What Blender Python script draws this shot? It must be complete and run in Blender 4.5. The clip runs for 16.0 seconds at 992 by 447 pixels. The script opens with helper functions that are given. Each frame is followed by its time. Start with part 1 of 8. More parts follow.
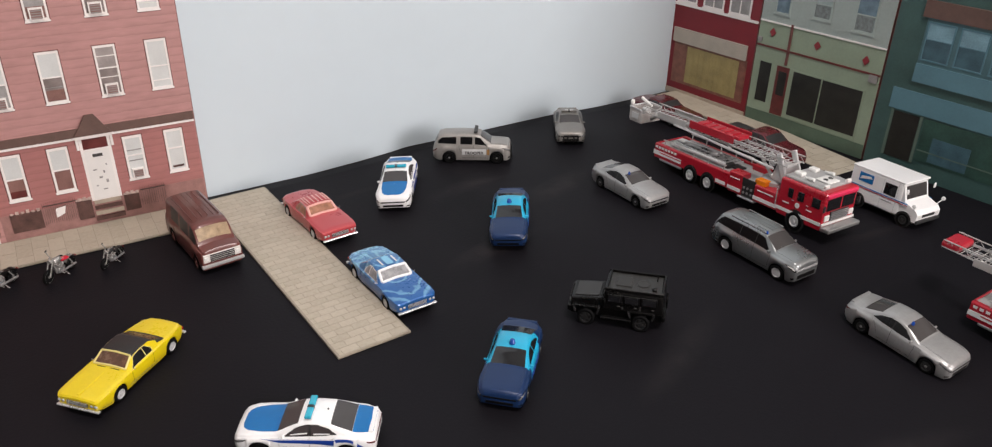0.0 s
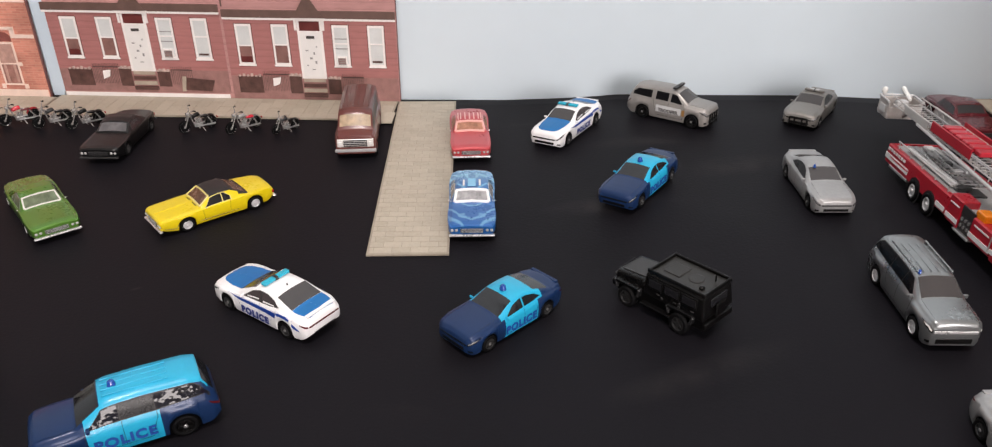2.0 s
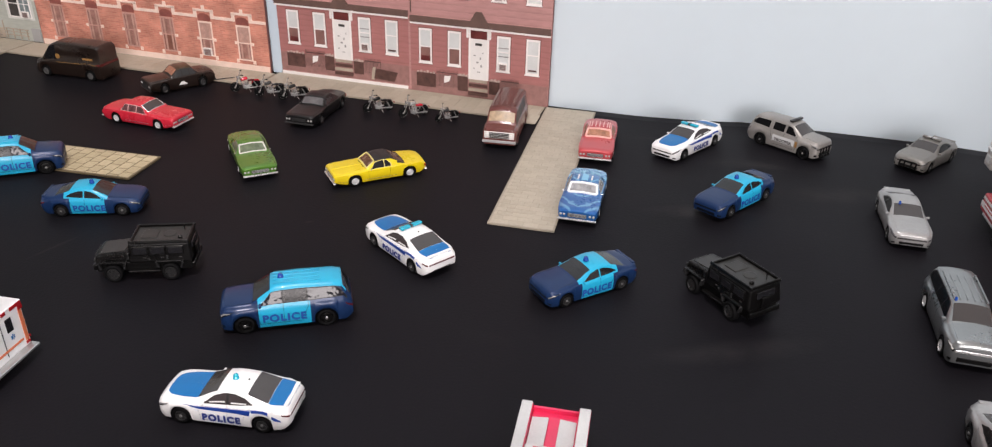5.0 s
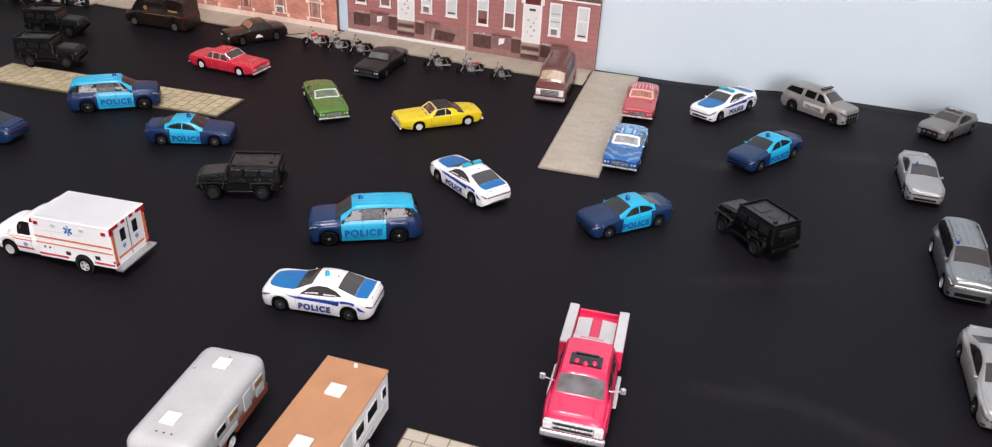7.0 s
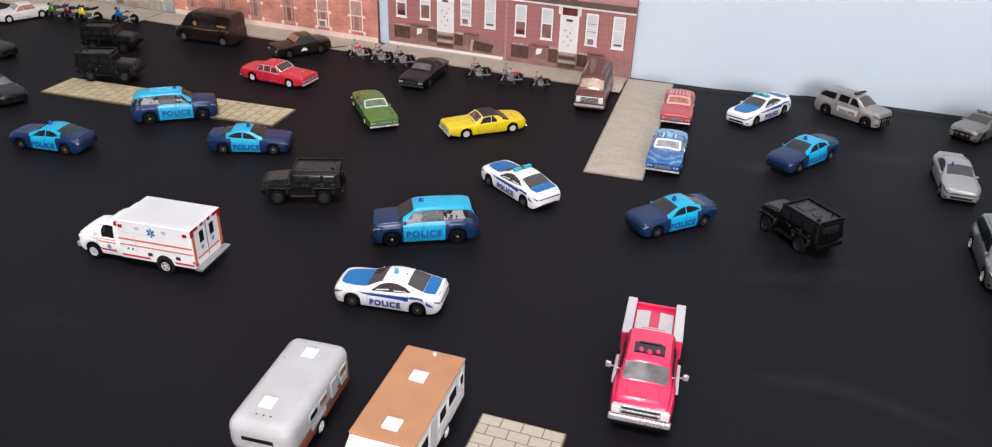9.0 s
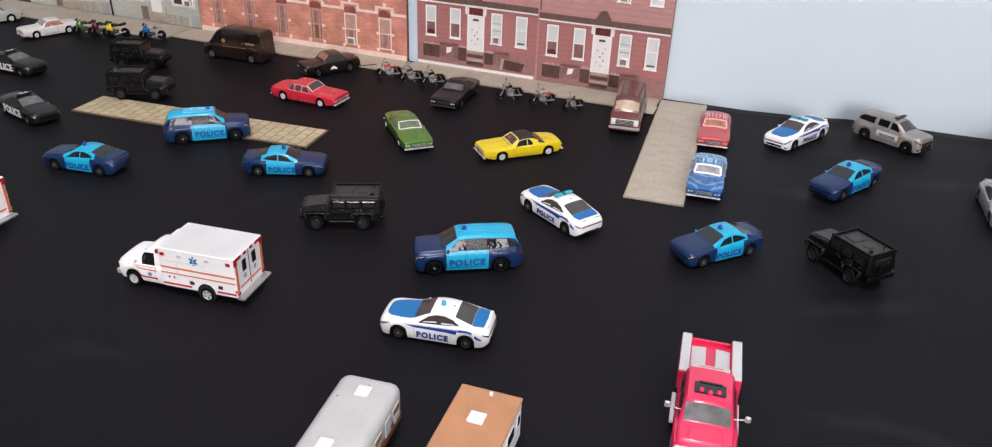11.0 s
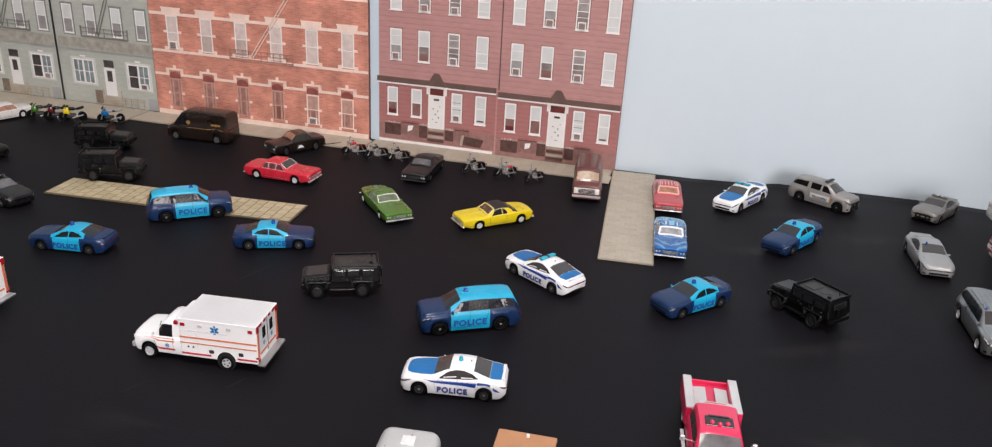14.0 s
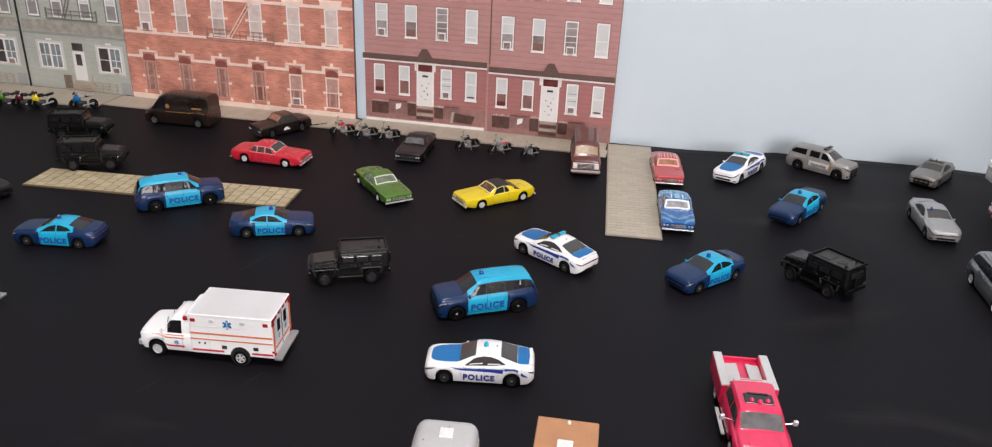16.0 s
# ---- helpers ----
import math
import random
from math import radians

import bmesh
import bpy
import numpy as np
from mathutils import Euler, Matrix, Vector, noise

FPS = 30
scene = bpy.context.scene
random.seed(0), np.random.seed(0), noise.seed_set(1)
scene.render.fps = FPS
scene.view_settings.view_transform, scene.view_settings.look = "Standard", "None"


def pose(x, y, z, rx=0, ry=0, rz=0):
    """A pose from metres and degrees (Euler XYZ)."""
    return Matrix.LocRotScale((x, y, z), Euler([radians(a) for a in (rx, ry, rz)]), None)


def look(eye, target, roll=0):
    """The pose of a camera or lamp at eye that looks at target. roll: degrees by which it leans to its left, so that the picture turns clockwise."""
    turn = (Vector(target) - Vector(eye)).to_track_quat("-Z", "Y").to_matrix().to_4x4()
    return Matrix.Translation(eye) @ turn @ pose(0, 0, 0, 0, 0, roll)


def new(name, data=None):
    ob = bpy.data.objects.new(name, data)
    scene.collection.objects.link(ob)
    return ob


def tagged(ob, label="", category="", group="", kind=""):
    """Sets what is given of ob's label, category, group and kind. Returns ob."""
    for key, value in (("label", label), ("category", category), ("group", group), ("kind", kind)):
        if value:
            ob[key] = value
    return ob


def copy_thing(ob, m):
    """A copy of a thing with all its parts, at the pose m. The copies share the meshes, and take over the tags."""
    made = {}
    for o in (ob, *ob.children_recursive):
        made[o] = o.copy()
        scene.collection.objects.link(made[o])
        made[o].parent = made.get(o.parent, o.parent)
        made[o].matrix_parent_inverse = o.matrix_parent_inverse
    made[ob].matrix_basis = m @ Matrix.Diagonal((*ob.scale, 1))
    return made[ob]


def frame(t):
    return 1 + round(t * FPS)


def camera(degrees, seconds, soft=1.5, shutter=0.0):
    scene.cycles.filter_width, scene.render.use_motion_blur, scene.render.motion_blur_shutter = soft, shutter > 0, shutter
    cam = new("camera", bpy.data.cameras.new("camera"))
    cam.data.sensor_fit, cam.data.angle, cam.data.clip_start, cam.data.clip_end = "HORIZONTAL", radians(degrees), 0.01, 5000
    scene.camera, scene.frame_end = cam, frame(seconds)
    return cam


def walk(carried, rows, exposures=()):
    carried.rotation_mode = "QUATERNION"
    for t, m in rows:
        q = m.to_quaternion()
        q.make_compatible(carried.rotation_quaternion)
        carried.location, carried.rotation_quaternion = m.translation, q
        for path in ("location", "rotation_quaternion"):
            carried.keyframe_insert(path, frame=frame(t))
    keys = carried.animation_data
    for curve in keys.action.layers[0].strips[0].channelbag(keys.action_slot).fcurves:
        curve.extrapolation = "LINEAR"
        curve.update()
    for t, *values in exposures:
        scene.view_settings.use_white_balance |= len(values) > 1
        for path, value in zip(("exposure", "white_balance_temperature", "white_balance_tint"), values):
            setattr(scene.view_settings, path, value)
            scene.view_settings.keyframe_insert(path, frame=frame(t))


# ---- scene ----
cam = camera(62.8, 16.0, soft=1.2)
PATH = [
    (0, (-0.107, -0.637, 0.303), (0.808, 0.874, -0.634), 1.0),
    (0.2, (-0.087, -0.643, 0.301), (0.759, 0.906, -0.64), 1.4),
    (0.5, (-0.053, -0.648, 0.297), (0.629, 0.982, -0.64), 1.8),
    (0.7, (-0.026, -0.648, 0.29), (0.519, 1.048, -0.619), 0.9),
    (1, (0.015, -0.65, 0.277), (0.43, 1.074, -0.649), 1.0),
    (1.2, (0.039, -0.651, 0.272), (0.375, 1.068, -0.694), 1.7),
    (1.5, (0.073, -0.655, 0.264), (0.213, 1.079, -0.721), 1.3),
    (1.7, (0.09, -0.662, 0.267), (0.124, 1.076, -0.722), 0.8),
    (2, (0.113, -0.665, 0.26), (0.037, 1.072, -0.729), 0.2),
    (2.5, (0.13, -0.674, 0.262), (-0.078, 1.069, -0.695), 0.7),
    (3, (0.143, -0.69, 0.275), (-0.177, 1.058, -0.641), 0.5),
    (3.5, (0.151, -0.707, 0.275), (-0.233, 1.031, -0.636), 1.4),
    (4, (0.162, -0.729, 0.275), (-0.268, 1.013, -0.608), 1.6),
    (4.2, (0.166, -0.734, 0.279), (-0.299, 0.992, -0.617), 0.9),
    (6.3, (0.172, -0.804, 0.287), (-0.354, 0.862, -0.685), 3.0),
    (6.5, (0.173, -0.812, 0.287), (-0.368, 0.854, -0.679), 2.9),
    (7, (0.177, -0.831, 0.289), (-0.375, 0.815, -0.705), 3.1),
    (7.5, (0.174, -0.85, 0.291), (-0.389, 0.789, -0.708), 2.8),
    (8, (0.175, -0.858, 0.297), (-0.396, 0.795, -0.673), 2.8),
    (8.5, (0.168, -0.866, 0.294), (-0.415, 0.782, -0.678), 2.2),
    (11, (0.129, -0.861, 0.301), (-0.48, 0.789, -0.652), 2.2),
    (11.5, (0.118, -0.868, 0.305), (-0.491, 0.802, -0.612), 2.5),
    (12, (0.111, -0.882, 0.31), (-0.474, 0.808, -0.585), 2.6),
    (12.5, (0.108, -0.893, 0.306), (-0.397, 0.812, -0.61), 2.3),
    (12.7, (0.103, -0.894, 0.3), (-0.374, 0.832, -0.591), 2.0),
    (13, (0.1, -0.905, 0.305), (-0.349, 0.842, -0.558), 1.6),
    (13.3, (0.091, -0.909, 0.304), (-0.341, 0.869, -0.501), 2.2),
    (13.5, (0.092, -0.918, 0.309), (-0.336, 0.874, -0.469), 3.0),
    (14, (0.082, -0.922, 0.308), (-0.35, 0.872, -0.464), 3.2),
    (14.5, (0.072, -0.919, 0.307), (-0.344, 0.874, -0.475), 3.2),
    (15, (0.063, -0.917, 0.307), (-0.335, 0.879, -0.477), 3.2),
    (15.5, (0.053, -0.913, 0.308), (-0.318, 0.888, -0.479), 3.3),
    (16, (0.042, -0.913, 0.303), (-0.295, 0.877, -0.522), 2.5),
]
TONE = [(0, -0.14, 6750, 15), (3.0, 0.02, 6750, 16), (4.2, -0.04, 6700, 16), (6.3, 0.05, 6450, 16), (8.5, 0.05, 6250, 16), (11, -0.04, 6350, 16), (14.0, -0.12, 6500, 15), (16, -0.13, 6500, 15)]
walk(cam, [(t, look(eye, target, roll)) for t, eye, target, roll in PATH], TONE)

# ---- world, light, exposure ----
world = bpy.data.worlds.new("world")
scene.world = world
world.use_nodes = True
wn = world.node_tree.nodes
sky = wn.new("ShaderNodeTexSky")
sky.sky_type, sky.sun_disc, sky.sun_elevation, sky.sun_rotation = "NISHITA", False, radians(38), radians(150)
world.node_tree.links.new(sky.outputs[0], wn["Background"].inputs[0])
wn["Background"].inputs[1].default_value = 0.1


def area_lamp(name, at, aim, sx, sy, watts, colour):
    lamp = bpy.data.lights.new(name, "AREA")
    lamp.shape, lamp.size, lamp.size_y, lamp.energy, lamp.color = "RECTANGLE", sx, sy, watts, colour
    ob = new(name, lamp)
    ob.matrix_world = look(at, aim)
    return ob


area_lamp("window_daylight", (1.35, -3.08, 0.85), (0.2, -0.3, 0.0), 1.3, 1.1, 62, (1.0, 0.955, 0.93))
area_lamp("ceiling_lamp_light", (0.0, -0.95, 1.62), (0.0, -0.8, 0.0), 0.36, 0.36, 19.5, (1.0, 0.955, 0.92))

# ---- materials ----
MATS = {}


def mat(name, rgb, rough=0.5, metal=0.0, var=0.12, scale=60.0, bump=0.0, coat=0.0, speck=0.0, spec=0.5):
    """A procedural surface: base colour with coarse and fine variation, uneven gloss and fine relief."""
    if name in MATS:
        return MATS[name]
    m = bpy.data.materials.new(name)
    m.use_nodes = True
    nt = m.node_tree
    n, ln = nt.nodes, nt.links
    b = n["Principled BSDF"]
    b.inputs["Metallic"].default_value = metal
    b.inputs["Coat Weight"].default_value = coat
    b.inputs["Coat Roughness"].default_value = 0.08
    b.inputs["Specular IOR Level"].default_value = spec
    co = n.new("ShaderNodeTexCoord")
    big, fine = n.new("ShaderNodeTexNoise"), n.new("ShaderNodeTexNoise")
    big.inputs["Scale"].default_value, fine.inputs["Scale"].default_value = scale, scale * 14
    big.inputs["Detail"].default_value = fine.inputs["Detail"].default_value = 4
    for t in (big, fine):
        ln.new(co.outputs["Object"], t.inputs["Vector"])
    mix = n.new("ShaderNodeMath")
    mix.operation = "MULTIPLY_ADD"
    ln.new(fine.outputs["Fac"], mix.inputs[0])
    mix.inputs[1].default_value = 0.5
    ln.new(big.outputs["Fac"], mix.inputs[2])
    ramp = n.new("ShaderNodeMapRange")
    ln.new(mix.outputs[0], ramp.inputs[0])
    for k, v in ((1, 0.45), (2, 1.05), (3, 1 - var), (4, 1 + var)):
        ramp.inputs[k].default_value = v
    tint = n.new("ShaderNodeMix")
    tint.data_type, tint.blend_type = "RGBA", "MULTIPLY"
    tint.inputs[0].default_value = 1.0
    tint.inputs[6].default_value = (*rgb, 1)
    ln.new(ramp.outputs[0], tint.inputs[7])
    out = tint.outputs[2]
    if speck:
        vor = n.new("ShaderNodeTexNoise")
        vor.inputs["Scale"].default_value = 2600
        ln.new(co.outputs["Object"], vor.inputs["Vector"])
        cut = n.new("ShaderNodeMapRange")
        ln.new(vor.outputs["Fac"], cut.inputs[0])
        cut.inputs[1].default_value, cut.inputs[2].default_value, cut.inputs[4].default_value = 0.62, 0.75, speck
        add = n.new("ShaderNodeMix")
        add.data_type, add.blend_type = "RGBA", "ADD"
        ln.new(cut.outputs[0], add.inputs[0])
        ln.new(out, add.inputs[6])
        add.inputs[7].default_value = (0.5, 0.5, 0.5, 1)
        out = add.outputs[2]
    ln.new(out, b.inputs["Base Color"])
    rr = n.new("ShaderNodeMapRange")
    ln.new(mix.outputs[0], rr.inputs[0])
    for k, v in ((1, 0.45), (2, 1.05), (3, max(rough - 0.07, 0.02)), (4, min(rough + 0.09, 1.0))):
        rr.inputs[k].default_value = v
    ln.new(rr.outputs[0], b.inputs["Roughness"])
    if bump:
        bp = n.new("ShaderNodeBump")
        bp.inputs["Strength"].default_value, bp.inputs["Distance"].default_value = min(bump, 1.0), 0.0004 * max(bump, 1.0)
        ln.new(fine.outputs["Fac"], bp.inputs["Height"])
        ln.new(bp.outputs[0], b.inputs["Normal"])
    MATS[name] = m
    return m


def paint(name, rgb, rough=0.35, coat=0.5, var=0.08, **k):
    return mat("paint_" + name, rgb, rough=rough, coat=coat, var=var, scale=40, **k)


def printed_brick(name, a, b, mortar, w, h, joint=0.02, rough=0.55, stain=0.25):
    """A printed card of bricks or shingle courses, laid out in the card's own x and z."""
    m = bpy.data.materials.new(name)
    m.use_nodes = True
    n, ln = m.node_tree.nodes, m.node_tree.links
    bs = n["Principled BSDF"]
    bs.inputs["Roughness"].default_value = rough
    co, sp, cb = n.new("ShaderNodeTexCoord"), n.new("ShaderNodeSeparateXYZ"), n.new("ShaderNodeCombineXYZ")
    ln.new(co.outputs["Object"], sp.inputs[0])
    ln.new(sp.outputs[0], cb.inputs[0])
    ln.new(sp.outputs[2], cb.inputs[1])
    br = n.new("ShaderNodeTexBrick")
    ln.new(cb.outputs[0], br.inputs["Vector"])
    br.inputs["Color1"].default_value, br.inputs["Color2"].default_value = (*a, 1), (*b, 1)
    br.inputs["Mortar"].default_value = (*mortar, 1)
    br.inputs["Scale"].default_value = 1.0
    br.inputs["Brick Width"].default_value, br.inputs["Row Height"].default_value = w, h
    br.inputs["Mortar Size"].default_value, br.inputs["Mortar Smooth"].default_value = joint * h * 4, 0.6
    ns = n.new("ShaderNodeTexNoise")
    ns.inputs["Scale"].default_value, ns.inputs["Detail"].default_value = 38, 6
    ln.new(co.outputs["Object"], ns.inputs["Vector"])
    mr = n.new("ShaderNodeMapRange")
    ln.new(ns.outputs["Fac"], mr.inputs[0])
    for k, v in ((1, 0.3), (2, 0.7), (3, 1 - stain), (4, 1 + stain)):
        mr.inputs[k].default_value = v
    mx = n.new("ShaderNodeMix")
    mx.data_type, mx.blend_type = "RGBA", "MULTIPLY"
    mx.inputs[0].default_value = 1.0
    ln.new(br.outputs["Color"], mx.inputs[6])
    ln.new(mr.outputs[0], mx.inputs[7])
    ln.new(mx.outputs[2], bs.inputs["Base Color"])
    return m


NAVY = paint("navy", (0.007, 0.027, 0.092), rough=0.34, coat=0.15, metal=0.1, spec=0.35)
CYAN = paint("cyan", (0.004, 0.385, 0.62), rough=0.36, coat=0.2)
WHITE = paint("white", (0.9, 0.9, 0.905), rough=0.35, var=0.04)
POLBLUE = paint("police_blue", (0.001, 0.15, 0.43), rough=0.36, coat=0.12, spec=0.35)
INKBLUE = mat("letter_blue", (0.012, 0.06, 0.32), rough=0.5)
DARKBLUE = mat("ink_blue", (0.012, 0.03, 0.2), rough=0.5)
SILVER = paint("silver", (0.37, 0.37, 0.37), rough=0.34, metal=0.45, coat=0.25, var=0.16)
GREY = paint("grey", (0.3, 0.315, 0.32), rough=0.3, metal=0.8, coat=0.2)
PEWTER = paint("pewter", (0.24, 0.23, 0.215), rough=0.38, metal=0.45, coat=0.15, var=0.2)
# TAN's strong tone variation stands in for blotchy reflections on the body
TAN = paint("pewter_tan", (0.31, 0.295, 0.28), rough=0.38, metal=0.4, coat=0.15, var=0.22)
BLACK = paint("black", (0.0045, 0.0045, 0.005), rough=0.34, coat=0.12)
MATTBLACK = mat("black_plastic", (0.0032, 0.003, 0.0031), rough=0.3, bump=0.25, spec=0.33)
YELLOW = paint("yellow", (0.78, 0.6, 0.008), rough=0.3)
VINYL = mat("black_vinyl", (0.016, 0.014, 0.014), rough=0.5, bump=0.4)
RED = paint("red", (0.6, 0.022, 0.045), rough=0.25)
CRIMSON = paint("crimson", (0.74, 0.024, 0.1), rough=0.35)
FIRERED = paint("fire_red", (0.44, 0.01, 0.026), rough=0.3)
LOWRED = paint("lowrider_red", (0.5, 0.06, 0.07), rough=0.3, metal=0.2)
LIGHTBLUE = paint("pale_blue", (0.2, 0.5, 0.72), rough=0.3)
PALERED = paint("pale_red", (0.62, 0.2, 0.19), rough=0.3)
GREEN = paint("green", (0.075, 0.2, 0.022), rough=0.28, metal=0.25)
MAROON = paint("maroon", (0.11, 0.012, 0.018), rough=0.25, metal=0.2)
RUST = paint("rust_brown", (0.13, 0.034, 0.028), rough=0.35)
DARKBROWN = paint("dark_brown", (0.014, 0.008, 0.006), rough=0.3, coat=0.3)
CREAM = paint("cream", (0.72, 0.69, 0.66), rough=0.35)
SAGE = paint("pale_sage", (0.42, 0.43, 0.38), rough=0.35)
ORANGE = mat("orange_stripe", (0.62, 0.17, 0.075), rough=0.4)
STRIPE_RED = mat("red_stripe", (0.5, 0.02, 0.03), rough=0.4)
GLASS = mat("dark_glass", (0.012, 0.012, 0.014), rough=0.09, var=0.05, spec=0.6)
TINT = mat("tinted_glass", (0.055, 0.05, 0.05), rough=0.1, var=0.1)
PALEGLASS = mat("clear_glass_white_seats", (0.32, 0.32, 0.33), rough=0.15, var=0.5, scale=260)
AMBERGLASS = mat("amber_interior_glass", (0.36, 0.17, 0.11), rough=0.4, var=0.5, scale=260, spec=0.25)
SILVERGLASS = mat("glossy_wavy_glass", (0.01, 0.01, 0.016), rough=0.05, var=0.1, scale=3, bump=6.0, spec=0.38)
RIMCHROME = mat("bright_rim", (0.6, 0.6, 0.61), rough=0.3, metal=0.2, var=0.06)
CHROME = mat("chrome", (0.7, 0.7, 0.71), rough=0.26, metal=0.6, var=0.06)
ALU = mat("cast_metal", (0.5, 0.5, 0.5), rough=0.32, metal=0.8, bump=0.2)
GREYPLASTIC = mat("grey_plastic", (0.36, 0.36, 0.36), rough=0.45)
LIGHTGREY = mat("pale_grey_plastic", (0.56, 0.565, 0.57), rough=0.4)
DARKGREY = mat("dark_grey", (0.025, 0.025, 0.026), rough=0.45)
RUBBER = mat("rubber", (0.0035, 0.0035, 0.004), rough=0.7, bump=0.3, spec=0.12)
LAMP = mat("lamp_lens", (0.8, 0.8, 0.78), rough=0.12, var=0.15, scale=400)
TAIL = mat("tail_lens", (0.35, 0.01, 0.015), rough=0.15)
REARLENS = mat("dark_red_lens", (0.09, 0.008, 0.01), rough=0.2)
HEADLENS = mat("dull_head_lens", (0.2, 0.2, 0.21), rough=0.15, var=0.4, scale=500)
# the uneven pale grey is a windshield reflection put into the base colour
GREYGLASS = mat("pale_reflecting_glass", (0.13, 0.125, 0.13), rough=0.12, var=0.35, scale=160)
BIKEMETAL = mat("dull_bike_chrome", (0.5, 0.49, 0.47), rough=0.25, metal=0.55, var=0.2, scale=300)
DIMLENS = mat("old_head_lens", (0.42, 0.42, 0.41), rough=0.15, var=0.3, scale=500)
AMBER = mat("amber_lens", (0.8, 0.22, 0.01), rough=0.2)
BEACON = mat("blue_beacon", (0.006, 0.06, 0.34), rough=0.15, coat=0.5)
CYANBEACON = mat("cyan_beacon", (0.01, 0.42, 0.6), rough=0.15, coat=0.5)
BLACKGLASS = mat("black_side_glass", (0.005, 0.005, 0.006), rough=0.25, var=0.2, spec=0.12)
SIDEGLASS = mat("dull_dark_glass", (0.008, 0.008, 0.009), rough=0.3, var=0.2, spec=0.3)
INK = mat("white_ink", (0.75, 0.75, 0.75), rough=0.5)
BLACKINK = mat("black_ink", (0.012, 0.012, 0.012), rough=0.5)
ROOFTAN = mat("tan_roof_plastic", (0.48, 0.23, 0.11), rough=0.5, bump=0.15)
TRAILERGREY = mat("trailer_grey_plastic", (0.5, 0.5, 0.5), rough=0.42, bump=0.1)
WINDOWBROWN = mat("brown_blind", (0.3, 0.16, 0.05), rough=0.4)

# ---- mesh helpers ----


def part(name, bm, material, parent, label="", smooth=False):
    """Links a bmesh as one mesh object under a thing or a part. material may be a list of slots."""
    me = bpy.data.meshes.new(name)
    if smooth:
        for f in bm.faces:
            f.smooth = True
    bm.to_mesh(me)
    bm.free()
    return part_mesh(name, me, material, parent, label)


def part_mesh(name, me, material, parent, label=""):
    if not me.materials:
        for m in material if isinstance(material, (list, tuple)) else [material]:
            me.materials.append(m)
    ob = new(name, me)
    ob.parent = parent
    if label:
        ob["label"] = label
    return ob


def thing(name, label, category, group="", at=None, kind=""):
    ob = new(name)
    ob.empty_display_size = 0.01
    tagged(ob, label, category, group, kind)
    if at is not None:
        ob.matrix_world = at
    return ob


def box(c, s, bev=0.0003, bm=None, rot=None, taper=None, seg=1):
    """A bevelled box at c of size s. taper: scale of the top face in x and y."""
    own = bmesh.new()
    bmesh.ops.create_cube(own, size=1.0)
    for v in own.verts:
        k = taper if (taper and v.co.z > 0) else (1, 1)
        v.co = Vector((v.co.x * s[0] * k[0], v.co.y * s[1] * k[1], v.co.z * s[2]))
    if bev > 0:
        bmesh.ops.bevel(own, geom=own.edges[:], offset=min(bev, min(s) * 0.45), segments=seg, affect="EDGES", profile=0.5)
    m = Matrix.Translation(c) @ (Euler([radians(a) for a in rot]).to_matrix().to_4x4() if rot else Matrix.Identity(4))
    own.transform(m)
    return join(bm, own)


def join(bm, own):
    if bm is None:
        return own
    me = bpy.data.meshes.new("tmp")
    own.to_mesh(me)
    own.free()
    bm.from_mesh(me)
    bpy.data.meshes.remove(me)
    return bm


def tube(a, b, r, bm=None, n=8, r2=None):
    """A round bar from a to b."""
    own = bmesh.new()
    a, b = Vector(a), Vector(b)
    bmesh.ops.create_cone(own, cap_ends=True, segments=n, radius1=r, radius2=r if r2 is None else r2, depth=(b - a).length)
    own.transform(Matrix.Translation((a + b) / 2) @ (b - a).to_track_quat("Z", "Y").to_matrix().to_4x4())
    return join(bm, own)


def lathe(profile, n=24, axis="Y", bm=None, at=(0, 0, 0)):
    """Turns (radius, height) pairs round an axis."""
    own = bmesh.new()
    rings = []
    for r, h in profile:
        ring = []
        for i in range(n):
            a = 2 * math.pi * i / n
            p = (r * math.cos(a), h, r * math.sin(a)) if axis == "Y" else (r * math.cos(a), r * math.sin(a), h)
            ring.append(own.verts.new(p))
        rings.append(ring)
    for r0, r1 in zip(rings, rings[1:]):
        for i in range(n):
            own.faces.new((r0[i], r0[(i + 1) % n], r1[(i + 1) % n], r1[i]))
    own.faces.new(rings[0][::-1])
    own.faces.new(rings[-1])
    bmesh.ops.recalc_face_normals(own, faces=own.faces[:])
    own.transform(Matrix.Translation(at))
    return join(bm, own)


def plate(pts, thick, bm=None, bev=0.0):
    """A flat polygon, given by its corners, made thick along its normal."""
    own = bmesh.new()
    f = own.faces.new([own.verts.new(p) for p in pts])
    f.normal_update()
    nrm = f.normal.copy()
    got = bmesh.ops.extrude_face_region(own, geom=[f])
    for v in got["geom"]:
        if isinstance(v, bmesh.types.BMVert):
            v.co += nrm * thick
    bmesh.ops.recalc_face_normals(own, faces=own.faces[:])
    return join(bm, own)


def lettering(text, size, material, parent, m, name="lettering", depth=0.00008, bold=0.0, label="", space=1.0):
    """Raised letters of the built-in font, centred at the pose m (reading along its x, upright along its y)."""
    cu = bpy.data.curves.new("txt", "FONT")
    cu.body, cu.size, cu.align_x, cu.align_y, cu.extrude, cu.offset = text, size, "CENTER", "CENTER", depth, bold
    cu.space_character = space
    tmp = new("txt", cu)
    dg = bpy.context.evaluated_depsgraph_get()
    me = bpy.data.meshes.new_from_object(tmp.evaluated_get(dg))
    bpy.data.objects.remove(tmp)
    me.transform(m)
    me.materials.clear()
    return part_mesh(name, me, material, parent, label)


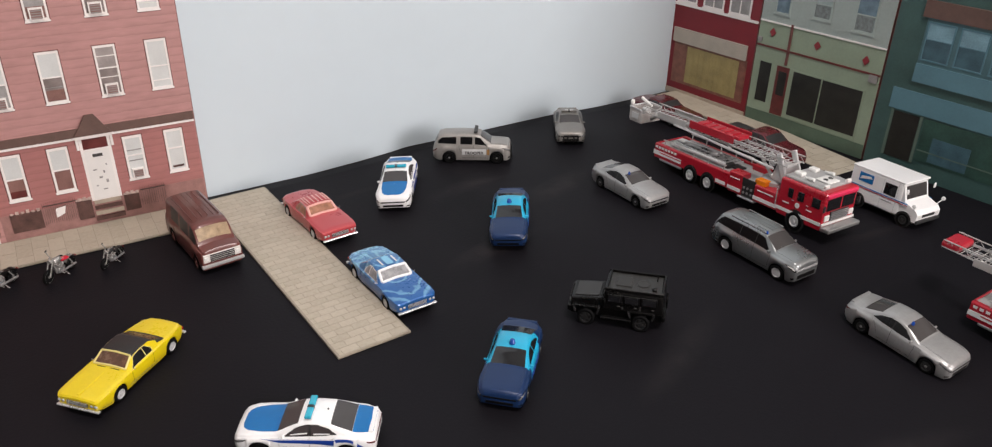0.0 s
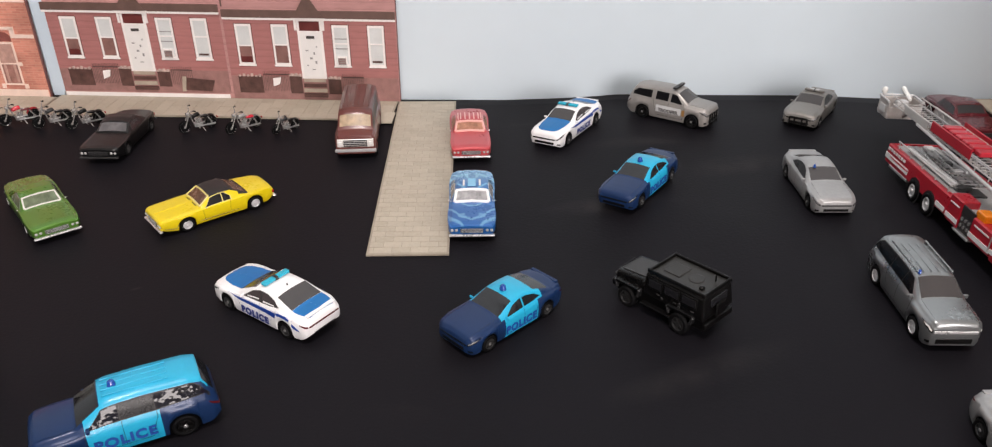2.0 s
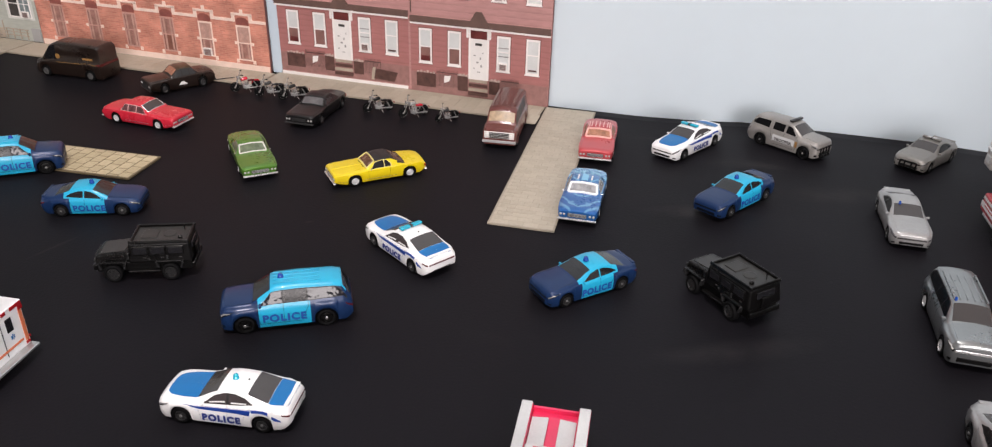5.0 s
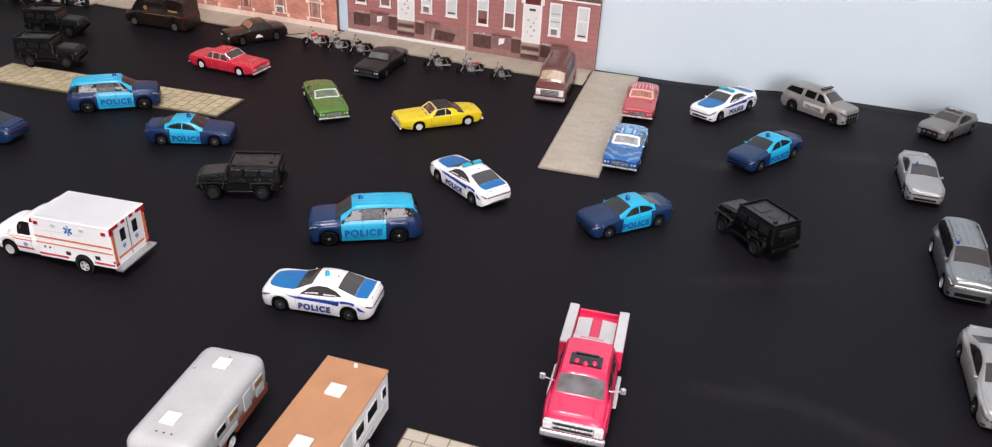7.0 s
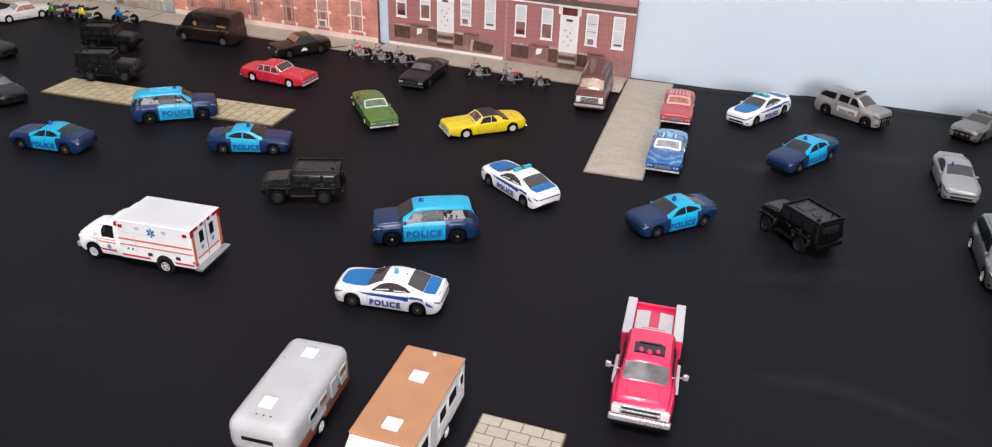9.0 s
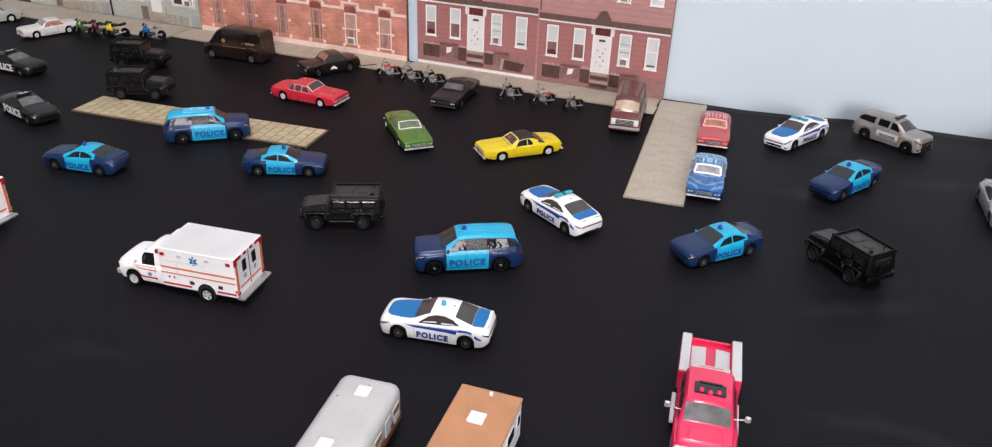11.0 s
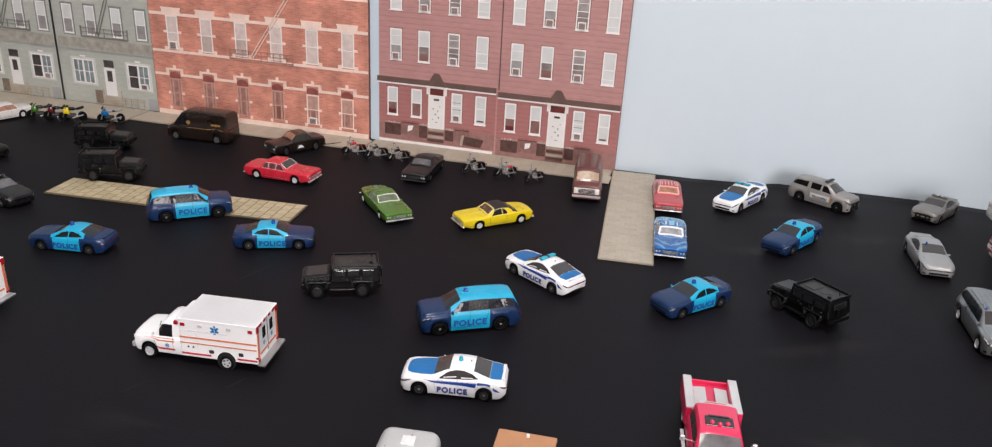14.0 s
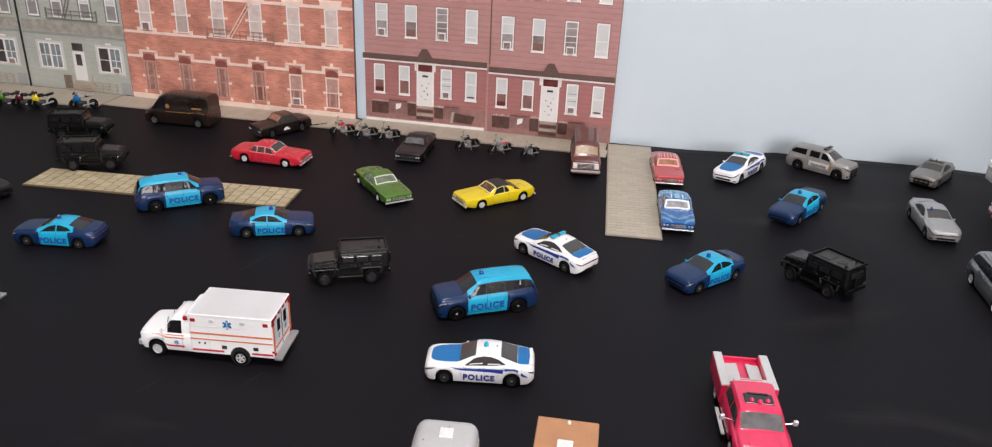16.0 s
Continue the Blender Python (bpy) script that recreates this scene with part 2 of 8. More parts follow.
def interp(pts, u):
    """Soft interpolation through (u, value) pairs."""
    if u <= pts[0][0]:
        return pts[0][1]
    for (a, va), (b, vb) in zip(pts, pts[1:]):
        if u <= b:
            t = (u - a) / (b - a)
            return va + (vb - va) * t
    return pts[-1][1]


# ---- the wheel ----
HUB = mat("dull_hub", (0.3, 0.3, 0.3), rough=0.3, metal=0.6)
WHEELS = {}


def wheel(parent, x, y, r, w, style, out):
    """A wheel whose outer face looks along out (+1 or -1 in y): tyre with a rim under it."""
    key = (round(r, 5), round(w, 5), style, out)
    if key not in WHEELS:
        t = bmesh.new()
        lathe([(a, h * out) for a, h in ((r * 0.62, -w / 2), (r * 0.9, -w / 2), (r, -w * 0.36), (r, w * 0.36), (r * 0.9, w / 2), (r * 0.66, w / 2), (r * 0.64, w * 0.2))], 26, bm=t)
        for f in t.faces:
            f.smooth = len(f.verts) == 4
        tm = bpy.data.meshes.new("tyre")
        t.to_mesh(tm)
        t.free()
        g = bmesh.new()
        q = out * w
        if style == "dish":
            lathe([(r * 0.63, q * 0.2), (r * 0.63, q * 0.42), (r * 0.52, q * 0.5), (r * 0.43, q * 0.36), (r * 0.2, q * 0.4), (r * 0.16, q * 0.54), (r * 0.02, q * 0.56)], 22, bm=g)
        else:
            lathe([(r * 0.63, q * 0.2), (r * 0.63, q * 0.5), (r * 0.57, q * 0.52), (r * 0.52, q * 0.32), (r * 0.15, q * 0.32), (r * 0.14, q * 0.46), (r * 0.02, q * 0.47)], 22, bm=g)
            for i in range(5 if style == "five" else 8):
                a = 2 * math.pi * i / (5 if style == "five" else 8)
                box((r * 0.34 * math.cos(a), q * 0.4, r * 0.34 * math.sin(a)), (r * 0.48, w * 0.1, r * (0.25 if style == "five" else 0.09)), r * 0.02, g, (0, -math.degrees(a), 0))
        gm = bpy.data.meshes.new("rim")
        g.to_mesh(gm)
        g.free()
        WHEELS[key] = (tm, gm)
    return WHEELS[key], (x, y, r)


def add_wheels(body, xf, xr, track, r, w, style, rim_mat, rear=None):
    for x in (xf, xr):
        for s in (1, -1):
            (tm, gm), at = wheel(body, x, s * (rear if rear and x == xr else track), r, w, style, s)
            t = part_mesh("wheel", tm, RUBBER, body)
            t.location = at
            if gm.materials and gm.materials[0] != rim_mat:
                key = gm.name + rim_mat.name
                if key not in WHEELS:
                    g2 = gm.copy()
                    g2.materials.clear()
                    g2.materials.append(rim_mat)
                    WHEELS[key] = g2
                gm = WHEELS[key]
            part_mesh("rim", gm, rim_mat, t)
            # dark rims get an added brighter disc for the glint at the hub
            if style == "five" and rim_mat in (DARKGREY, MATTBLACK):
                key = ("hub", round(r, 5), s)
                if key not in WHEELS:
                    hb = lathe([(r * 0.17, s * w * 0.4), (r * 0.17, s * w * 0.53), (r * 0.1, s * w * 0.57), (r * 0.01, s * w * 0.58)], 10)
                    hm = bpy.data.meshes.new("hub_cap")
                    hb.to_mesh(hm)
                    hb.free()
                    WHEELS[key] = hm
                part_mesh("hub_cap", WHEELS[key], HUB, t)


# ---- the lofted car ----
ARCH = 1.2
# near-black, so that the shade inside the arches is in the colour
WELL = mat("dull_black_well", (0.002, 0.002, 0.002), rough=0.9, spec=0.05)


class Car:
    """A die-cast car: one body shell lofted through cross sections, from which the glass is split off as parts."""

    def __init__(self, name, label, category, spec, group=""):
        self.s = spec
        self.o = thing(name, label, category, group)
        s = spec
        self.L, self.W, self.H = s["L"], s["W"], s["H"]
        self.xf = self.L / 2 - s["fo"]
        self.xr = self.xf - s["wb"]
        self.shell()
        if "dlo" in s:
            self.windows(*s["dlo"], s.get("side_glass", s.get("glass", GLASS)), s.get("surround"))
        self.wells()
        add_wheels(self.o, self.xf, self.xr, self.W / 2 - s["ww"] * 0.5 - 0.0003, s["R"], s["ww"], s.get("rim", "five"), s.get("rim_mat", MATTBLACK))
        part("chassis", box((0, 0, s["zb"] + 0.0022), (self.L * 0.9, self.W * 0.7, 0.0044), 0.0006), DARKGREY, self.o)

    def x(self, u):
        return self.L / 2 - u * self.L

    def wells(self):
        """Near-black drums behind the arches; their colour stands in for the shade there."""
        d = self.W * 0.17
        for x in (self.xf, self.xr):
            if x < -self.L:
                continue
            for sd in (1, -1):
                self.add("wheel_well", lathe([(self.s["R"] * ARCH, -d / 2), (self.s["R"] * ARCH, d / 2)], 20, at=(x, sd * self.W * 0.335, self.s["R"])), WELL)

    def section(self, u):
        s, x = self.s, self.x(u)
        w = self.W / 2 * interp(s["wid"], u)
        zs, zt = interp(s["belt"], u) * self.H, interp(s["top"], u) * self.H
        zt = max(zt, zs + 0.0002)
        zb = interp(s.get("low", [(0, s["zb"])]), u) if "low" in s else s["zb"]
        cl = s.get("chin_len", 0.05)
        if u < cl:
            zb += ((cl - u) / cl) ** 1.5 * s.get("chin", 0.0012)
        if u > 0.93 and s.get("tuck", 0):
            zb += ((u - 0.93) / 0.07) ** 1.5 * s["tuck"]
        ra = s["R"] * ARCH
        arch = zb
        for cx in (self.xf, self.xr):
            d = abs(x - cx)
            if d < ra:
                arch = max(arch, s["R"] + math.sqrt(ra * ra - d * d) * 0.98)
        c = max(0.0, min(1.0, (zt - zs) / max(1e-5, self.H - zs)))
        c = c ** 0.8
        rw = s.get("roofw", 0.68)
        wr = w * (0.86 * (1 - c) + rw * c)
        crown = s.get("crown", 0.03) * self.H
        z1 = min(arch + 0.2 * (zs - arch), zs - 0.0004)
        z2 = arch + 0.55 * (zs - arch)
        z3 = arch + 0.86 * (zs - arch)
        h = zt - zs
        flare = 1.0 + (0.02 if arch > zb else 0.0)
        sh = s.get("sh", 0.945)
        p5 = (w * (0.9 if sh < 0.97 else 0.925), zs + s.get("p5", 0.1) * h)
        p7 = (wr, zt - s.get("p7", 0.12) * h)
        return [(w * 0.93 * flare, arch), (w * 0.985 * flare, z1), (w * flare, z2), (w * (0.985 if sh < 0.97 else 1.0), z3), (w * sh, zs), p5,
                ((p5[0] + p7[0]) / 2 + 0.01 * w * c, (p5[1] + p7[1]) / 2), p7, (wr * 0.9, zt - 0.02 * h), (wr * 0.5, zt + crown * 0.7), (0.0, zt + crown)]

    def stations(self):
        s = self.s
        us = {i / 44 for i in range(45)}
        for cx in (self.xf, self.xr):
            uc, du = (self.L / 2 - cx) / self.L, s["R"] * ARCH / self.L
            us |= {uc + du * k for k in (-1.02, -1.0, -0.94, -0.82, -0.62, -0.35, 0, 0.35, 0.62, 0.82, 0.94, 1.0, 1.02)}
        us |= {0.012, 0.03, 0.97, 0.988}
        fixed = set()
        for key in ("ws", "rw"):
            if key in s:
                fixed |= set(s[key])
        for win in s.get("side", []):
            fixed |= set(win)
        fixed |= {u for u, _ in s["top"]} | set(s.get("cuts", ()))
        us = {u for u in us if 0 <= u <= 1 and all(abs(u - f) > 0.004 for f in fixed)} | fixed
        out = []
        for u in sorted(us):
            if not out or u - out[-1] > 1e-4:
                out.append(u)
        return out

    def shell(self):
        s = self.s
        us = self.stations()
        secs = [self.section(u) for u in us]
        full = []
        for u, sec in zip(us, secs):
            x = self.x(u)
            full.append([(x, y, z) for y, z in sec] + [(x, -y, z) for y, z in reversed(sec[:-1])])
        n = len(full[0])
        groups = {}

        def put(key, quad, mi=0):
            groups.setdefault(key, []).append((quad, mi))

        mats = s["mats"]
        for i in range(len(us) - 1):
            um = (us[i] + us[i + 1]) / 2
            for j in range(n - 1):
                row = j if j < 10 else 19 - j
                side = 1 if j < 10 else -1
                quad = [full[i][j], full[i + 1][j], full[i + 1][j + 1], full[i][j + 1]]
                key, mi = "body", s["colour"](um, row) if "colour" in s else 0
                if row in (5, 6):
                    for k, (a, b) in enumerate(s.get("side", [])):
                        if a < um < b:
                            key = ("side_window", k, side)
                elif row >= 8:
                    if "ws" in s and s["ws"][0] < um < s["ws"][1]:
                        key = ("windshield",)
                    if "rw" in s and s["rw"][0] < um < s["rw"][1]:
                        key = ("rear_window",)
                put(key, quad, mi)
        put("body", full[0][:], s["colour"](0.0, 2) if "colour" in s else 0)
        put("body", full[-1][::-1], s["colour"](1.0, 2) if "colour" in s else 0)
        for key, quads in groups.items():
            bm = bmesh.new()
            for q, mi in quads:
                f = bm.faces.new([bm.verts.new(p) for p in q])
                f.material_index, f.smooth = mi, True
            bmesh.ops.remove_doubles(bm, verts=bm.verts[:], dist=1e-6)
            bmesh.ops.recalc_face_normals(bm, faces=bm.faces[:])
            if key == "body":
                for e in bm.edges:
                    if len(e.link_faces) == 2 and e.calc_face_angle(0) > radians(s.get("crease", 42)):
                        e.smooth = False
                part("body", bm, mats, self.o)
            else:
                glass = s.get("glass", GLASS)
                if key[0] == "side_window":
                    glass = s.get("side_glass", glass)
                part(key[0], bm, glass, self.o)

    def skin(self, u, row):
        """A point of the left side's surface, row a float along the section."""
        sec = self.section(u)
        k = min(int(row), len(sec) - 2)
        t = row - k
        return Vector((self.x(u), sec[k][0] * (1 - t) + sec[k + 1][0] * t, sec[k][1] * (1 - t) + sec[k + 1][1] * t))

    def seams(self, lines, material=BLACKINK, width=0.00022, name="door_seam", off=0.00006):
        """Thin lines on both sides: lists of (u, row)."""
        made = None
        for side in (1, -1):
            bm = bmesh.new()
            for pts in lines:
                dense = []
                for (u0, r0), (u1, r1) in zip(pts, pts[1:]):
                    dense += [(u0 + (u1 - u0) * k / 8, r0 + (r1 - r0) * k / 8) for k in range(8)]
                dense.append(pts[-1])
                pp = [self.skin(u, r) + Vector((0, off, 0.3 * off)) for u, r in dense]
                pp = [Vector((p.x, p.y * side, p.z)) for p in pp]
                prev = None
                for k, p in enumerate(pp):
                    d = (pp[min(k + 1, len(pp) - 1)] - pp[max(k - 1, 0)]).normalized()
                    nrm = Vector((d.z, 0, -d.x)) if abs(d.x) + abs(d.z) > 1e-6 else Vector((1, 0, 0))
                    nrm.normalize()
                    a, b = bm.verts.new(p + nrm * width / 2), bm.verts.new(p - nrm * width / 2)
                    if prev:
                        bm.faces.new((prev[0], a, b, prev[1]))
                    prev = (a, b)
            bmesh.ops.solidify(bm, geom=bm.faces[:], thickness=0.00004)
            made = part(name, bm, material, self.o)
        return made

    def band(self, u0, u1, r0, r1, material, name="stripe", off=0.0001, u2=None, u3=None, label=""):
        """A patch of paint on both sides between two sections and two rows."""
        u2, u3 = u0 if u2 is None else u2, u1 if u3 is None else u3
        for side in (1, -1):
            bm = bmesh.new()
            grid = []
            for i in range(13):
                row = []
                for k in range(5):
                    a = k / 4
                    u = (u0 + (u1 - u0) * i / 12) * (1 - a) + (u2 + (u3 - u2) * i / 12) * a
                    p = self.skin(u, r0 + (r1 - r0) * a)
                    row.append(bm.verts.new((p.x, side * (p.y + off), p.z + off * 0.4)))
                grid.append(row)
            for i in range(12):
                for k in range(4):
                    bm.faces.new((grid[i][k], grid[i + 1][k], grid[i + 1][k + 1], grid[i][k + 1]))
            bmesh.ops.recalc_face_normals(bm, faces=bm.faces[:])
            part(name, bm, material, self.o, label, smooth=True)

    def patch(self, name, lo, hi, material, off=0.0001, u0=None, u1=None, label="", nr=5):
        """A thin skin on both sides between two lines, each a list of (u, row)."""
        a = lo[0][0] if u0 is None else u0
        b = lo[-1][0] if u1 is None else u1
        us = {a + (b - a) * i / 16 for i in range(17)} | {u for u, _ in lo + hi if a < u < b}
        out = []
        for u in sorted(us):
            if not out or u - out[-1] > 1e-4:
                out.append(u)
        made = []
        for side in (1, -1):
            bm = bmesh.new()
            grid = []
            for u in out:
                r0, r1 = interp(lo, u), interp(hi, u)
                r1 = max(r1, r0 + 0.03)
                col = []
                for k in range(nr + 1):
                    r = r0 + (r1 - r0) * k / nr
                    p, q = self.skin(u, max(r - 0.15, 0)), self.skin(u, min(r + 0.15, 10))
                    t = Vector((q.y - p.y, q.z - p.z))
                    t = t.normalized() if t.length > 1e-9 else Vector((0, 1))
                    p = self.skin(u, r)
                    col.append(bm.verts.new((p.x, side * (p.y + t.y * off), p.z - t.x * off)))
                grid.append(col)
            for c0, c1 in zip(grid, grid[1:]):
                for k in range(nr):
                    f = bm.faces.new((c0[k], c1[k], c1[k + 1], c0[k + 1]) if side < 0 else (c0[k], c0[k + 1], c1[k + 1], c1[k]))
                    f.smooth = True
            made.append(part(name, bm, material, self.o, label))
        return made

    def windows(self, lo, hi, spans, glass, rim=None):
        """The side glazing: a dark or bright surround with panes let into it."""
        if rim:
            lo2 = [(lo[0][0] - 0.009, lo[0][1] - 0.12)] + [(u, r - 0.12) for u, r in lo] + [(lo[-1][0] + 0.009, lo[-1][1] - 0.12)]
            hi2 = [(hi[0][0] - 0.009, hi[0][1] + 0.1)] + [(u, r + 0.14) for u, r in hi] + [(hi[-1][0] + 0.009, hi[-1][1] + 0.1)]
            self.patch("window_surround", lo2, hi2, rim, 0.00007)
        for k, (a, b) in enumerate(spans):
            self.patch("side_window", lo, hi, glass[k % len(glass)] if isinstance(glass, list) else glass, 0.00015, a, b)

    def cap(self, end, r0, r1, wf, material, name, proud=0.0002, label=""):
        """A plate across the nose (end 1) or the tail (end -1), between two rows."""
        u = 0.0 if end > 0 else 1.0
        a, b = self.skin(u, r0), self.skin(u, r1)
        return self.add(name, box((end * (self.L / 2 + proud - 0.0005), 0, (a.z + b.z) / 2), (0.001, (a.y + b.y) * wf, b.z - a.z), 0.0002, seg=2), material, label)

    def add(self, name, bm, material, label="", smooth=False):
        return part(name, bm, material, self.o, label, smooth)

    def pair(self, name, c, size, material, bev=0.0004, rot=(0, 0, 0), label=""):
        for s in (1, -1):
            self.add(name, box((c[0], s * c[1], c[2]), size, bev, rot=(rot[0] * s, rot[1], rot[2] * s), seg=2), material, label)

    def mirrors(self, u, row=5.2, material=None, size=(0.0012, 0.0026, 0.0015)):
        p = self.skin(u, row)
        for s in (1, -1):
            self.add("mirror", box((p.x, s * (p.y + 0.0012), p.z + 0.0002), size, 0.0004), material or self.s["mats"][0])

    def word(self, text, size, material, x, z, bold=0.0, lift=0.0, sides=(1, -1), space=1.0):
        """Lettering on the sides, following the lean of the door."""
        for s in sides:
            y = self.W / 2 * 1.004 + 0.00012 + lift
            m = Matrix.Translation((x, s * y, z)) @ Euler((radians(90), 0, radians(180) if s > 0 else 0)).to_matrix().to_4x4()
            lettering(text, size, material, self.o, m, bold=bold, space=space)

    def dome(self, material, x=0.0, y=0.0, z=None, r=0.0016, h=0.0028):
        z = self.H * 1.03 if z is None else z
        self.add("beacon", lathe([(r * 1.15, 0), (r * 1.15, h * 0.2), (r, h * 0.25), (r * 0.92, h * 0.8), (r * 0.6, h), (r * 0.1, h * 1.04)], 14, "Z", at=(x, y, z - 0.0003)), material, "blue roof beacon", True)

    def lightbar(self, material, x, length=None, z=None):
        length = length or self.W * 0.56
        z = self.H * 1.035 if z is None else z
        for s in (1, -1):
            self.add("light_bar", box((x, s * length * 0.27, z + 0.0008), (0.0034, length * 0.44, 0.0018), 0.0006, seg=2), material, "light bar lens")
        self.add("light_bar_base", box((x, 0, z + 0.0003), (0.0028, length * 0.9, 0.0009), 0.0002), MATTBLACK)
        self.add("light_bar_centre", box((x, 0, z + 0.0009), (0.0034, length * 0.1, 0.002), 0.0003), DARKGREY)


def screen_frame(c, material, r=0.0004):
    """A bright frame round the windshield."""
    a, b_ = c.s["ws"]
    for s in (1, -1):
        pa, pb = c.skin(a, 8.0), c.skin(b_, 8.0)
        c.add("screen_pillar", tube((pa.x, s * pa.y, pa.z), (pb.x, s * pb.y, pb.z), r, n=6), material)
    for u in (a, b_):
        p, q = c.skin(u, 8.0), c.skin(u, 10.0)
        bm = tube((p.x, p.y, p.z), (q.x, 0, q.z), r, n=6)
        tube((p.x, -p.y, p.z), (q.x, 0, q.z), r, bm, 6)
        c.add("screen_bar", bm, material)


def place(car, x, y, heading, z=0.0, pitch=0.0, roll=0.0):
    ob = car.o if isinstance(car, Car) else car
    ob.matrix_world = pose(x, y, z) @ Euler((0, 0, radians(heading))).to_matrix().to_4x4() @ Euler((radians(roll), radians(pitch), 0)).to_matrix().to_4x4()
    return ob


def pose_on(x, y, heading, dx=0.0):
    """A pose on the sheet, tipped with its slope."""
    h = Vector((math.cos(radians(heading)), math.sin(radians(heading)), 0))
    e = 0.02
    za, zb = ground(x + h.x * e, y + h.y * e), ground(x - h.x * e, y - h.y * e)
    zl, zr = ground(x - h.y * 0.012, y + h.x * 0.012), ground(x + h.y * 0.012, y - h.x * 0.012)
    pitch = -math.degrees(math.atan2(za - zb, 2 * e))
    roll = math.degrees(math.atan2(zl - zr, 0.024))
    return Matrix.Translation((x, y, max(ground(x, y), (za + zb) / 2))) @ Euler((0, 0, radians(heading))).to_matrix().to_4x4() @ Euler((radians(roll), radians(pitch), 0)).to_matrix().to_4x4()


# ---- the setting: room, table, black sheet ----


def smooth(t):
    t = max(0.0, min(1.0, t))
    return t * t * (3 - 2 * t)


def ground(x, y):
    """The height of the black sheet, which rises where it is pushed against the wall."""
    x -= 0.09 * smooth((-0.18 - y) / 0.12)
    rise = interp([(0.09, 0.0), (0.14, 0.0028), (0.17, 0.0055), (0.19, 0.0085), (0.215, 0.0078), (0.3, 0.0078), (0.36, 0.0078), (0.42, 0.004), (0.6, 0.004)], x)
    return rise * smooth((y + 0.45) / 0.13) * (1 - 0.3 * smooth((y + 0.06) / 0.07))


def wall_y(x):
    return 0.010 if x < 0 else 0.010 + 0.042 * x


def slab(name, c, s, material, bev=0.002, kind="structure"):
    ob = part(name, box(c, s, bev), material, None)
    tagged(ob, kind=kind)
    return ob


WALLPAINT = mat("pale_blue_wall_paint", (0.62, 0.715, 0.775), rough=0.6, var=0.025, scale=3, bump=0.05)
ROOMPAINT = mat("room_paint", (0.72, 0.71, 0.69), rough=0.8, var=0.03, scale=3)
FLOORWOOD = mat("floor_boards", (0.2, 0.17, 0.15), rough=0.5, var=0.25, scale=5)
TABLEWOOD = mat("table_wood", (0.2, 0.13, 0.08), rough=0.5, var=0.2, scale=12)

bm = bmesh.new()
cols = [(-2.6, 0.010), (-1.0, 0.010), (0.0, 0.010), (0.30, wall_y(0.30)), (0.62, wall_y(0.62)), (2.3, wall_y(0.62))]
rings = []
for x, y in cols:
    rings.append([bm.verts.new((x, y, -0.75)), bm.verts.new((x, y, 1.7)), bm.verts.new((x, y + 0.1, 1.7)), bm.verts.new((x, y + 0.1, -0.75))])
for a, b in zip(rings, rings[1:]):
    for k in range(4):
        bm.faces.new((a[k], b[k], b[(k + 1) % 4], a[(k + 1) % 4]))
bmesh.ops.recalc_face_normals(bm, faces=bm.faces[:])
tagged(part("wall_north", bm, WALLPAINT, None), "pale blue painted wall behind the model street", "wall", kind="structure")
slab("wall_east", (2.35, -1.6, 0.475), (0.1, 3.4, 2.45), ROOMPAINT)
slab("wall_west", (-2.65, -1.6, 0.475), (0.1, 3.4, 2.45), ROOMPAINT)
slab("ceiling", (-0.15, -1.6, 1.75), (5.1, 3.5, 0.1), ROOMPAINT)
slab("floor", (-0.15, -1.6, -0.8), (5.1, 3.5, 0.1), FLOORWOOD)
# the south wall, with an opening that the daylight comes through
for c, s in (((-0.95, -3.2, 0.475), (3.3, 0.1, 2.45)), ((2.15, -3.2, 0.475), (0.3, 0.1, 2.45)), ((1.35, -3.2, -0.275), (1.3, 0.1, 0.95)), ((1.35, -3.2, 1.555), (1.3, 0.1, 0.29))):
    slab("wall_south", c, s, ROOMPAINT)
fix = thing("ceiling_lamp", "square white ceiling lamp with a flat diffuser", "lamp", at=pose(0.0, -0.95, 1.68))
part("lamp_frame", box((0, 0, 0.0), (0.42, 0.42, 0.04), 0.006), ROOMPAINT, fix)

table = thing("table", "dark wooden table under the model street", "table")
part("tabletop", box((-0.35, -0.6, -0.02), (2.0, 1.2, 0.034), 0.004), TABLEWOOD, table)
for x in (-1.28, 0.58):
    for y in (-1.12, -0.06):
        part("leg", box((x, y, -0.393), (0.06, 0.06, 0.712), 0.004), TABLEWOOD, table)

# the black sheet: dull, with faint scuffs and dust
SCUFFS = ((0.163, -0.188, 8, 0.045, 0.013, 1.0), (0.262, -0.128, 20, 0.05, 0.016, 0.9), (0.19, -0.09, 5, 0.04, 0.012, 0.7), (-0.251, -0.382, 74, 0.03, 0.0018, 0.8),
          (-0.238, -0.552, 66, 0.012, 0.0016, 0.7), (-0.18, -0.528, 68, 0.012, 0.0016, 0.6), (-0.305, -0.19, 60, 0.05, 0.0018, 0.9), (0.2, -0.352, 24, 0.06, 0.012, 0.6), (-0.107, -0.293, 30, 0.004, 0.0015, 1.4), (0.245, -0.47, -14, 0.06, 0.01, 0.5))
SHEET = bpy.data.materials.new("black_sheet")
SHEET.use_nodes = True
n, ln = SHEET.node_tree.nodes, SHEET.node_tree.links
b = n["Principled BSDF"]
b.inputs["Roughness"].default_value = 0.55
b.inputs["Specular IOR Level"].default_value = 0.1
co = n.new("ShaderNodeTexCoord")
mp = n.new("ShaderNodeMapping")
mp.inputs["Scale"].default_value, mp.inputs["Rotation"].default_value = (2.2, 11, 1), (0, 0, 0.9)
ln.new(co.outputs["Object"], mp.inputs[0])
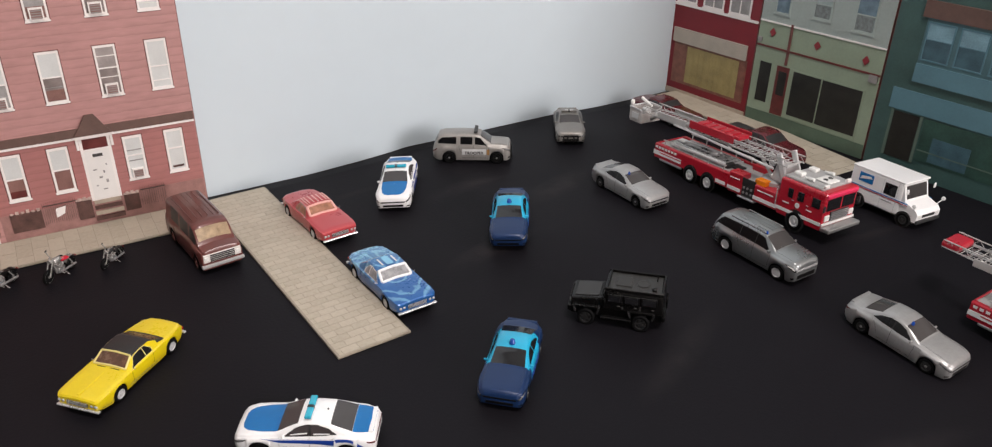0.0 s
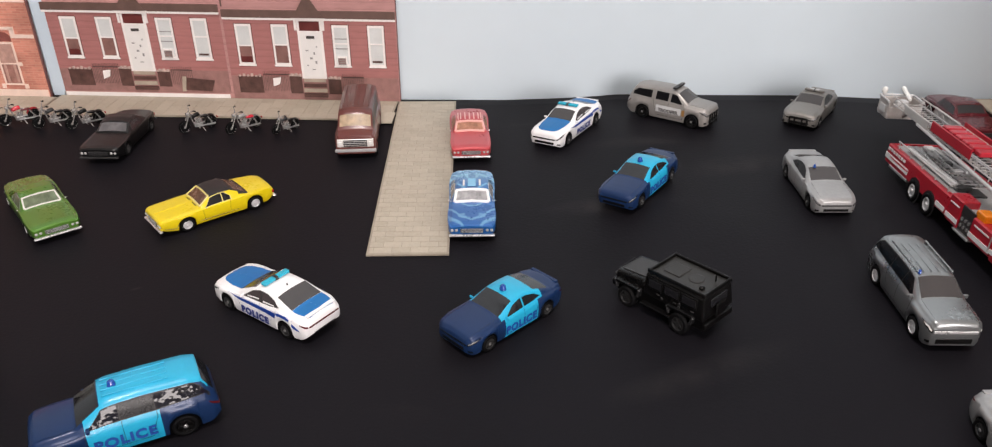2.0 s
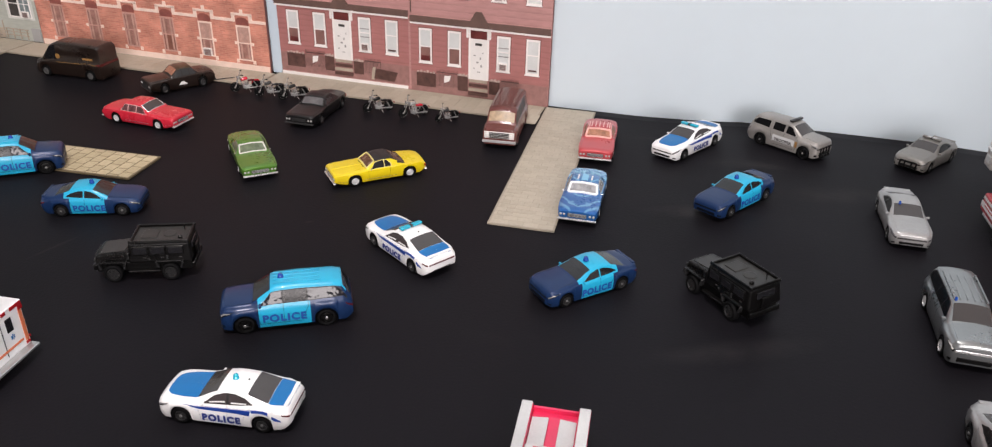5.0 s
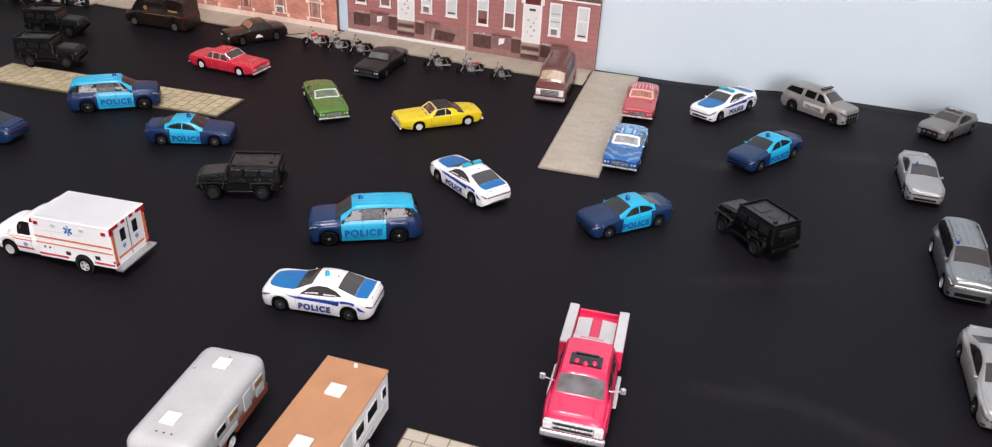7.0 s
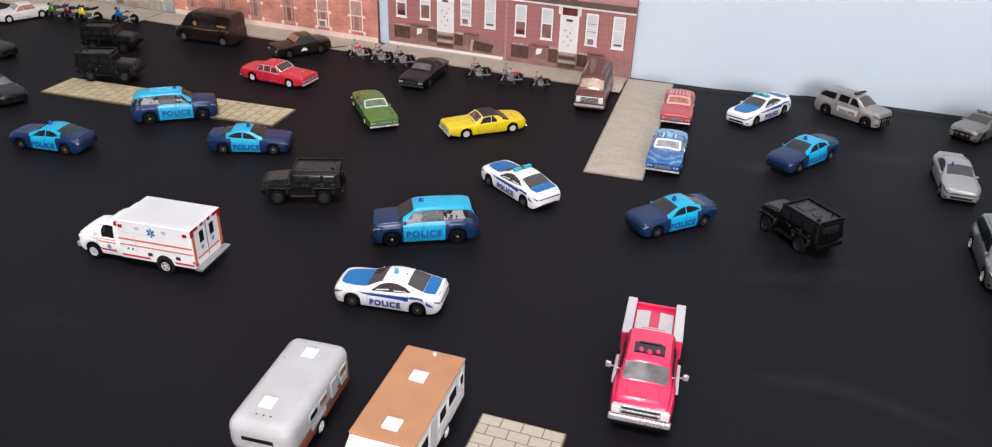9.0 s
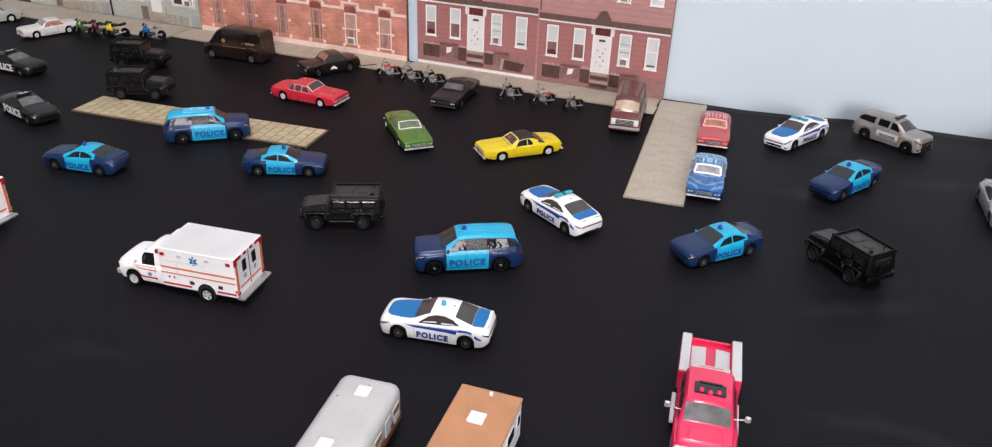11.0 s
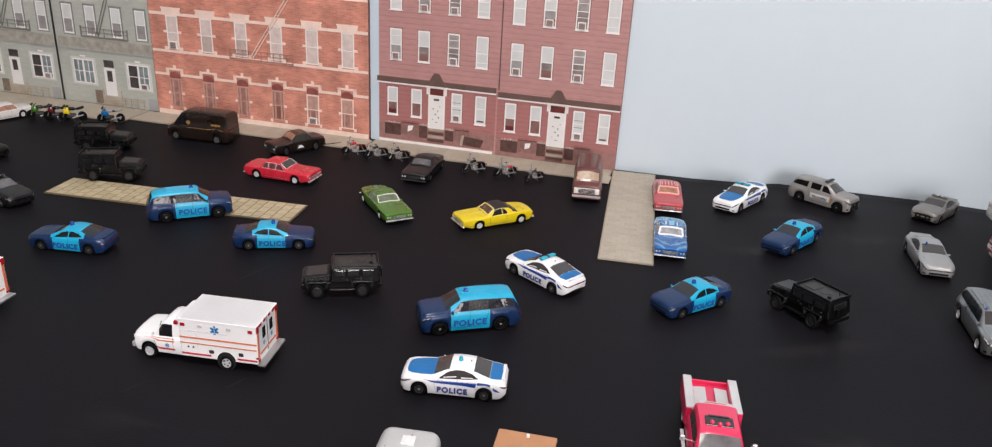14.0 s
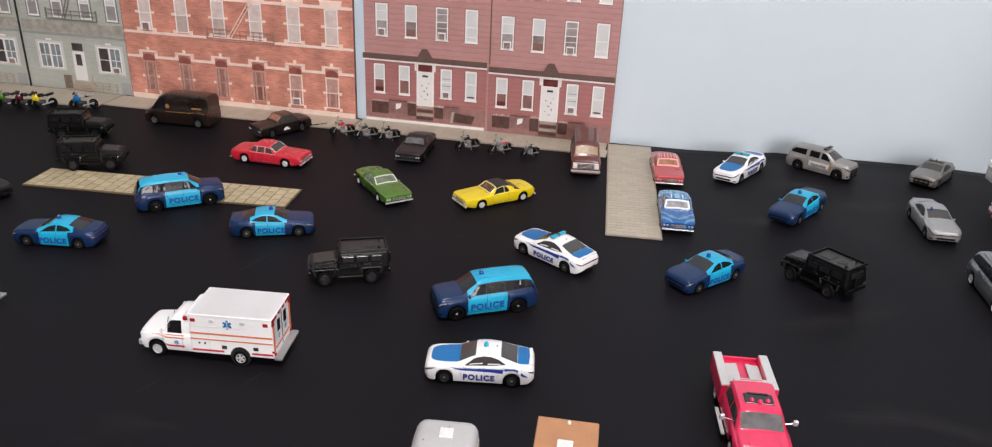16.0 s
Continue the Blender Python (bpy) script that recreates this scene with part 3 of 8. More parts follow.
smear, cloud, dust = n.new("ShaderNodeTexNoise"), n.new("ShaderNodeTexNoise"), n.new("ShaderNodeTexNoise")
smear.inputs["Scale"].default_value, smear.inputs["Detail"].default_value = 2.6, 5
cloud.inputs["Scale"].default_value, cloud.inputs["Detail"].default_value = 6, 5
dust.inputs["Scale"].default_value = 520
ln.new(mp.outputs[0], smear.inputs["Vector"])
ln.new(co.outputs["Object"], cloud.inputs["Vector"])
ln.new(co.outputs["Object"], dust.inputs["Vector"])


def ranged(src, a, b_, lo_, hi_):
    r = n.new("ShaderNodeMapRange")
    ln.new(src, r.inputs[0])
    for k, v in ((1, a), (2, b_), (3, lo_), (4, hi_)):
        r.inputs[k].default_value = v
    return r.outputs[0]


sm = n.new("ShaderNodeMath")
sm.operation = "MULTIPLY"
ln.new(ranged(smear.outputs["Fac"], 0.64, 0.82, 0, 1), sm.inputs[0])
ln.new(ranged(cloud.outputs["Fac"], 0.45, 0.7, 0, 1), sm.inputs[1])
du = n.new("ShaderNodeMath")
du.operation = "MULTIPLY_ADD"
ln.new(ranged(dust.outputs["Fac"], 0.72, 0.82, 0, 0.6), du.inputs[0])
du.inputs[1].default_value = 1.0
ln.new(sm.outputs[0], du.inputs[2])
# soft smears and thin scratches, each with its own place, turn and size
marks = du.outputs[0]
fleck = n.new("ShaderNodeTexNoise")
fleck.inputs["Scale"].default_value, fleck.inputs["Detail"].default_value = 70, 5
ln.new(co.outputs["Object"], fleck.inputs["Vector"])
for x, y, turn, long, wide, gain in SCUFFS:
    pm, gr_, mm = n.new("ShaderNodeMapping"), n.new("ShaderNodeTexGradient"), n.new("ShaderNodeMath")
    pm.vector_type = "TEXTURE"
    pm.inputs["Location"].default_value, pm.inputs["Rotation"].default_value, pm.inputs["Scale"].default_value = (x, y, 0), (0, 0, radians(turn)), (long, wide, 1)
    gr_.gradient_type = "SPHERICAL"
    ln.new(co.outputs["Object"], pm.inputs[0])
    ln.new(pm.outputs[0], gr_.inputs[0])
    mm.operation = "MULTIPLY"
    ln.new(gr_.outputs["Fac"], mm.inputs[0])
    ln.new(ranged(fleck.outputs["Fac"], 0.3, 0.7, 0.15, gain), mm.inputs[1])
    plus = n.new("ShaderNodeMath")
    plus.operation, plus.use_clamp = "ADD", True
    ln.new(mm.outputs[0], plus.inputs[0])
    ln.new(marks, plus.inputs[1])
    marks = plus.outputs[0]
mx = n.new("ShaderNodeMix")
mx.data_type = "RGBA"
ln.new(marks, mx.inputs[0])
mx.inputs[6].default_value, mx.inputs[7].default_value = (0.0076, 0.0069, 0.0092, 1), (0.03, 0.027, 0.028, 1)
ln.new(mx.outputs[2], b.inputs["Base Color"])
bp = n.new("ShaderNodeBump")
bp.inputs["Strength"].default_value, bp.inputs["Distance"].default_value = 0.25, 0.0006
ln.new(dust.outputs["Fac"], bp.inputs["Height"])
ln.new(bp.outputs[0], b.inputs["Normal"])

bm = bmesh.new()
XS = [-1.25 + 0.02 * i for i in range(63)] + [0.0 + 0.0125 * i for i in range(1, 49)]
rows = []
for x in XS:
    back = wall_y(x) - 0.0012
    ys = [-1.16 + 0.04 * i for i in range(25)] + [-0.2 + (back + 0.2) * i / 16 for i in range(1, 17)]
    rows.append([bm.verts.new((x, y, ground(x, y) - 0.0001)) for y in ys])
for a, c in zip(rows, rows[1:]):
    for k in range(len(a) - 1):
        bm.faces.new((a[k], c[k], c[k + 1], a[k + 1]))
bmesh.ops.recalc_face_normals(bm, faces=bm.faces[:])
if bm.faces[0].normal.z < 0:
    bmesh.ops.reverse_faces(bm, faces=bm.faces[:])
bmesh.ops.solidify(bm, geom=bm.faces[:], thickness=0.0016)
tagged(part("ground", bm, SHEET, None, smooth=True), "dull black sheet serving as the street, faintly scuffed", "ground", kind="structure")

# ---- printed building fronts ----


def printed_courses(name, rgb, pitch, depth=0.22, stain=0.14):
    """Printed shingle courses: soft, wavering dark lines with long streaks between them, in the card's own x and z."""
    m = bpy.data.materials.new(name)
    m.use_nodes = True
    n, ln = m.node_tree.nodes, m.node_tree.links
    bs = n["Principled BSDF"]
    bs.inputs["Roughness"].default_value = 0.5
    co, sp, mp = n.new("ShaderNodeTexCoord"), n.new("ShaderNodeSeparateXYZ"), n.new("ShaderNodeMapping")
    ln.new(co.outputs["Object"], sp.inputs[0])
    ln.new(co.outputs["Object"], mp.inputs[0])
    mp.inputs["Scale"].default_value = (0.16, 1, 1)

    def noise(scale, detail, src):
        t = n.new("ShaderNodeTexNoise")
        t.inputs["Scale"].default_value, t.inputs["Detail"].default_value = scale, detail
        ln.new(src, t.inputs["Vector"])
        return t.outputs["Fac"]

    def calc(op, a, b, c=None):
        k = n.new("ShaderNodeMath")
        k.operation = op
        for q, v in enumerate((a, b, c)):
            if v is None:
                continue
            if isinstance(v, (int, float)):
                k.inputs[q].default_value = v
            else:
                ln.new(v, k.inputs[q])
        return k.outputs[0]

    wob = noise(140, 2, co.outputs["Object"])
    z = calc("MULTIPLY_ADD", wob, pitch * 0.35, sp.outputs[2])
    saw = calc("FRACT", calc("DIVIDE", z, pitch), 0.0)
    line = calc("POWER", calc("SUBTRACT", 1.0, saw), 5.0)
    brk = noise(90, 3, mp.outputs[0])
    line = calc("MULTIPLY", line, calc("MULTIPLY_ADD", brk, 1.6, -0.25))
    streak = noise(520, 4, mp.outputs[0])
    cloud = noise(30, 5, co.outputs["Object"])
    v = calc("MULTIPLY_ADD", line, -depth * 1.6, 1.0)
    v = calc("MULTIPLY", v, calc("MULTIPLY_ADD", streak, 0.36, 0.82))
    v = calc("MULTIPLY", v, calc("MULTIPLY_ADD", cloud, 2 * stain, 1 - stain))
    mx = n.new("ShaderNodeMix")
    mx.data_type, mx.blend_type = "RGBA", "MULTIPLY"
    mx.inputs[0].default_value = 1.0
    mx.inputs[6].default_value = (*rgb, 1)
    ln.new(v, mx.inputs[7])
    ln.new(mx.outputs[2], bs.inputs["Base Color"])
    return m


SIDING = printed_courses("printed_pink_shingles", (0.475, 0.248, 0.236), 0.0062)
LOWSIDING = printed_courses("printed_rose_shingles", (0.4, 0.165, 0.155), 0.0056, 0.2)
ROSEBASE = mat("printed_mottled_base", (0.31, 0.16, 0.145), rough=0.5, var=0.25, scale=150)
PLANTER = mat("printed_dark_planter", (0.095, 0.045, 0.038), rough=0.5, var=0.55, scale=160)
ROSEPANE = mat("printed_dull_rose_pane", (0.235, 0.12, 0.105), rough=0.4, var=0.35, scale=110)
TRANSOM = mat("printed_dark_transom", (0.13, 0.028, 0.026), rough=0.4, var=0.3, scale=120)
FLOWERS = mat("printed_pale_flowers", (0.5, 0.38, 0.34), rough=0.6, var=0.5, scale=400)
BRICKS = printed_brick("printed_orange_brick", (0.64, 0.262, 0.19), (0.5, 0.185, 0.135), (0.6, 0.31, 0.235), 0.0075, 0.0021, 0.035, stain=0.26)
GREYWALL = printed_courses("printed_grey_stone", (0.44, 0.46, 0.415), 0.0075, 0.06, 0.14)
REDWALL = mat("printed_red_wall", (0.2, 0.011, 0.02), rough=0.5, var=0.15, scale=30)
GREENWALL = mat("printed_pale_green_wall", (0.275, 0.345, 0.255), rough=0.5, var=0.12, scale=30)
GREENPALE = mat("printed_blue_grey_wall", (0.34, 0.4, 0.38), rough=0.5, var=0.12, scale=30)
TEALWALL = mat("printed_teal_wall", (0.045, 0.1, 0.093), rough=0.5, var=0.25, scale=40)
TEALBAND = mat("printed_blue_band", (0.1, 0.22, 0.27), rough=0.5, var=0.12, scale=40)
SHOPDARK = mat("printed_dark_shop_window", (0.02, 0.02, 0.017), rough=0.4, var=0.5, scale=70)
SHOPGREEN = mat("printed_green_shop_window", (0.03, 0.075, 0.06), rough=0.4, var=0.4, scale=50)
OLIVE = mat("printed_olive_blind", (0.33, 0.26, 0.11), rough=0.5, var=0.3, scale=60)
BEIGE = mat("printed_beige_panel", (0.45, 0.4, 0.34), rough=0.5, var=0.15, scale=50)
TRIMWHITE = mat("printed_white_trim", (0.84, 0.8, 0.78), rough=0.5, var=0.06, scale=60)
CREAMSTONE = mat("printed_cream_stone", (0.86, 0.67, 0.58), rough=0.5, var=0.13, scale=90)
LACE = mat("printed_lace_blind", (0.66, 0.55, 0.51), rough=0.45, var=0.18, scale=140)
BLIND = mat("printed_white_blind", (0.63, 0.645, 0.64), rough=0.45, var=0.1, scale=70)
CURTAIN = mat("printed_pinkish_curtain", (0.5, 0.4, 0.36), rough=0.45, var=0.25, scale=160)
PANEGREY = mat("printed_grey_pane", (0.3, 0.29, 0.285), rough=0.4, var=0.3, scale=110)
PANEWARM = mat("printed_warm_pane", (0.34, 0.3, 0.29), rough=0.4, var=0.3, scale=110)
PANEMID = mat("printed_taupe_pane", (0.235, 0.195, 0.185), rough=0.4, var=0.35, scale=110)
PANEDARK = mat("printed_dark_pane", (0.06, 0.055, 0.052), rough=0.4, var=0.5, scale=120)
PANEBROWN = mat("printed_brown_pane", (0.22, 0.09, 0.065), rough=0.4, var=0.4, scale=120)
PANEBLUE = mat("printed_blue_pane", (0.13, 0.2, 0.25), rough=0.4, var=0.4, scale=120)
BROWNROOF = mat("printed_brown_shingle", (0.13, 0.075, 0.062), rough=0.6, var=0.2, scale=140)
DARKIRON = mat("printed_iron", (0.08, 0.045, 0.04), rough=0.5, var=0.3, scale=120)
BRICKRED = mat("printed_dark_brick", (0.15, 0.05, 0.045), rough=0.5, var=0.35, scale=150)
STEPSTONE = mat("printed_step_stone", (0.42, 0.35, 0.28), rough=0.5, var=0.2, scale=120)
DOORWHITE = mat("printed_white_door", (0.78, 0.76, 0.74), rough=0.45, var=0.05, scale=80)
EDGECARD = mat("grey_card_edge", (0.36, 0.35, 0.33), rough=0.7)
REDBLIND = mat("printed_red_cloth", (0.27, 0.03, 0.04), rough=0.5, var=0.2, scale=100)


def flat(name, x0, x1, z0, z1, material, parent, up=0.0004, base=0.0, label="", bm=None):
    """A thin raised piece on a front: from the card's face (y = 0) out by base to base + up."""
    own = box(((x0 + x1) / 2, -(base + up / 2), (z0 + z1) / 2), (x1 - x0, up, z1 - z0), 0.0, bm)
    return own if bm is not None else part(name, own, material, parent, label)


def window(front, cx, z0, w, h, casing=TRIMWHITE, upper=BLIND, lower=PANEGREY, ac=False, bar=0.0011, rail=0.5, blind=None, muntin=False, sill=True, outline=None, base=0.0):
    """A sash window: frame, two panes, sill, and an air conditioner where there is one."""
    x0, x1, z1 = cx - w / 2, cx + w / 2, z0 + h
    bm = bmesh.new()
    for a, b_, c, d in ((x0, x0 + bar, z0, z1), (x1 - bar, x1, z0, z1), (x0 + bar, x1 - bar, z0, z0 + bar), (x0 + bar, x1 - bar, z1 - bar * 1.2, z1)):
        flat("", a, b_, c, d, None, None, 0.0006, bm=bm)
    zm = z0 + h * rail
    flat("", x0 + bar, x1 - bar, zm - bar * 0.35, zm + bar * 0.35, None, None, 0.0005, bm=bm)
    if muntin:
        flat("", cx - bar * 0.35, cx + bar * 0.35, z0 + bar, z1 - bar, None, None, 0.00045, bm=bm)
    wob = part("window", bm, casing, front)
    wob.location.y = -base
    # a dark flat showing round the frame, drawn as its shadow line
    if outline:
        flat("reveal", x0 - bar * 0.45, x1 + bar * 0.45, z0 - bar * 1.3, z1 + bar * 0.45, outline, wob, 0.00012)
    flat("pane", x0 + bar * 0.8, x1 - bar * 0.8, zm, z1 - bar, upper, wob, 0.0002)
    flat("pane", x0 + bar * 0.8, x1 - bar * 0.8, z0 + bar * 0.8, zm, lower, wob, 0.00015)
    if blind:
        flat("blind", x0 + bar, x1 - bar, z0 + h * blind, zm, BLIND, wob, 0.00024)
    if sill:
        flat("sill", x0 - bar * 0.4, x1 + bar * 0.4, z0 - bar * 0.9, z0, casing, wob, 0.0008)
    if ac:
        g = flat("", cx - w * 0.3, cx + w * 0.3, z0 + bar * 0.6, z0 + h * 0.24, None, None, 0.0022, bm=bmesh.new())
        a = part("air_conditioner", g, TRIMWHITE, wob, "white window air conditioner")
        flat("air_outlet", cx - w * 0.24, cx + w * 0.24, z0 + bar * 0.9, z0 + h * 0.21, ROSEPANE, a, 0.0001, 0.0022)
        for k in range(4):
            z = z0 + bar * 1.1 + k * h * 0.045
            flat("", cx - w * 0.24, cx + w * 0.24, z, z + h * 0.018, None, None, 0.0002, 0.0022, bm=(g2 := bmesh.new()) if k == 0 else g2)
        part("grille", g2, PANEGREY, a)
    return wob


def front_card(name, label, x0, x1, z1, material, m):
    f = thing(name, label, "building front", "printed card house fronts", m)
    part("card", box(((x0 + x1) / 2, 0.0015, z1 / 2), (x1 - x0, 0.003, z1), 0.0), material, f)
    for x in (x0 - 0.0002, x1 + 0.0002):
        part("card_edge", box((x, 0.0015, z1 / 2), (0.0004, 0.0032, z1), 0.0), BRICKRED, f)
    return f


# pink row houses
PALEMARGIN = mat("printed_pale_blue_margin", (0.56, 0.67, 0.76), rough=0.5, var=0.04, scale=20)
pink = front_card("row_house_front", "printed card front of two pink shingled row houses", -0.300, 0.0, 0.27, SIDING, pose(0, 0, 0.0015))
for half, (dx, dz) in enumerate(((0.0, 0.0), (-0.1495, 0.004))):
    gx = (-0.130, -0.099, -0.0475, -0.0175)
    for k, cx in enumerate(gx):
        window(pink, cx + dx, 0.0315 + dz, 0.0138, 0.035, upper=BLIND, lower=(ROSEPANE, ROSEPANE, BLIND, BLIND)[k], ac=k == 2, rail=(0.47, 0.5, 0.55, 0.55)[k], outline=BRICKRED, bar=0.0016)
        if k == 3:
            flat("sash_gap", cx + dx - 0.0042, cx + dx + 0.0042, 0.0345 + dz, 0.0362 + dz, PLANTER, pink, 0.0004)
        if k == 2:
            for zz in (0.046, 0.0545):
                flat("blind_edge", cx + dx - 0.0052, cx + dx + 0.0052, zz + dz, zz + 0.0008 + dz, PANEGREY, pink, 0.0004)
        if k == 0:
            flat("sash_shade", cx + dx - 0.0052, cx + dx + 0.0052, 0.0332 + dz, 0.0385 + dz, TRANSOM, pink, 0.0004)
    for fl, z in enumerate((0.1, 0.159, 0.218)):
        for k, cx in enumerate((-0.126, -0.0905, -0.0535, -0.0185)):
            window(pink, cx + dx, z + dz, 0.0148, 0.0372, upper=(BLIND, BLIND, PANEWARM, BLIND)[k], lower=(PANEGREY, PANEMID, PANEMID, BLIND)[k] if fl != 1 else (BLIND, PANEGREY, PANEMID, BLIND)[k],
                   ac=(k in (0, 2)) if fl != 1 else (k in (1, 2)), rail=(0.48, 0.5, 0.55, 0.46)[k], outline=BRICKRED, bar=0.0014)
            for q in ((0.76,) if k == 0 else (0.3,) if k == 1 else (0.36, 0.78) if k == 2 else (0.16,)):
                flat("sash_bar", cx + dx - 0.0062, cx + dx + 0.0062, z + dz + 0.0372 * q, z + dz + 0.0372 * q + (0.0006 if k != 1 else 0.0003), TRIMWHITE if k != 1 else PANEGREY, pink, 0.0005)
            if k == 1:
                flat("sash_shade", cx + dx - 0.0058, cx + dx + 0.0058, z + dz + 0.0015, z + dz + 0.0095, ROSEPANE, pink, 0.0004)
    x0, x1 = (-0.1462, -0.0005) if half == 0 else (-0.2995, -0.1485)
    flat("lower_wall", x0, x1, 0.021 + dz, 0.0704 + dz, LOWSIDING, pink, 0.0001)
    flat("base_wall", x0, x1, 0.0005 + dz, 0.021 + dz, ROSEBASE, pink, 0.00016)
    ea = flat("eave", x0, x1, 0.0722 + dz, 0.0785 + dz, BROWNROOF, pink, 0.0016, label="brown shingled eave")
    flat("eave_trim", x0, x1, 0.0703 + dz, 0.0722 + dz, TRIMWHITE, pink, 0.0013)
    c = -0.0732 + dx
    part("porch_hood", plate([(p, -0.0017, q + dz) for p, q in ((c - 0.0135, 0.0728), (c + 0.0135, 0.0728), (c + 0.0085, 0.0795), (c + 0.003, 0.0885), (c - 0.003, 0.0885), (c - 0.0085, 0.0795))], 0.0012), BROWNROOF, pink, "peaked brown porch hood")
    flat("hood_trim", c - 0.0138, c + 0.0138, 0.0708 + dz, 0.0728 + dz, TRIMWHITE, pink, 0.0024)
    for s in (-1, 1):
        flat("bracket", c + s * 0.0118 - 0.0009, c + s * 0.0118 + 0.0009, 0.062 + dz, 0.0708 + dz, TRIMWHITE, pink, 0.0015)
    flat("door_frame", c - 0.0107, c + 0.0107, 0.0195 + dz, 0.0706 + dz, TRIMWHITE, pink, 0.0003)
    flat("transom", c - 0.0085, c + 0.0085, 0.0615 + dz, 0.0695 + dz, TRANSOM, pink, 0.0006)
    dr = flat("door", c - 0.0085, c + 0.0085, 0.0205 + dz, 0.0605 + dz, DOORWHITE, pink, 0.0007)
    flat("door_number", c - 0.0035, c + 0.0035, 0.0548 + dz, 0.0572 + dz, PANEDARK, dr, 0.0002, 0.0007)
    for k, (px, pz, pw, ph) in enumerate(((-0.004, 0.044, 0.0025, 0.001), (0.002, 0.041, 0.0012, 0.0022), (0.0045, 0.047, 0.001, 0.0014), (-0.001, 0.037, 0.0022, 0.0016), (0.003, 0.033, 0.0016, 0.0026), (-0.0045, 0.031, 0.0014, 0.001), (0.0005, 0.0275, 0.003, 0.0008))):
        flat("door_mark", c + px - pw / 2, c + px + pw / 2, pz + dz, pz + ph + dz, PANEGREY, dr, 0.0002, 0.0007)
    for k in range(4):
        flat("step", c - 0.0095 - k * 0.0003, c + 0.0095 + k * 0.0003, 0.0165 - k * 0.0045 + dz, 0.0195 - k * 0.0045 + dz, STEPSTONE if k % 2 == 0 else PLANTER, pink, 0.0006 + 0.0004 * k)
    for a, b_, h in ((-0.140, -0.119, 0.021), (-0.095, -0.0845, 0.022), (-0.0615, -0.0505, 0.02)):
        flat("planter_wall", a + dx, b_ + dx, 0.006 + dz, h + dz, PLANTER, pink, 0.0007)
        for q in range(6):
            fx = a + dx + (b_ - a) * (q + 0.5) / 6
            flat("flower", fx - 0.0011, fx + 0.001, h - 0.0004 + dz, h + (0.0009, 0.0019, 0.0012, 0.0022, 0.0008, 0.0016)[q] + dz, FLOWERS, pink, 0.0009 + 0.0001 * q)
    bm, bm2 = bmesh.new(), bmesh.new()
    for k in range(17):
        x = -0.118 + k * 0.0014 + dx
        flat("", x, x + 0.00022, 0.008 + dz, 0.026 + dz, None, None, 0.0005, bm=bm)
    for k in range(12):
        x = -0.049 + k * 0.0016 + dx
        flat("", x, x + 0.00022, 0.008 + dz, 0.024 + dz, None, None, 0.0005, bm=bm2)
    flat("", -0.118 + dx, -0.0945 + dx, 0.0225 + dz, 0.0232 + dz, None, None, 0.0006, bm=bm)
    flat("", -0.049 + dx, -0.0305 + dx, 0.0208 + dz, 0.0215 + dz, None, None, 0.0006, bm=bm2)
    for b3_ in (bm, bm2):
        tagged(part("iron_railing", b3_, DARKIRON, pink), kind="stuff")
    part("paper_sheet", plate([(p + dx, -0.0008, q + dz) for p, q in ((-0.110, 0.012), (-0.104, 0.0145), (-0.1025, 0.0205), (-0.1095, 0.0195))], 0.0002), TRIMWHITE, pink)
    if half == 1:
        part("cellar_hatch", plate([(p, -0.0008, q) for p, q in ((-0.188, 0.0075), (-0.165, 0.0065), (-0.161, 0.0165), (-0.186, 0.0185))], 0.0003), PLANTER, pink)
        part("hatch_curb", plate([(p, -0.0007, q) for p, q in ((-0.1915, 0.006), (-0.188, 0.006), (-0.186, 0.0195), (-0.1895, 0.0195))], 0.0003), STEPSTONE, pink)
        flat("kerb_line", -0.2985, -0.150, 0.0, 0.0036, TRIMWHITE, pink, 0.0005)
flat("card_margin", -0.3085, -0.2975, 0.0, 0.27, PALEMARGIN, pink, 0.0005)
flat("party_line", -0.1462, -0.1448, 0.081, 0.27, BROWNROOF, pink, 0.0004)

# orange brick apartment house
brick = front_card("brick_house_front", "printed card front of an orange brick apartment house", -0.611, -0.309, 0.27, BRICKS, pose(0, -0.005, 0.0015))
flat("base_course", -0.610, -0.310, 0.0, 0.0065, CREAMSTONE, brick, 0.0005)
bands = bmesh.new()
ROSELACE = mat("printed_rose_lace", (0.5, 0.3, 0.25), rough=0.45, var=0.3, scale=160)
PANEROSE = mat("printed_rose_pane", (0.34, 0.17, 0.14), rough=0.4, var=0.45, scale=150)
ARCHRED = mat("printed_arch_red", (0.27, 0.085, 0.07), rough=0.5, var=0.35, scale=120)
BRICKTRIM = mat("printed_pinkish_frame", (0.55, 0.31, 0.26), rough=0.5, var=0.2, scale=120)
GX = (-0.581, -0.5318, -0.4828, -0.4335, -0.385, -0.338)
SX = (-0.5785, -0.5296, -0.481, -0.4322, -0.3836, -0.336)
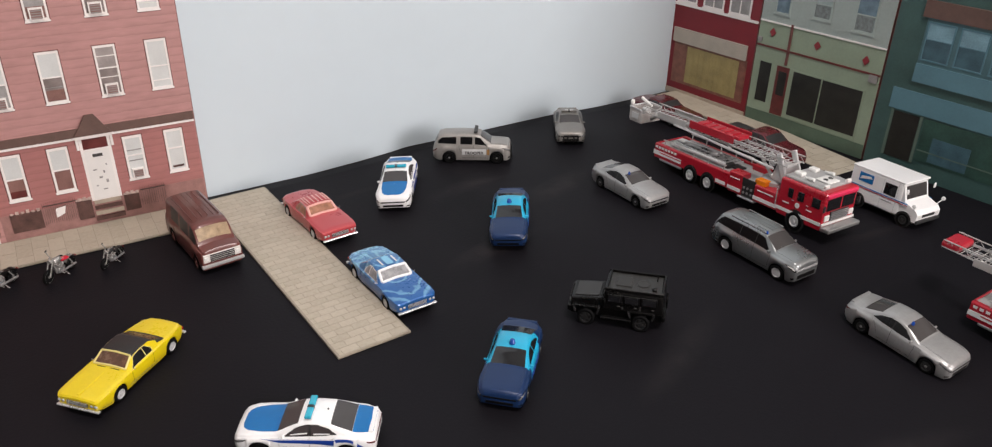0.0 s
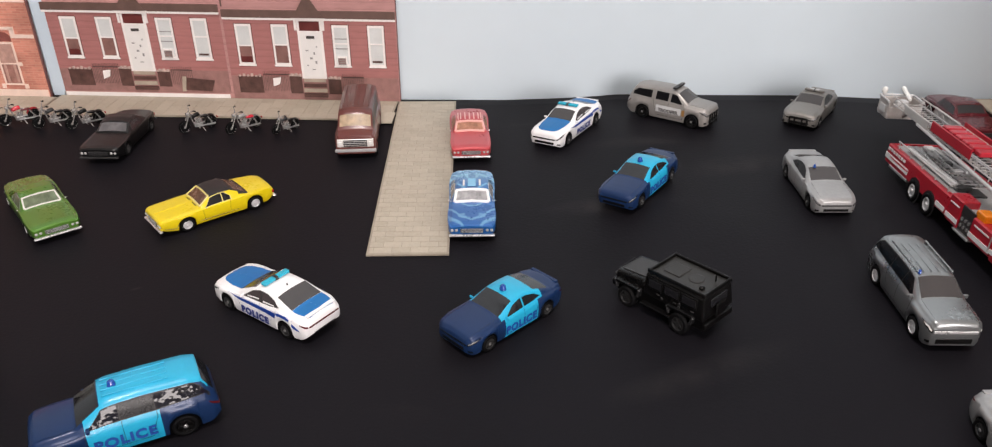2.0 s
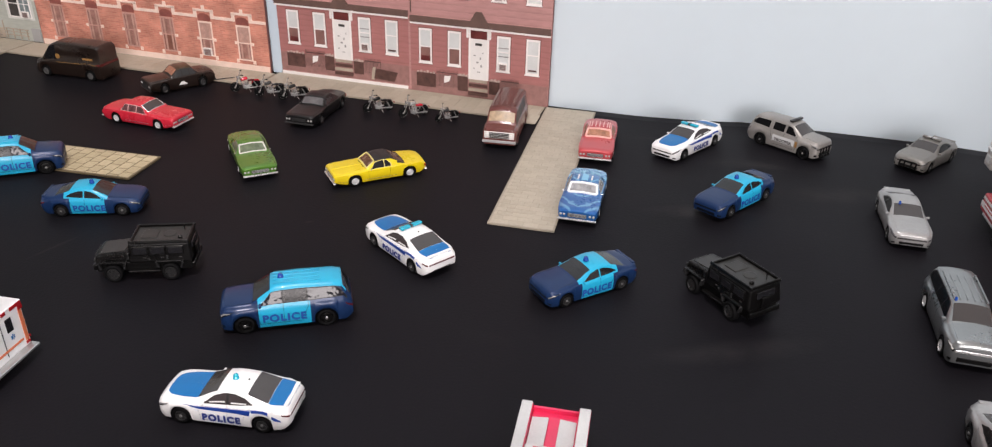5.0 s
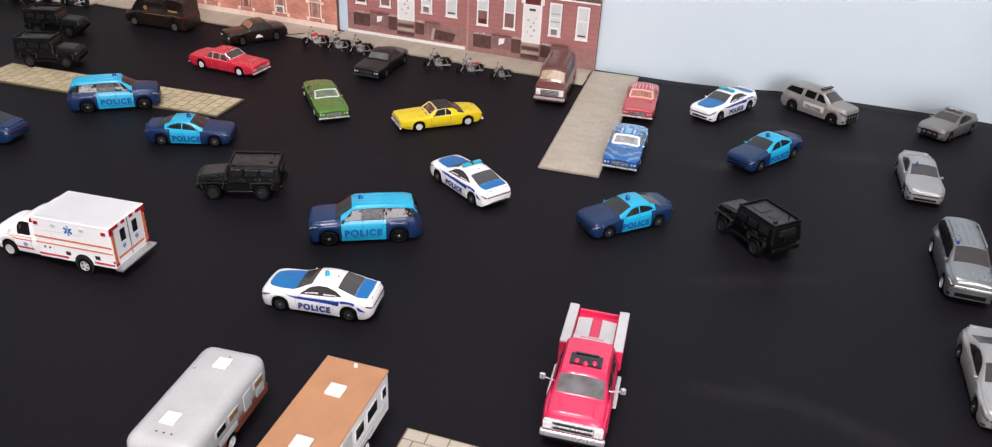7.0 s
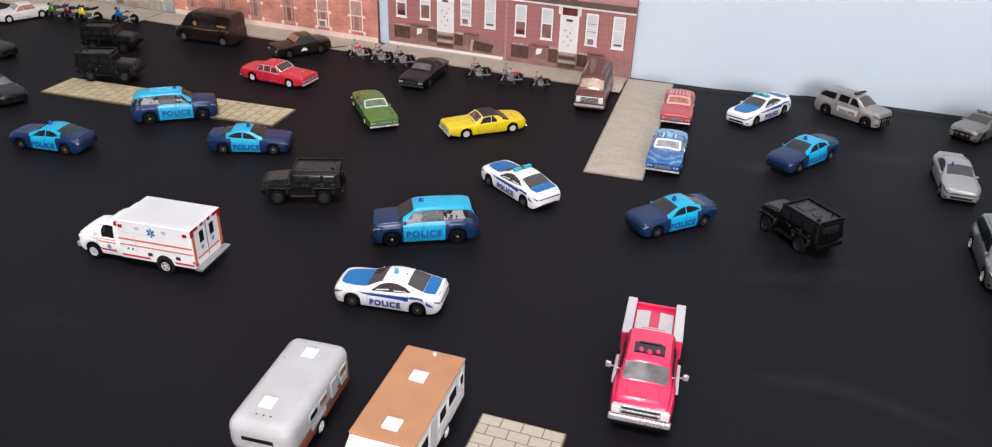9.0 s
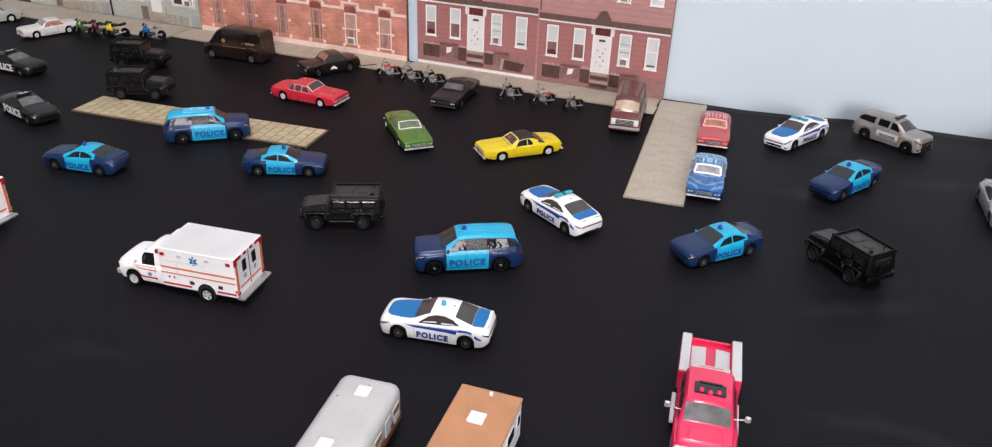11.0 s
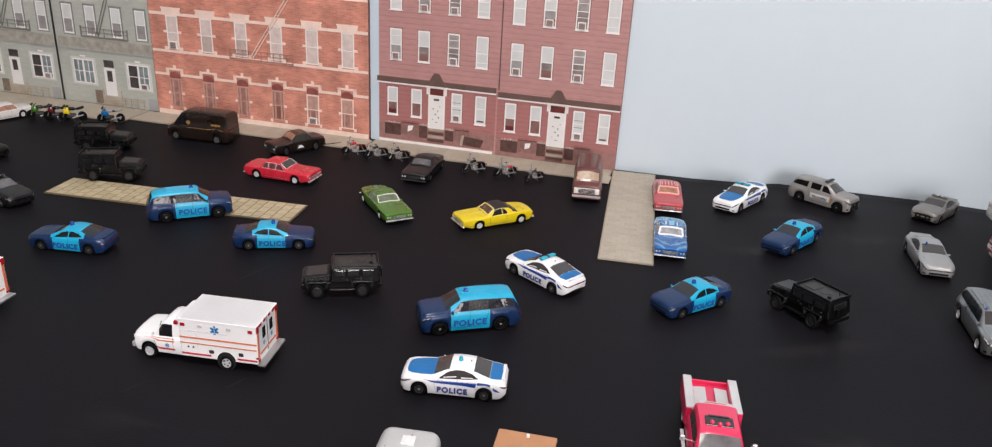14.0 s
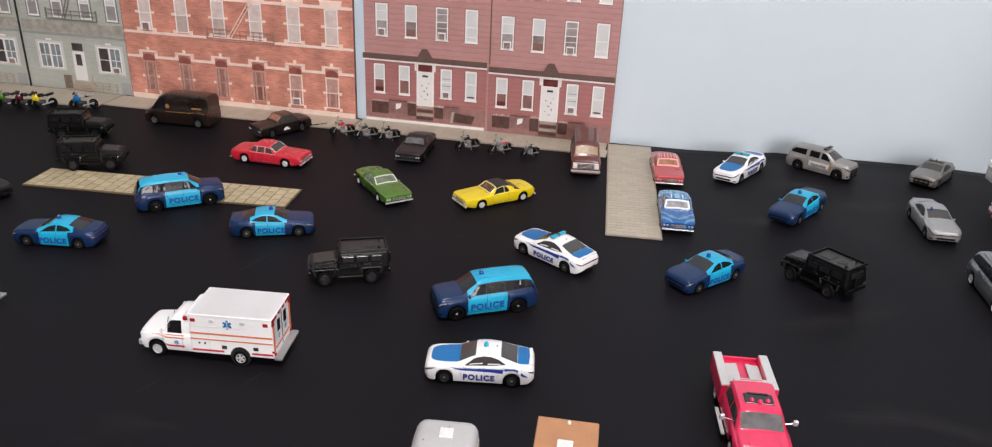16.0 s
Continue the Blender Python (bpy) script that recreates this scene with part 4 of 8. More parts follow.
for k, cx in enumerate(GX):
    big = k >= 4
    window(brick, cx, 0.0105, 0.017, 0.0385, casing=CREAMSTONE if big else BRICKTRIM, upper=ROSELACE if big else PANEROSE, lower=(PANEROSE, PANEROSE, PANEROSE, PANEBROWN, PANEROSE, PANEROSE)[k], ac=k == 4, bar=0.0015, sill=False)
    for s in (-1, 1):
        flat("curtain", cx + s * 0.0042 - 0.0011, cx + s * 0.0042 + 0.0011, 0.0125, 0.047, ROSELACE, brick, 0.0003)
    flat("arch_panel", cx - 0.0078, cx + 0.0078, 0.0495, 0.0545, ARCHRED, brick, 0.0004)
    part("arch_panel", plate([(cx - 0.0078, -0.0004, 0.0545), (cx + 0.0078, -0.0004, 0.0545), (cx + 0.005, -0.0004, 0.0572), (cx, -0.0004, 0.058), (cx - 0.005, -0.0004, 0.0572)], 0.0003), ARCHRED, brick)
    for a, b_, c, d in ((cx - 0.0125, cx - 0.0085, 0.0525, 0.0605), (cx + 0.0085, cx + 0.0125, 0.0525, 0.0605), (cx - 0.0125, cx + 0.0125, 0.0598, 0.0622), (cx - 0.0018, cx + 0.0018, 0.0622, 0.0662),
                        (cx - 0.0118, cx - 0.0085, 0.028, 0.031), (cx + 0.0085, cx + 0.0118, 0.028, 0.031), (cx - 0.0118, cx - 0.0085, 0.0075, 0.0115), (cx + 0.0085, cx + 0.0118, 0.0075, 0.0115)):
        flat("", a, b_, c, d, None, None, 0.0007, bm=bands)
edges = [-0.6105] + [e for cx in GX for e in (cx - 0.0125, cx + 0.0125)] + [-0.3095]
for a, b_ in zip(edges[::2], edges[1::2]):
    flat("", a, b_, 0.0525, 0.0557, None, None, 0.0006, bm=bands)
for fl, z in enumerate((0.0, 0.0855, 0.171)):
    flat("", -0.6105, -0.3095, 0.083 + z, 0.0862 + z, None, None, 0.0006, bm=bands)
    if fl == 2:
        break
    for k, cx in enumerate(SX):
        window(brick, cx, 0.0875 + z, 0.0165, 0.0425, upper=LACE, lower=(LACE, CURTAIN, CURTAIN, LACE, LACE, LACE)[k], ac=k == 0, bar=0.0012, casing=TRIMWHITE, sill=False)
        for a, b_, c, d in ((cx - 0.0132, cx + 0.0132, 0.1302, 0.1385), (cx - 0.0142, cx + 0.0142, 0.1385, 0.1402), (cx - 0.0128, cx - 0.0085, 0.108, 0.111), (cx + 0.0085, cx + 0.0128, 0.108, 0.111), (cx - 0.0132, cx - 0.0082, 0.0862, 0.0905), (cx + 0.0082, cx + 0.0132, 0.0862, 0.0905)):
            flat("", a, b_, c + z, d + z, None, None, 0.0007, bm=bands)
    ed = [-0.6105] + [e for cx in SX for e in (cx - 0.0132, cx + 0.0132)] + [-0.3095]
    for a, b_ in zip(ed[::2], ed[1::2]):
        flat("", a, b_, 0.1302 + z, 0.1338 + z, None, None, 0.00055, bm=bands)
part("stone_band", bands, CREAMSTONE, brick)


def fire_escape(front, x0, x1, z, rise, material, steps=9, bars=20, stair=None, reach=0.95):
    bm = bmesh.new()
    flat("", x0, x1, z - 0.0012, z + 0.0006, None, None, 0.0016, bm=bm)
    for zz in (0.006, 0.011):
        flat("", x0, x1, z + zz, z + zz + 0.0005, None, None, 0.0014, bm=bm)
    for k in range(bars):
        x = x0 + (x1 - x0) * k / (bars - 1)
        flat("", x - 0.0002, x + 0.0002, z, z + 0.0112, None, None, 0.0013, bm=bm)
    for x in (x0, x1):
        flat("", x - 0.0006, x + 0.0006, z - 0.001, z + 0.0135, None, None, 0.0016, bm=bm)
    part("platform_railing", bm, material, front, "iron fire escape railing")
    bm = bmesh.new()
    a, b_ = x0 + (x1 - x0) * 0.32, x0 + (x1 - x0) * reach
    for off in (0.0, 0.0042):
        tube((a + off, -0.0016, z + 0.002), (b_ + off, -0.0016, z + rise), 0.00065, bm, 5)
    for k in range(steps):
        t = (k + 0.5) / steps
        tube((a + (b_ - a) * t, -0.0015, z + 0.002 + (rise - 0.002) * t), (a + (b_ - a) * t + 0.0042, -0.0015, z + 0.002 + (rise - 0.002) * t), 0.00025, bm, 4)
    part("stair", bm, stair or material, front)


IRONPINK = mat("printed_rusty_iron", (0.36, 0.2, 0.165), rough=0.5, var=0.25, scale=120)
fire_escape(brick, -0.4975, -0.410, 0.0848, 0.082, IRONPINK, 12, 11, CREAMSTONE)
fire_escape(brick, -0.4975, -0.410, 0.170, 0.08, IRONPINK, 12, 11, CREAMSTONE)

# grey row houses
PALESTONE = mat("printed_pale_stone", (0.62, 0.63, 0.6), rough=0.5, var=0.12, scale=90)
DRABIRON = mat("printed_drab_iron", (0.2, 0.19, 0.165), rough=0.5, var=0.3, scale=120)
GREYTRIM = mat("printed_grey_green_trim", (0.2, 0.225, 0.21), rough=0.5, var=0.2, scale=90)
PANECOOL = mat("printed_cool_pane", (0.2, 0.245, 0.255), rough=0.4, var=0.45, scale=90)
STOOPBROWN = mat("printed_brown_stoop", (0.2, 0.15, 0.115), rough=0.5, var=0.35, scale=150)
CORNICE = mat("printed_weathered_cornice", (0.36, 0.345, 0.3), rough=0.5, var=0.35, scale=120)
grey = front_card("grey_house_front", "printed card front of grey row houses with fire escapes", -0.912, -0.612, 0.27, GREYWALL, pose(0, -0.003, 0.0015))
for dx in (0.0, -0.152):
    for cx, k in ((-0.723, 0), (-0.638, 1)):
        flat("surround", cx + dx - 0.0195, cx + dx + 0.0195, 0.0252, 0.0625, PALESTONE, grey, 0.0001)
        flat("keystone", cx + dx - 0.004, cx + dx + 0.004, 0.0632, 0.0652, TRIMWHITE, grey, 0.0004)
        for s in (-1, 1):
            window(grey, cx + dx + s * 0.008, 0.0275, 0.016, 0.0325, upper=(PANECOOL if k == 0 else (PANEDARK if s < 0 else PANECOOL)), lower=(PANECOOL if k == 0 else (PANEDARK if s < 0 else PANECOOL)), bar=0.0013, ac=(k == 1 and s > 0), sill=False, muntin=not (k == 1 and s < 0))
    flat("transom", -0.6905 + dx, -0.6755 + dx, 0.0525, 0.062, PANEDARK, grey, 0.0004)
    d = flat("door", -0.6915 + dx, -0.6745 + dx, 0.014, 0.0515, DOORWHITE, grey, 0.0005)
    flat("door_glass", -0.687 + dx, -0.679 + dx, 0.0335, 0.048, PANEDARK, d, 0.0002, 0.0005)
    for fl in range(2):
        for k, cx in enumerate((-0.7375, -0.7025, -0.663, -0.6265)):
            flat("surround", cx + dx - 0.0095, cx + dx + 0.0095, 0.0915 + fl * 0.075, 0.134 + fl * 0.075, GREYTRIM, grey, 0.0001)
            window(grey, cx + dx, 0.094 + fl * 0.075, 0.0145, 0.0375, upper=BLIND, lower=PANEGREY, bar=0.0011)
    flat("cornice", -0.7575 + dx, -0.6125 + dx, 0.074, 0.0885, CORNICE, grey, 0.0008, label="weathered stone cornice")
    flat("cornice_lip", -0.7575 + dx, -0.6125 + dx, 0.0725, 0.0742, GREYPLASTIC, grey, 0.0014)
    flat("stoop_wall", -0.7095 + dx, -0.6985 + dx, 0.002, 0.0195, STOOPBROWN, grey, 0.0008)
    for k in range(4):
        flat("step", -0.697 + dx, -0.669 + dx, 0.001 + 0.003 * k, 0.0035 + 0.003 * k, STEPSTONE, grey, 0.0014 - 0.0003 * k)
    bm = bmesh.new()
    for x in (-0.6965, -0.6685, -0.665, -0.655, -0.645, -0.635):
        flat("", x + dx, x + dx + 0.0009, 0.001, 0.022 if x < -0.667 else 0.013, None, None, 0.0012, bm=bm)
    for z in (0.005, 0.009, 0.0125):
        flat("", -0.668 + dx, -0.632 + dx, z, z + 0.0008, None, None, 0.001, bm=bm)
    tagged(part("stoop_railing", bm, STEPSTONE, grey), kind="stuff")
    flat("bin_store", -0.627 + dx, -0.6145 + dx, 0.001, 0.016, GREYPLASTIC, grey, 0.001)
    fire_escape(grey, -0.719 + dx, -0.648 + dx, 0.0915, 0.075, DRABIRON, 8, 5, None, 0.75)
bm = tube((-0.7605, -0.0018, 0.0), (-0.7605, -0.0018, 0.27), 0.0012, None, 8)
part("drain_pipe", bm, BLACKINK, grey, "black drain pipe")

# shop fronts on the side
VENTGREY = mat("printed_vent_grille", (0.19, 0.22, 0.22), rough=0.5, var=0.45, scale=300)
SKYPALE = mat("printed_pale_blue_pane", (0.32, 0.4, 0.4), rough=0.4, var=0.2, scale=60)
BAYSKY = mat("printed_bright_bay_pane", (0.2, 0.36, 0.43), rough=0.4, var=0.35, scale=60)
BAYDARK = mat("printed_dim_bay_pane", (0.055, 0.12, 0.15), rough=0.4, var=0.4, scale=70)
DIMPOST = mat("printed_dim_green_post", (0.11, 0.16, 0.13), rough=0.5, var=0.2, scale=60)
SIDE = pose(0.525, 0.012, 0.004, 0, 0, -83.3)
red = front_card("red_shop_front", "printed card front of a dark red shop", -0.026, 0.089, 0.21, REDWALL, SIDE)
flat("plinth", -0.0255, 0.0885, 0.0, 0.006, STEPSTONE, red, 0.0006)
flat("awning", -0.0165, 0.081, 0.059, 0.0745, BEIGE, red, 0.0016, label="beige awning panel")
flat("window_frame", -0.0145, 0.083, 0.0135, 0.059, PANEBROWN, red, 0.0003)
flat("pane", 0.0045, 0.0735, 0.0165, 0.0565, OLIVE, red, 0.0006)
flat("pane", -0.0125, 0.0025, 0.0165, 0.0565, PANEBROWN, red, 0.0006)
flat("pane", 0.0755, 0.0815, 0.0165, 0.0565, PANEBROWN, red, 0.0006)
for k in range(9):
    flat("blind_fold", 0.006 + k * 0.0075, 0.0064 + k * 0.0075, 0.0175, 0.0555, OLIVE, red, 0.0003, 0.0006)
flat("string_course", -0.0255, 0.0885, 0.0985, 0.101, TRIMWHITE, red, 0.0009)
for cx in (-0.004, 0.031, 0.0645):
    window(red, cx, 0.1025, 0.0265, 0.05, upper=BLIND, lower=PANEGREY, bar=0.0018, muntin=True)

green = front_card("green_shop_front", "printed card front of a pale green shop", 0.0905, 0.2235, 0.23, GREENWALL, SIDE)
flat("upper_wall", 0.0907, 0.2233, 0.1045, 0.23, GREENPALE, green, 0.0003)
flat("belt_course", 0.0907, 0.2233, 0.079, 0.0808, TRANSOM, green, 0.0008)
flat("ledge", 0.0907, 0.2233, 0.1035, 0.105, TRIMWHITE, green, 0.0009)
flat("base", 0.0907, 0.2233, -0.001, 0.0135, mat("printed_green_base", (0.09, 0.14, 0.1), rough=0.5, var=0.2, scale=50), green, 0.0005)
for cx, z in ((0.107, 0.0945), (0.157, 0.0925), (0.207, 0.0905)):
    part("diamond", plate([(cx - 0.0036, -0.0006, z), (cx, -0.0006, z - 0.0044), (cx + 0.0036, -0.0006, z), (cx, -0.0006, z + 0.0044)], 0.0005), REDBLIND, green)
flat("door", 0.1185, 0.1325, 0.0145, 0.064, TRANSOM, green, 0.0006)
flat("door_glass", 0.1215, 0.1305, 0.035, 0.059, SHOPDARK, green, 0.0002, 0.0006)
flat("side_light", 0.0985, 0.1115, 0.0235, 0.064, SHOPDARK, green, 0.0005)
flat("shop_frame", 0.1365, 0.2125, 0.0145, 0.064, GREENWALL, green, 0.0005)
flat("shop_window", 0.1378, 0.1682, 0.0185, 0.0625, SHOPDARK, green, 0.0003, 0.0005)
flat("shop_window", 0.1698, 0.211, 0.0185, 0.0625, SHOPDARK, green, 0.0003, 0.0005)
flat("sign_pole", 0.1262, 0.1285, 0.066, 0.106, BRICKRED, green, 0.0014)
for cx, w in ((0.1135, 0.017), (0.198, 0.021)):
    window(green, cx, 0.1135, w, 0.052, casing=GREENPALE, upper=PANEBLUE, lower=VENTGREY if w > 0.02 else PANEBLUE, bar=0.0016, rail=0.3, base=0.0003)
window(green, 0.1555, 0.1165, 0.019, 0.046, casing=GREENPALE, upper=SKYPALE, lower=VENTGREY, bar=0.0016, rail=0.3, base=0.0003)
flat("lamp_box", 0.2135, 0.2215, 0.0725, 0.0795, PANEGREY, green, 0.0016)
flat("lamp_box", 0.0915, 0.096, 0.083, 0.0875, PANEGREY, green, 0.0016)

teal = front_card("teal_shop_front", "printed card front of a dark teal shop", 0.2255, 0.415, 0.23, TEALWALL, SIDE)
flat("sign_band", 0.2375, 0.405, 0.0565, 0.075, TEALBAND, teal, 0.001)
flat("shop_window", 0.271, 0.395, 0.016, 0.0545, SHOPGREEN, teal, 0.0005)
flat("window_display", 0.282, 0.315, 0.018, 0.04, BAYDARK, teal, 0.0002, 0.0005)
flat("window_rail", 0.271, 0.395, 0.0255, 0.0265, DIMPOST, teal, 0.0003, 0.0005)
flat("door", 0.2435, 0.2665, 0.0125, 0.0545, SHOPDARK, teal, 0.0005)
flat("door_post", 0.2405, 0.243, 0.0125, 0.0555, DIMPOST, teal, 0.0006)
flat("door_post", 0.267, 0.2695, 0.0125, 0.0555, DIMPOST, teal, 0.0006)
flat("bay_base", 0.252, 0.40, 0.084, 0.1, TEALBAND, teal, 0.0022)
flat("bay_wall", 0.252, 0.40, 0.1, 0.139, mat("printed_pale_teal", (0.075, 0.16, 0.18), rough=0.5, var=0.2, scale=40), teal, 0.0012)
for cx in (0.2655, 0.293, 0.3215, 0.35, 0.378):
    window(teal, cx, 0.103, 0.0235, 0.033, casing=TEALBAND, upper=BAYSKY, lower=BAYDARK, bar=0.0012, sill=False, rail=0.55, base=0.0012)
flat("bay_roof", 0.248, 0.404, 0.139, 0.153, BROWNROOF, teal, 0.003, label="dark brown bay roof")
backing = part("card_backing", box((0.19, 0.0075, 0.11), (0.46, 0.006, 0.22), 0.0005), EDGECARD, None)
backing.matrix_world = SIDE
tagged(backing, "grey board standing behind the shop fronts", "board", kind="structure")

# ---- pavement cards ----
PAVE = mat("printed_paving_joint", (0.35, 0.305, 0.24), rough=0.6, var=0.2, scale=60)
PAVEDARK = mat("printed_dark_paving_joint", (0.15, 0.115, 0.065), rough=0.6, var=0.2, scale=60)


def paving(name, lo_, hi_):
    """Printed stones, each of its own tone."""
    m = bpy.data.materials.new(name)
    m.use_nodes = True
    n, ln = m.node_tree.nodes, m.node_tree.links
    info, geo, mul = n.new("ShaderNodeObjectInfo"), n.new("ShaderNodeNewGeometry"), n.new("ShaderNodeMath")
    mul.operation = "ADD"
    ln.new(info.outputs["Random"], mul.inputs[0])
    ln.new(geo.outputs["Random Per Island"], mul.inputs[1])
    fr = n.new("ShaderNodeMath")
    fr.operation = "FRACT"
    ln.new(mul.outputs[0], fr.inputs[0])
    tc, nz = n.new("ShaderNodeTexCoord"), n.new("ShaderNodeTexNoise")
    nz.inputs["Scale"].default_value, nz.inputs["Detail"].default_value = 420, 4
    ln.new(geo.outputs["Position"], nz.inputs["Vector"])
    av = n.new("ShaderNodeMath")
    av.operation = "MULTIPLY_ADD"
    ln.new(fr.outputs[0], av.inputs[0])
    av.inputs[1].default_value = 0.45
    ln.new(nz.outputs["Fac"], av.inputs[2])
    cr = n.new("ShaderNodeValToRGB")
    cr.color_ramp.elements[0].position, cr.color_ramp.elements[0].color = 0.3, (*lo_, 1)
    cr.color_ramp.elements[1].position, cr.color_ramp.elements[1].color = 1.0, (*hi_, 1)
    ln.new(av.outputs[0], cr.inputs[0])
    ln.new(cr.outputs[0], n["Principled BSDF"].inputs["Base Color"])
    n["Principled BSDF"].inputs["Roughness"].default_value = 0.55
    return m


STONE = paving("printed_paving_stone", (0.405, 0.355, 0.28), (0.495, 0.44, 0.355))
STONEGOLD = paving("printed_yellow_paving_stone", (0.38, 0.31, 0.185), (0.58, 0.49, 0.32))

CARDTHICK = 0.0016


def paved_card(name, label, at, length, width, bl, bw, singles=True, margin=0.0012, gap=0.0004, joint=None, stone=None):
    """A printed paving card, x along its length: a card with slightly raised stones in running bond."""
    if singles:
        card = thing(name, label, "paving card", "paving cards", at)
    else:
        card = thing(name, label, "pavement", "", at, "structure")
    part("card", box((length / 2, 0, CARDTHICK / 2), (length, width, CARDTHICK), 0.0002), joint or PAVE, card)
    cells = []
    nr = int((length - 2 * margin) / bw)
    bw = (length - 2 * margin) / nr
    for r in range(nr):
        y = -width / 2 + margin
        off = (r % 2) * bl / 2
        edges = [y] + [y + off + bl * k for k in range(0 if off else 1, 60) if y + off + bl * k < width / 2 - margin - 0.002] + [width / 2 - margin]
        for a, c in zip(edges, edges[1:]):
            cells.append((margin + r * bw + gap / 2, margin + (r + 1) * bw - gap / 2, a + gap / 2, c - gap / 2))
    if not singles:
        bm = bmesh.new()
        for x0, x1, y0, y1 in cells:
            plate([(x0, y0, CARDTHICK), (x1, y0, CARDTHICK), (x1, y1, CARDTHICK), (x0, y1, CARDTHICK)], 0.00018, bm)
        tagged(part("paving_stone", bm, STONE, card), kind="stuff")
        return card
    cache = {}
    for x0, x1, y0, y1 in cells:
        k = (round(x1 - x0, 5), round(y1 - y0, 5))
        if k not in cache:
            bm = box((0, 0, 0.0001), (x1 - x0, y1 - y0, 0.0003), 0.00012)
            me = bpy.data.meshes.new("paving_stone")
            bm.to_mesh(me)
            bm.free()
            me.materials.append(stone or STONE)
            cache[k] = me
        ob = new("paving_stone", cache[k])
        ob.parent = card
        ob.location = ((x0 + x1) / 2, (y0 + y1) / 2, CARDTHICK)
    return card


def card_pose(a, b_, z=0.0):
    """From the middle of the near end to the middle of the far end."""
    return pose(a[0], a[1], z, 0, 0, math.degrees(math.atan2(b_[1] - a[1], b_[0] - a[0])))


paved_card("sidewalk", "beige printed pavement along the pink row houses", pose(-0.302, -0.0215, 0.0002), 0.300, 0.0425, 0.0205, 0.0105, singles=False)
paved_card("sidewalk", "beige printed pavement along the brick house", pose(-0.625, -0.0265, 0.0002), 0.322, 0.042, 0.021, 0.0105, singles=False)
paved_card("sidewalk", "beige printed pavement along the grey houses", pose(-0.955, -0.034, 0.0002), 0.329, 0.059, 0.0195, 0.0105, singles=False)
paved_card("sidewalk", "beige printed pavement along the shop fronts", pose(0.5195, 0.018, 0.0055, 0, 0.8, -90), 0.435, 0.044, 0.0215, 0.0105, singles=False)
# ---- car specifications ----
ARMRIMV = mat("dull_van_rim", (0.12, 0.12, 0.12), rough=0.35, metal=0.4)
CHARGER = dict(L=0.0697, W=0.0282, H=0.0203, wb=0.0428, fo=0.0128, R=0.0047, ww=0.0042, zb=0.0022, tuck=0.0032, crease=50, rim="five", rim_mat=DARKGREY, roofw=0.7, p5=0.1, p7=0.15, chin=0.0016,
               top=[(0, 0.5), (0.008, 0.555), (0.03, 0.605), (0.07, 0.64), (0.14, 0.668), (0.3, 0.71), (0.36, 0.8), (0.42, 0.9), (0.47, 0.96), (0.53, 0.995), (0.6, 0.995), (0.68, 0.96), (0.78, 0.845), (0.86, 0.755), (0.95, 0.735), (0.985, 0.69), (1, 0.56)],
               belt=[(0, 0.46), (0.03, 0.545), (0.1, 0.6), (0.3, 0.64), (0.6, 0.66), (0.75, 0.69), (0.9, 0.67), (1, 0.54)],
               wid=[(0, 0.72), (0.012, 0.82), (0.03, 0.9), (0.06, 0.955), (0.12, 0.985), (0.3, 0.985), (0.5, 0.98), (0.72, 1.0), (0.88, 0.98), (0.96, 0.9), (0.99, 0.82), (1, 0.74)],
               ws=(0.315, 0.462), rw=(0.69, 0.84), surround=BLACKINK,
               dlo=([(0.365, 5.1), (0.5, 5.12), (0.66, 5.3), (0.725, 5.65)], [(0.365, 5.15), (0.4, 5.9), (0.445, 6.6), (0.52, 6.85), (0.6, 6.85), (0.68, 6.45), (0.725, 5.75)], [(0.365, 0.542), (0.556, 0.725)]))
MODSUV = dict(L=0.0728, W=0.0292, H=0.0274, wb=0.0447, fo=0.0128, R=0.0055, ww=0.0044, zb=0.003, rim="five", rim_mat=DARKGREY, roofw=0.7, crown=0.03, p5=0.12, p7=0.17, tuck=0.003, crease=52,
              top=[(0, 0.54), (0.01, 0.605), (0.035, 0.645), (0.1, 0.67), (0.24, 0.69), (0.385, 0.95), (0.43, 0.985), (0.6, 1.0), (0.86, 0.975), (0.925, 0.93), (0.985, 0.64), (1, 0.5)],
              belt=[(0, 0.5), (0.03, 0.575), (0.24, 0.605), (0.6, 0.61), (0.93, 0.61), (1, 0.45)],
              wid=[(0, 0.78), (0.015, 0.87), (0.05, 0.95), (0.12, 0.985), (0.5, 0.98), (0.85, 1.0), (0.96, 0.95), (1, 0.84)],
              ws=(0.25, 0.38), rw=(0.93, 0.982), surround=BLACKINK,
              dlo=([(0.295, 5.1), (0.66, 5.15), (0.95, 5.45)], [(0.295, 5.15), (0.345, 6.2), (0.385, 6.85), (0.88, 6.85), (0.95, 6.0)], [(0.295, 0.466), (0.474, 0.652), (0.66, 0.95)]))
